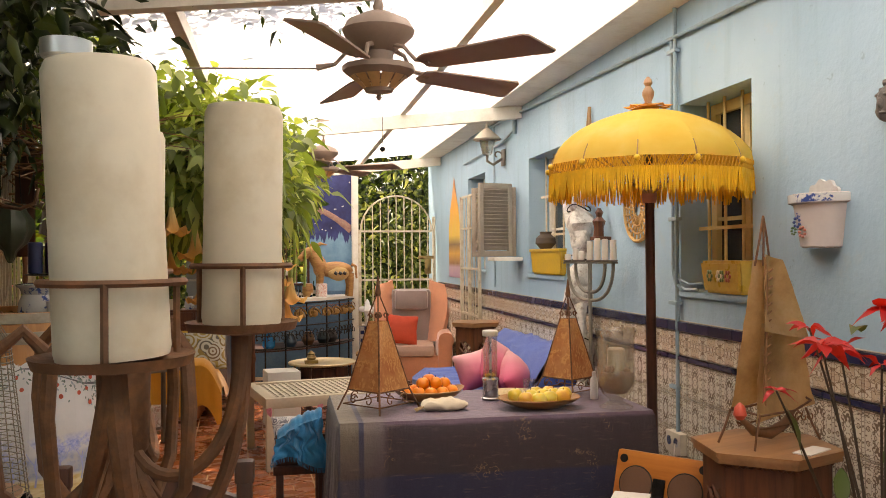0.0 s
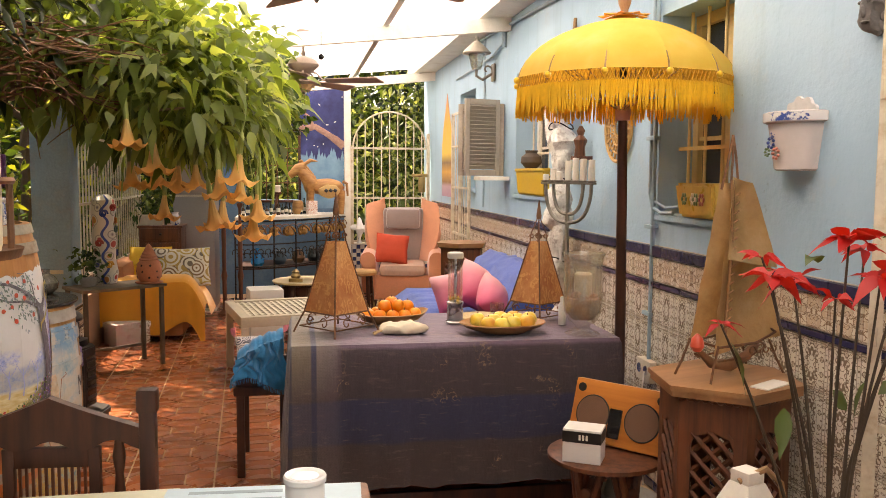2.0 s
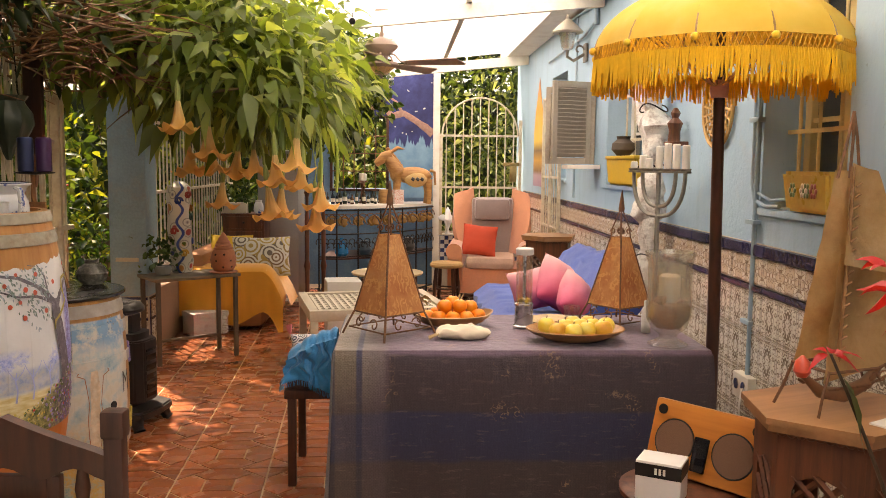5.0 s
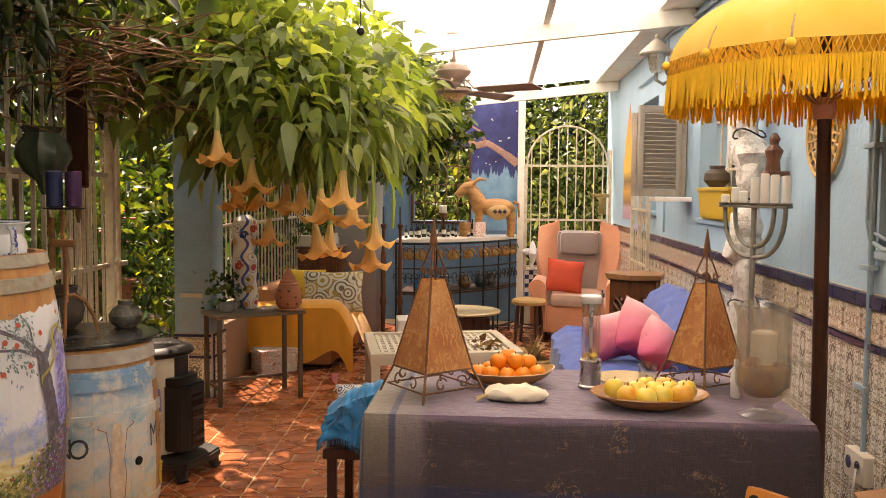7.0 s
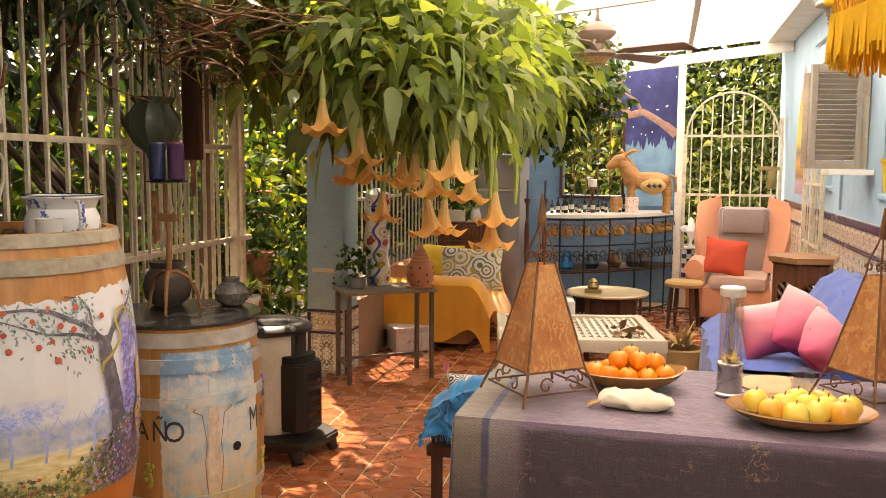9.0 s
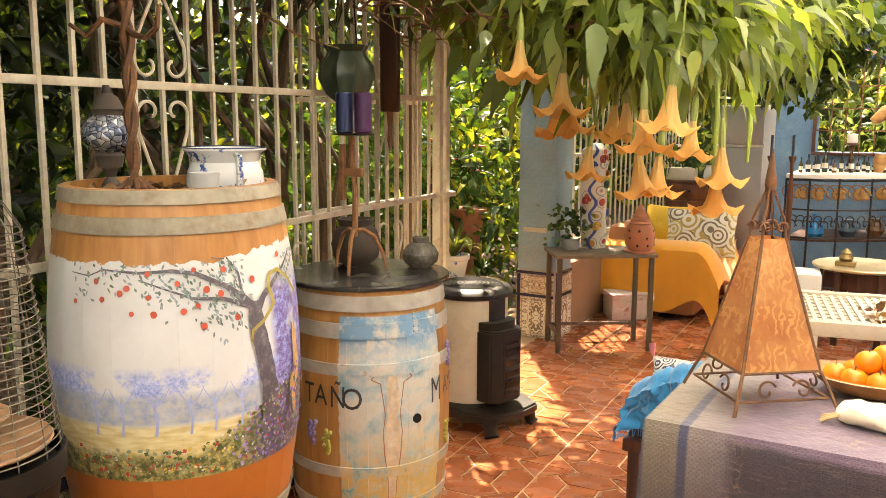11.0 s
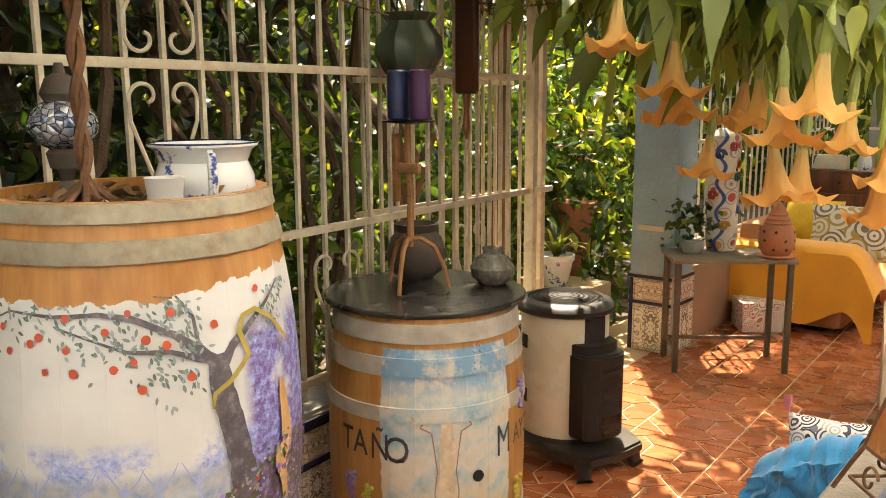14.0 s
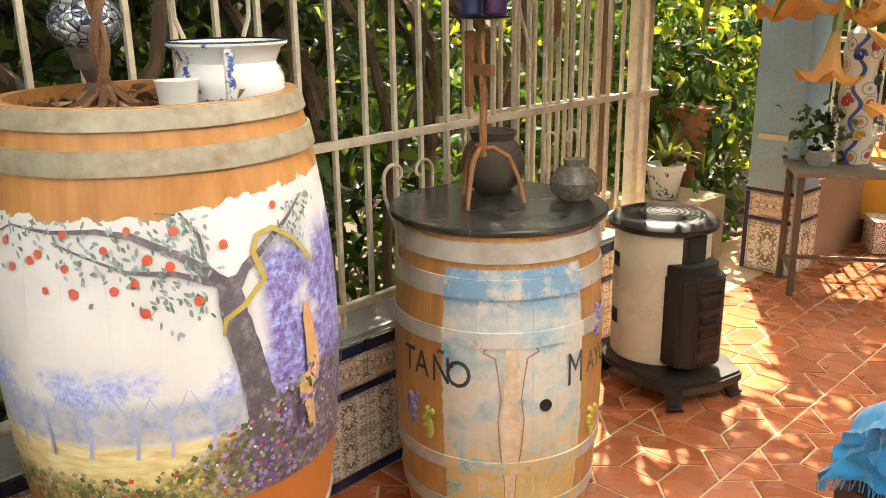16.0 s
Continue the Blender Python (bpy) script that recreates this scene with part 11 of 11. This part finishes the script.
for z, r in ((0.075, 0.16), (0.13, 0.085), (0.42, 0.075)):
    g = BM()
    lathe(g, [(0.01, z), (r, z), (r + 0.003, z + 0.005), (r, z + 0.010), (0.01, z + 0.010)], 28)
    part("shelf_disc", g, bpy.data.materials["pale_turned_wood"], BC)
g = BM()
tube(g, [(0, 0, 0.06), (0, 0, 0.60)], 0.006, 8)
part("post", g, M_CAGE, BC)

CH = thing("carved_dining_chair", (-0.12, 2.46, 0), "dark carved wooden dining chair with a cane panel", "chair", -3)
for sx in (-1, 1):
    g = BM()
    box(g, sx * 0.21 - 0.018, -0.016, 0, sx * 0.21 + 0.018, 0.016, 0.92, 0.004)
    box(g, sx * 0.21 - 0.023, -0.020, 0.90, sx * 0.21 + 0.023, 0.020, 0.955, 0.008)
    part("post", g, M_DARKWOOD, CH)
    g = BM()
    lathe(g, [(0.009, 0.52), (0.014, 0.56), (0.008, 0.60), (0.016, 0.68), (0.009, 0.76), (0.015, 0.80), (0.009, 0.84)], 10, (sx * 0.145, 0, 0))
    part("spindle", g, M_DARKWOOD, CH)
g = BM()
n = 20
top, bot = [], []
for k in range(n + 1):
    x = -0.192 + 0.384 * k / n
    u = x / 0.192
    top.append((x, 0.868 + 0.045 * (1 - abs(u)) ** 0.8 * (1.6 - 0.6 * abs(u))))
    bot.append((x, 0.83 + 0.012 * math.cos(u * 9)))
fr = [g.verts.new((x, -0.013, z)) for x, z in top + bot[::-1]]
bk = [g.verts.new((x, 0.013, z)) for x, z in top + bot[::-1]]
for k in range(n):
    q = len(fr)
    for vs, flip in ((fr, False), (bk, True)):
        f4 = (vs[k], vs[k + 1], vs[q - 2 - k], vs[q - 1 - k])
        g.faces.new(f4 if not flip else f4[::-1])
for k in range(len(fr)):
    g.faces.new((fr[k], fr[(k + 1) % len(fr)], bk[(k + 1) % len(fr)], bk[k]))
part("crest_rail", g, M_DARKWOOD, CH)
g = BM()
for x0, z0, x1, z1 in ((-0.105, 0.50, -0.08, 0.825), (0.08, 0.50, 0.105, 0.825), (-0.08, 0.78, 0.08, 0.825), (-0.08, 0.50, 0.08, 0.53)):
    box(g, x0, -0.010, z0, x1, 0.010, z1, 0.003)
part("panel_frame", g, M_DARKWOOD, CH)
for k in range(11):
    g = BM()
    x = -0.07 + 0.014 * k
    box(g, x - 0.003, -0.003, 0.53, x + 0.003, 0.003, 0.78)
    part("cane_slat", g, M_CARVED, CH)
g = BM()
box(g, -0.21, -0.40, 0.44, 0.21, -0.02, 0.475, 0.012)
part("seat", g, M_DARKWOOD, CH)
for lx in (-0.19, 0.19):
    g = BM()
    box(g, lx - 0.018, -0.39, 0, lx + 0.018, -0.354, 0.44, 0.003)
    part("leg", g, M_DARKWOOD, CH)

DT = thing("dining_table", (-0.05, 1.70, 0), "wooden dining table with scattered papers", "table")
g = BM()
box(g, -0.75, -0.45, 0.715, 0.63, 0.66, 0.745, 0.012)
part("tabletop", g, M_WALNUT, DT)
for lx in (-0.70, 0.57):
    for ly in (-0.40, 0.60):
        g = BM()
        box(g, lx - 0.03, ly - 0.03, 0, lx + 0.03, ly + 0.03, 0.715, 0.004)
        part("leg", g, M_WALNUT, DT)
for k, (x, y, rz) in enumerate(((-0.08, 2.215, 1), (0.345, 2.21, -3))):
    p = thing("paper_sheet", (x, y, 0.746 + 0.002 * k), "printed pale paper sheet on the dining table", "paper", rz, "papers on the table")
    g = BM()
    box(g, -0.25 if k == 0 else -0.21, -0.24, 0, 0.25 if k == 0 else 0.21, 0.15 - 0.01 * k, 0.0022, 0.0008)
    part("sheet", g, plain("pale_paper_%d" % k, [(0.66, 0.64, 0.48), (0.52, 0.66, 0.72)][k], 0.7, vary=0.10), p)
    print_ink = plain("pale_print_%d" % k, (0.30, 0.38, 0.42), 0.8)
    for j in range(6):
        g = BM()
        box(g, -0.16, 0.10 - 0.045 * j, 0.0022, -0.16 + 0.05 * (4 + (j * 3) % 3), 0.115 - 0.045 * j, 0.003)
        part("text_bar", g, print_ink, p)
MG = thing("white_jar", (0.437, 2.15, 0.7505), "squat white ceramic jar with a flat white lid", "jar")
M_JAR = plain("white_mug_glaze", (0.76, 0.74, 0.71), 0.2, vary=0.04, bump=0)
g = BM()
lathe(g, [(0.034, 0), (0.038, 0.004), (0.039, 0.074), (0.036, 0.078), (0.010, 0.078)], 32)
part("body", g, M_JAR, MG)
g = BM()
lathe(g, [(0.034, 0.0785), (0.0425, 0.080), (0.0430, 0.090), (0.040, 0.0935), (0.030, 0.0915), (0.028, 0.0900), (0.004, 0.0905)], 32)
part("lid", g, M_JAR, MG)

# ---- tiles, piece by piece ----
def tile_mesh(name, w, h, t, material):
    """One glazed tile lying in the yz plane, proud towards -x, with its own picture coordinates."""
    bm = BM()
    e = 0.0025
    bk = [bm.verts.new((0, y, z)) for y, z in ((0, 0), (w, 0), (w, h), (0, h))]
    ft = [bm.verts.new((-t, y, z)) for y, z in ((e, e), (w - e, e), (w - e, h - e), (e, h - e))]
    faces = [bm.faces.new(ft)] + [bm.faces.new((bk[k], bk[(k + 1) % 4], ft[(k + 1) % 4], ft[k])) for k in range(4)]
    uv = bm.loops.layers.uv.new("picture")
    for f in faces:
        for lp in f.loops:
            lp[uv].uv = (lp.vert.co.y / w, lp.vert.co.z / h)
    bmesh.ops.recalc_face_normals(bm, faces=bm.faces)
    me = bpy.data.meshes.new(name)
    bm.to_mesh(me)
    bm.free()
    me.materials.append(material)
    return me


def joined_tiles(name, spots, w, h, t, material, flip=False):
    vs, fs, uvs = [], [], []
    e = 0.0025
    for (y, z) in spots:
        o = len(vs)
        vs += [(0, y, z), (0, y + w, z), (0, y + w, z + h), (0, y, z + h), (-t, y + e, z + e), (-t, y + w - e, z + e), (-t, y + w - e, z + h - e), (-t, y + e, z + h - e)]
        fs += [(o + 4, o + 7, o + 6, o + 5)] + [(o + k, o + 4 + k, o + 4 + (k + 1) % 4, o + (k + 1) % 4) for k in range(4)]
        base = [(0, 0), (1, 0), (1, 1), (0, 1)]
        uvs += [base[0], base[3], base[2], base[1]]
        for k in range(4):
            uvs += [base[k], base[k], base[(k + 1) % 4], base[(k + 1) % 4]]
    me = bpy.data.meshes.new(name)
    me.from_pydata(vs, [], fs)
    lay = me.uv_layers.new(name="picture")
    for i, c in enumerate(uvs):
        lay.data[i].uv = c
    me.materials.append(material)
    return me


def dado(name, label, x, y0, y1, near0, near1, rows, turn=0.0):
    """Tiled dado: rows of (z, tile width, tile height, thickness, material)."""
    back = BM()
    box(back, 0.0, y0, 0.0, 0.008, y1, rows[-1][0] + rows[-1][2])
    base = structure(name, back, M_MORTAR, label, "tiles")
    base.matrix_world = Matrix.Translation((x, 0, 0)) @ Matrix.Rotation(turn, 4, 'Z')
    for (z, w, h, t, mt) in rows:
        me = tile_mesh("tile", w - 0.003, h - 0.003, t, mt)
        far = []
        n = int((y1 - y0) / w)
        for k in range(n):
            y = y0 + k * w
            if near0 <= y < near1:
                ob = new("tile", me)
                ob.parent = base
                ob.location = (-0.0005 + random.uniform(-0.0006, 0.0), y, z)
            else:
                far.append((y, z))
        if far:
            ob = new("far_tiles", joined_tiles("far_tiles", far, w - 0.003, h - 0.003, t, mt))
            ob.parent = base
            ob.location = (-0.0005, 0, 0)
            tagged(ob, kind="stuff")


T_ = 0.152
dado("dado_east", "ornamental glazed tile dado with navy bands on the house wall", WALL_X - 0.010, -1.0, 10.5, 2.3, 5.2,
     [(0.005, 0.152, 0.045, 0.006, M_NAVY), (0.05, 0.152, 0.185, 0.006, M_TILE_B), (0.235, 0.152, 0.035, 0.012, M_NAVY)] + [(0.27 + T_ * k * 1.10, T_, T_ * 1.10, 0.006, M_TILE_F) for k in range(4)]
     + [(0.939, 0.20, 0.026, 0.014, M_NAVY), (0.965, 0.152, 0.112, 0.006, M_TILE_B), (1.077, 0.20, 0.050, 0.014, M_NAVY)])
wt = math.atan(0.09)
LOWX = fence_x(0.0)
for ob_name, rows in (("dado_west", [(0.005, 0.15, 0.035, 0.006, M_NAVY), (0.04, 0.15, 0.128, 0.006, M_TILE_F), (0.168, 0.15, 0.128, 0.006, M_TILE_F), (0.296, 0.20, 0.022, 0.012, M_NAVY), (0.318, 0.15, 0.10, 0.006, M_TILE_B), (0.418, 0.15, 0.04, 0.008, M_NAVY)]),):
    # faces the patio, so it is turned half round
    back = BM()
    box(back, 0.0, 0.0, 0.0, 0.008, 5.7, 0.458)
    base = structure(ob_name, back, M_MORTAR, "ornamental tile dado on the low fence wall", "tiles")
    base.matrix_world = Matrix.Translation((fence_x(5.70) + 0.012, 5.70, 0)) @ Matrix.Rotation(math.pi + wt, 4, 'Z')
    for (z, w, h, t, mt) in rows:
        me = tile_mesh("tile", w - 0.003, h - 0.003, t, mt)
        far = []
        for k in range(int(5.65 / w)):
            y = k * w
            if y < 2.8:
                ob = new("tile", me)
                ob.parent = base
                ob.location = (-0.0005, y, z)
            else:
                far.append((y, z))
        ob = new("far_tiles", joined_tiles("far_tiles", far, w - 0.003, h - 0.003, t, mt))
        ob.parent = base
        ob.location = (-0.0005, 0, 0)
        tagged(ob, kind="stuff")

# tiled foot of the pillar: front and side
for side in range(2):
    back = BM()
    box(back, 0.0, 0.0, 0.0, 0.006, 0.265, 0.45)
    base = structure("pillar_tiles", back, M_MORTAR, "ornamental tiles on the pillar foot", "tiles")
    if side == 0:
        base.matrix_world = Matrix.Translation((-1.18, 6.963, 0)) @ Matrix.Rotation(math.pi / 2, 4, 'Z')
    else:
        base.matrix_world = Matrix.Translation((-1.173, 7.235, 0)) @ Matrix.Rotation(math.pi, 4, 'Z')
    for z, h, mt in ((0.005, 0.265, M_TILE_F), (0.272, 0.022, M_NAVY), (0.296, 0.125, M_TILE_B), (0.423, 0.022, M_NAVY)):
        w = 0.232 if mt is not M_NAVY else 0.262
        ob = new("tile", tile_mesh("tile", w, h - 0.003, 0.006, mt))
        ob.parent = base
        ob.location = (-0.0005, 0.003, z)
    ob = new("tile", tile_mesh("tile", 0.024, 0.42, 0.007, M_NAVY))
    ob.parent = base
    ob.location = (-0.0005, 0.238, 0.0)
g = BM()
box(g, -1.40, 6.955, 0.70, -1.24, 6.9675, 0.728, 0.002)
tagged(part("nameplate", g, plain("cream_plaque", (0.62, 0.54, 0.38), 0.5)), "small cream plaque on the pillar", "plaque")
# blue and white tiles below the gate
chk = BM()
box(chk, 1.08, BACK_Y - 0.006, 0.0, 2.03, BACK_Y - 0.001, 0.585)
base = structure("gate_wall_tiles", chk, M_MORTAR, "small blue and white tiles under the gate", "tiles")
M_WT = plain("white_small_tile", (0.62, 0.62, 0.60), 0.25, piece=0.1)
tw = BM()
box(tw, 0.002, -0.006, 0.002, 0.046, 0.0, 0.046, 0.0)
small_w = mesh_of(tw, "tile", M_WT)
tw = BM()
box(tw, 0.002, -0.006, 0.002, 0.046, 0.0, 0.046, 0.0)
small_b = mesh_of(tw, "tile", plain("blue_small_tile", (0.04, 0.06, 0.16), 0.25, piece=0.2))
for i in range(19):
    for j in range(6):
        ob = new("tile", small_w if (i + j) % 2 else small_b)
        ob.parent = base
        ob.location = (1.09 + 0.048 * i, BACK_Y - 0.006, 0.30 + 0.048 * j)

# terracotta floor
FLOOR = bpy.data.objects["floor"]


def floor_tile(name, outline, h=0.0035):
    bm = BM()
    n = len(outline)
    lo = [bm.verts.new((x, y, 0)) for x, y in outline]
    hi = [bm.verts.new((x * 0.988, y * 0.988, h)) for x, y in outline]
    for k in range(n):
        bm.faces.new((lo[k], lo[(k + 1) % n], hi[(k + 1) % n], hi[k]))
    bm.faces.new(hi)
    return mesh_of(bm, name, M_TERRA)


# slabs of 0.40 m, each a square among four long hexagons with cut corners
SLAB, TURN_ = 0.40, radians(3.0)
T3, GAP = 1.0 / 3.0, 0.0042
PIECES = [((0.5, 0.5), [(T3, T3), (2 * T3, T3), (2 * T3, 2 * T3), (T3, 2 * T3)])]
for q in range(4):
    c, sn = (1, 0, -1, 0)[q], (0, 1, 0, -1)[q]
    spin = lambda p: (0.5 + (p[0] - 0.5) * c - (p[1] - 0.5) * sn, 0.5 + (p[0] - 0.5) * sn + (p[1] - 0.5) * c)
    PIECES.append((spin((0.5, T3 / 2)), [spin(p) for p in ((T3, 0), (2 * T3, 0), (2.5 * T3, T3 / 2), (2 * T3, T3), (T3, T3), (T3 / 2, T3 / 2))]))
    PIECES.append((spin((0.115, 0.115)), [spin(p) for p in ((0, 0), (T3, 0), (0, T3))]))


def shrunk(outline, centre):
    """Piece outline in metres round its centre, drawn in by half a joint."""
    pts = [((x - centre[0]) * SLAB, (y - centre[1]) * SLAB) for x, y in outline]
    n, lines = len(pts), []
    for k in range(n):
        (x0, y0), (x1, y1) = pts[k], pts[(k + 1) % n]
        ln = math.hypot(x1 - x0, y1 - y0)
        nx, ny = -(y1 - y0) / ln, (x1 - x0) / ln
        lines.append((nx, ny, nx * x0 + ny * y0 + GAP))
    res = []
    for k in range(n):
        a, b, e = lines[k - 1]
        c, d, f = lines[k]
        det = a * d - b * c
        res.append(((e * d - b * f) / det, (a * f - e * c) / det))
    return res


OUTLINES = [shrunk(o, c) for c, o in PIECES]
TILES_ = [floor_tile("tile", o) for o in OUTLINES]
ct, st = math.cos(TURN_), math.sin(TURN_)
spots = []
for i in range(-8, 10):
    for j in range(-16, 16):
        for k, (c, o) in enumerate(PIECES):
            u, w = (i + c[0]) * SLAB, (j + c[1]) * SLAB
            x, y = -0.397 + u * ct - w * st, 5.10 + u * st + w * ct
            if -1.10 - 0.03 * y < x < 1.93 and -1.0 < y < 10.45:
                spots.append((x, y, k))
spots.sort(key=lambda p: (p[0] + 0.4) ** 2 * 1.3 + (p[1] - 5.2) ** 2)
for x, y, k in spots[:300]:
    ob = new("tile", TILES_[k])
    ob.parent = FLOOR
    ob.matrix_basis = pose(x, y, -0.004 + random.uniform(-0.0007, 0.0007), random.uniform(-0.2, 0.2), random.uniform(-0.2, 0.2), 3.0)
vs, fs = [], []
for x, y, k in spots[300:]:
    o, n = len(vs), len(OUTLINES[k])
    for h, sc in ((-0.004, 1.0), (-0.0005, 0.988)):
        for px, py in OUTLINES[k]:
            vs.append((x + sc * (px * ct - py * st), y + sc * (px * st + py * ct), h))
    fs += [tuple(o + n + q for q in range(n))] + [(o + q, o + (q + 1) % n, o + n + (q + 1) % n, o + n + q) for q in range(n)]
me = bpy.data.meshes.new("far_floor_tiles")
me.from_pydata(vs, [], fs)
me.materials.append(M_TERRA)
ob = new("far_floor_tiles", me)
ob.parent = FLOOR
tagged(ob, kind="stuff")
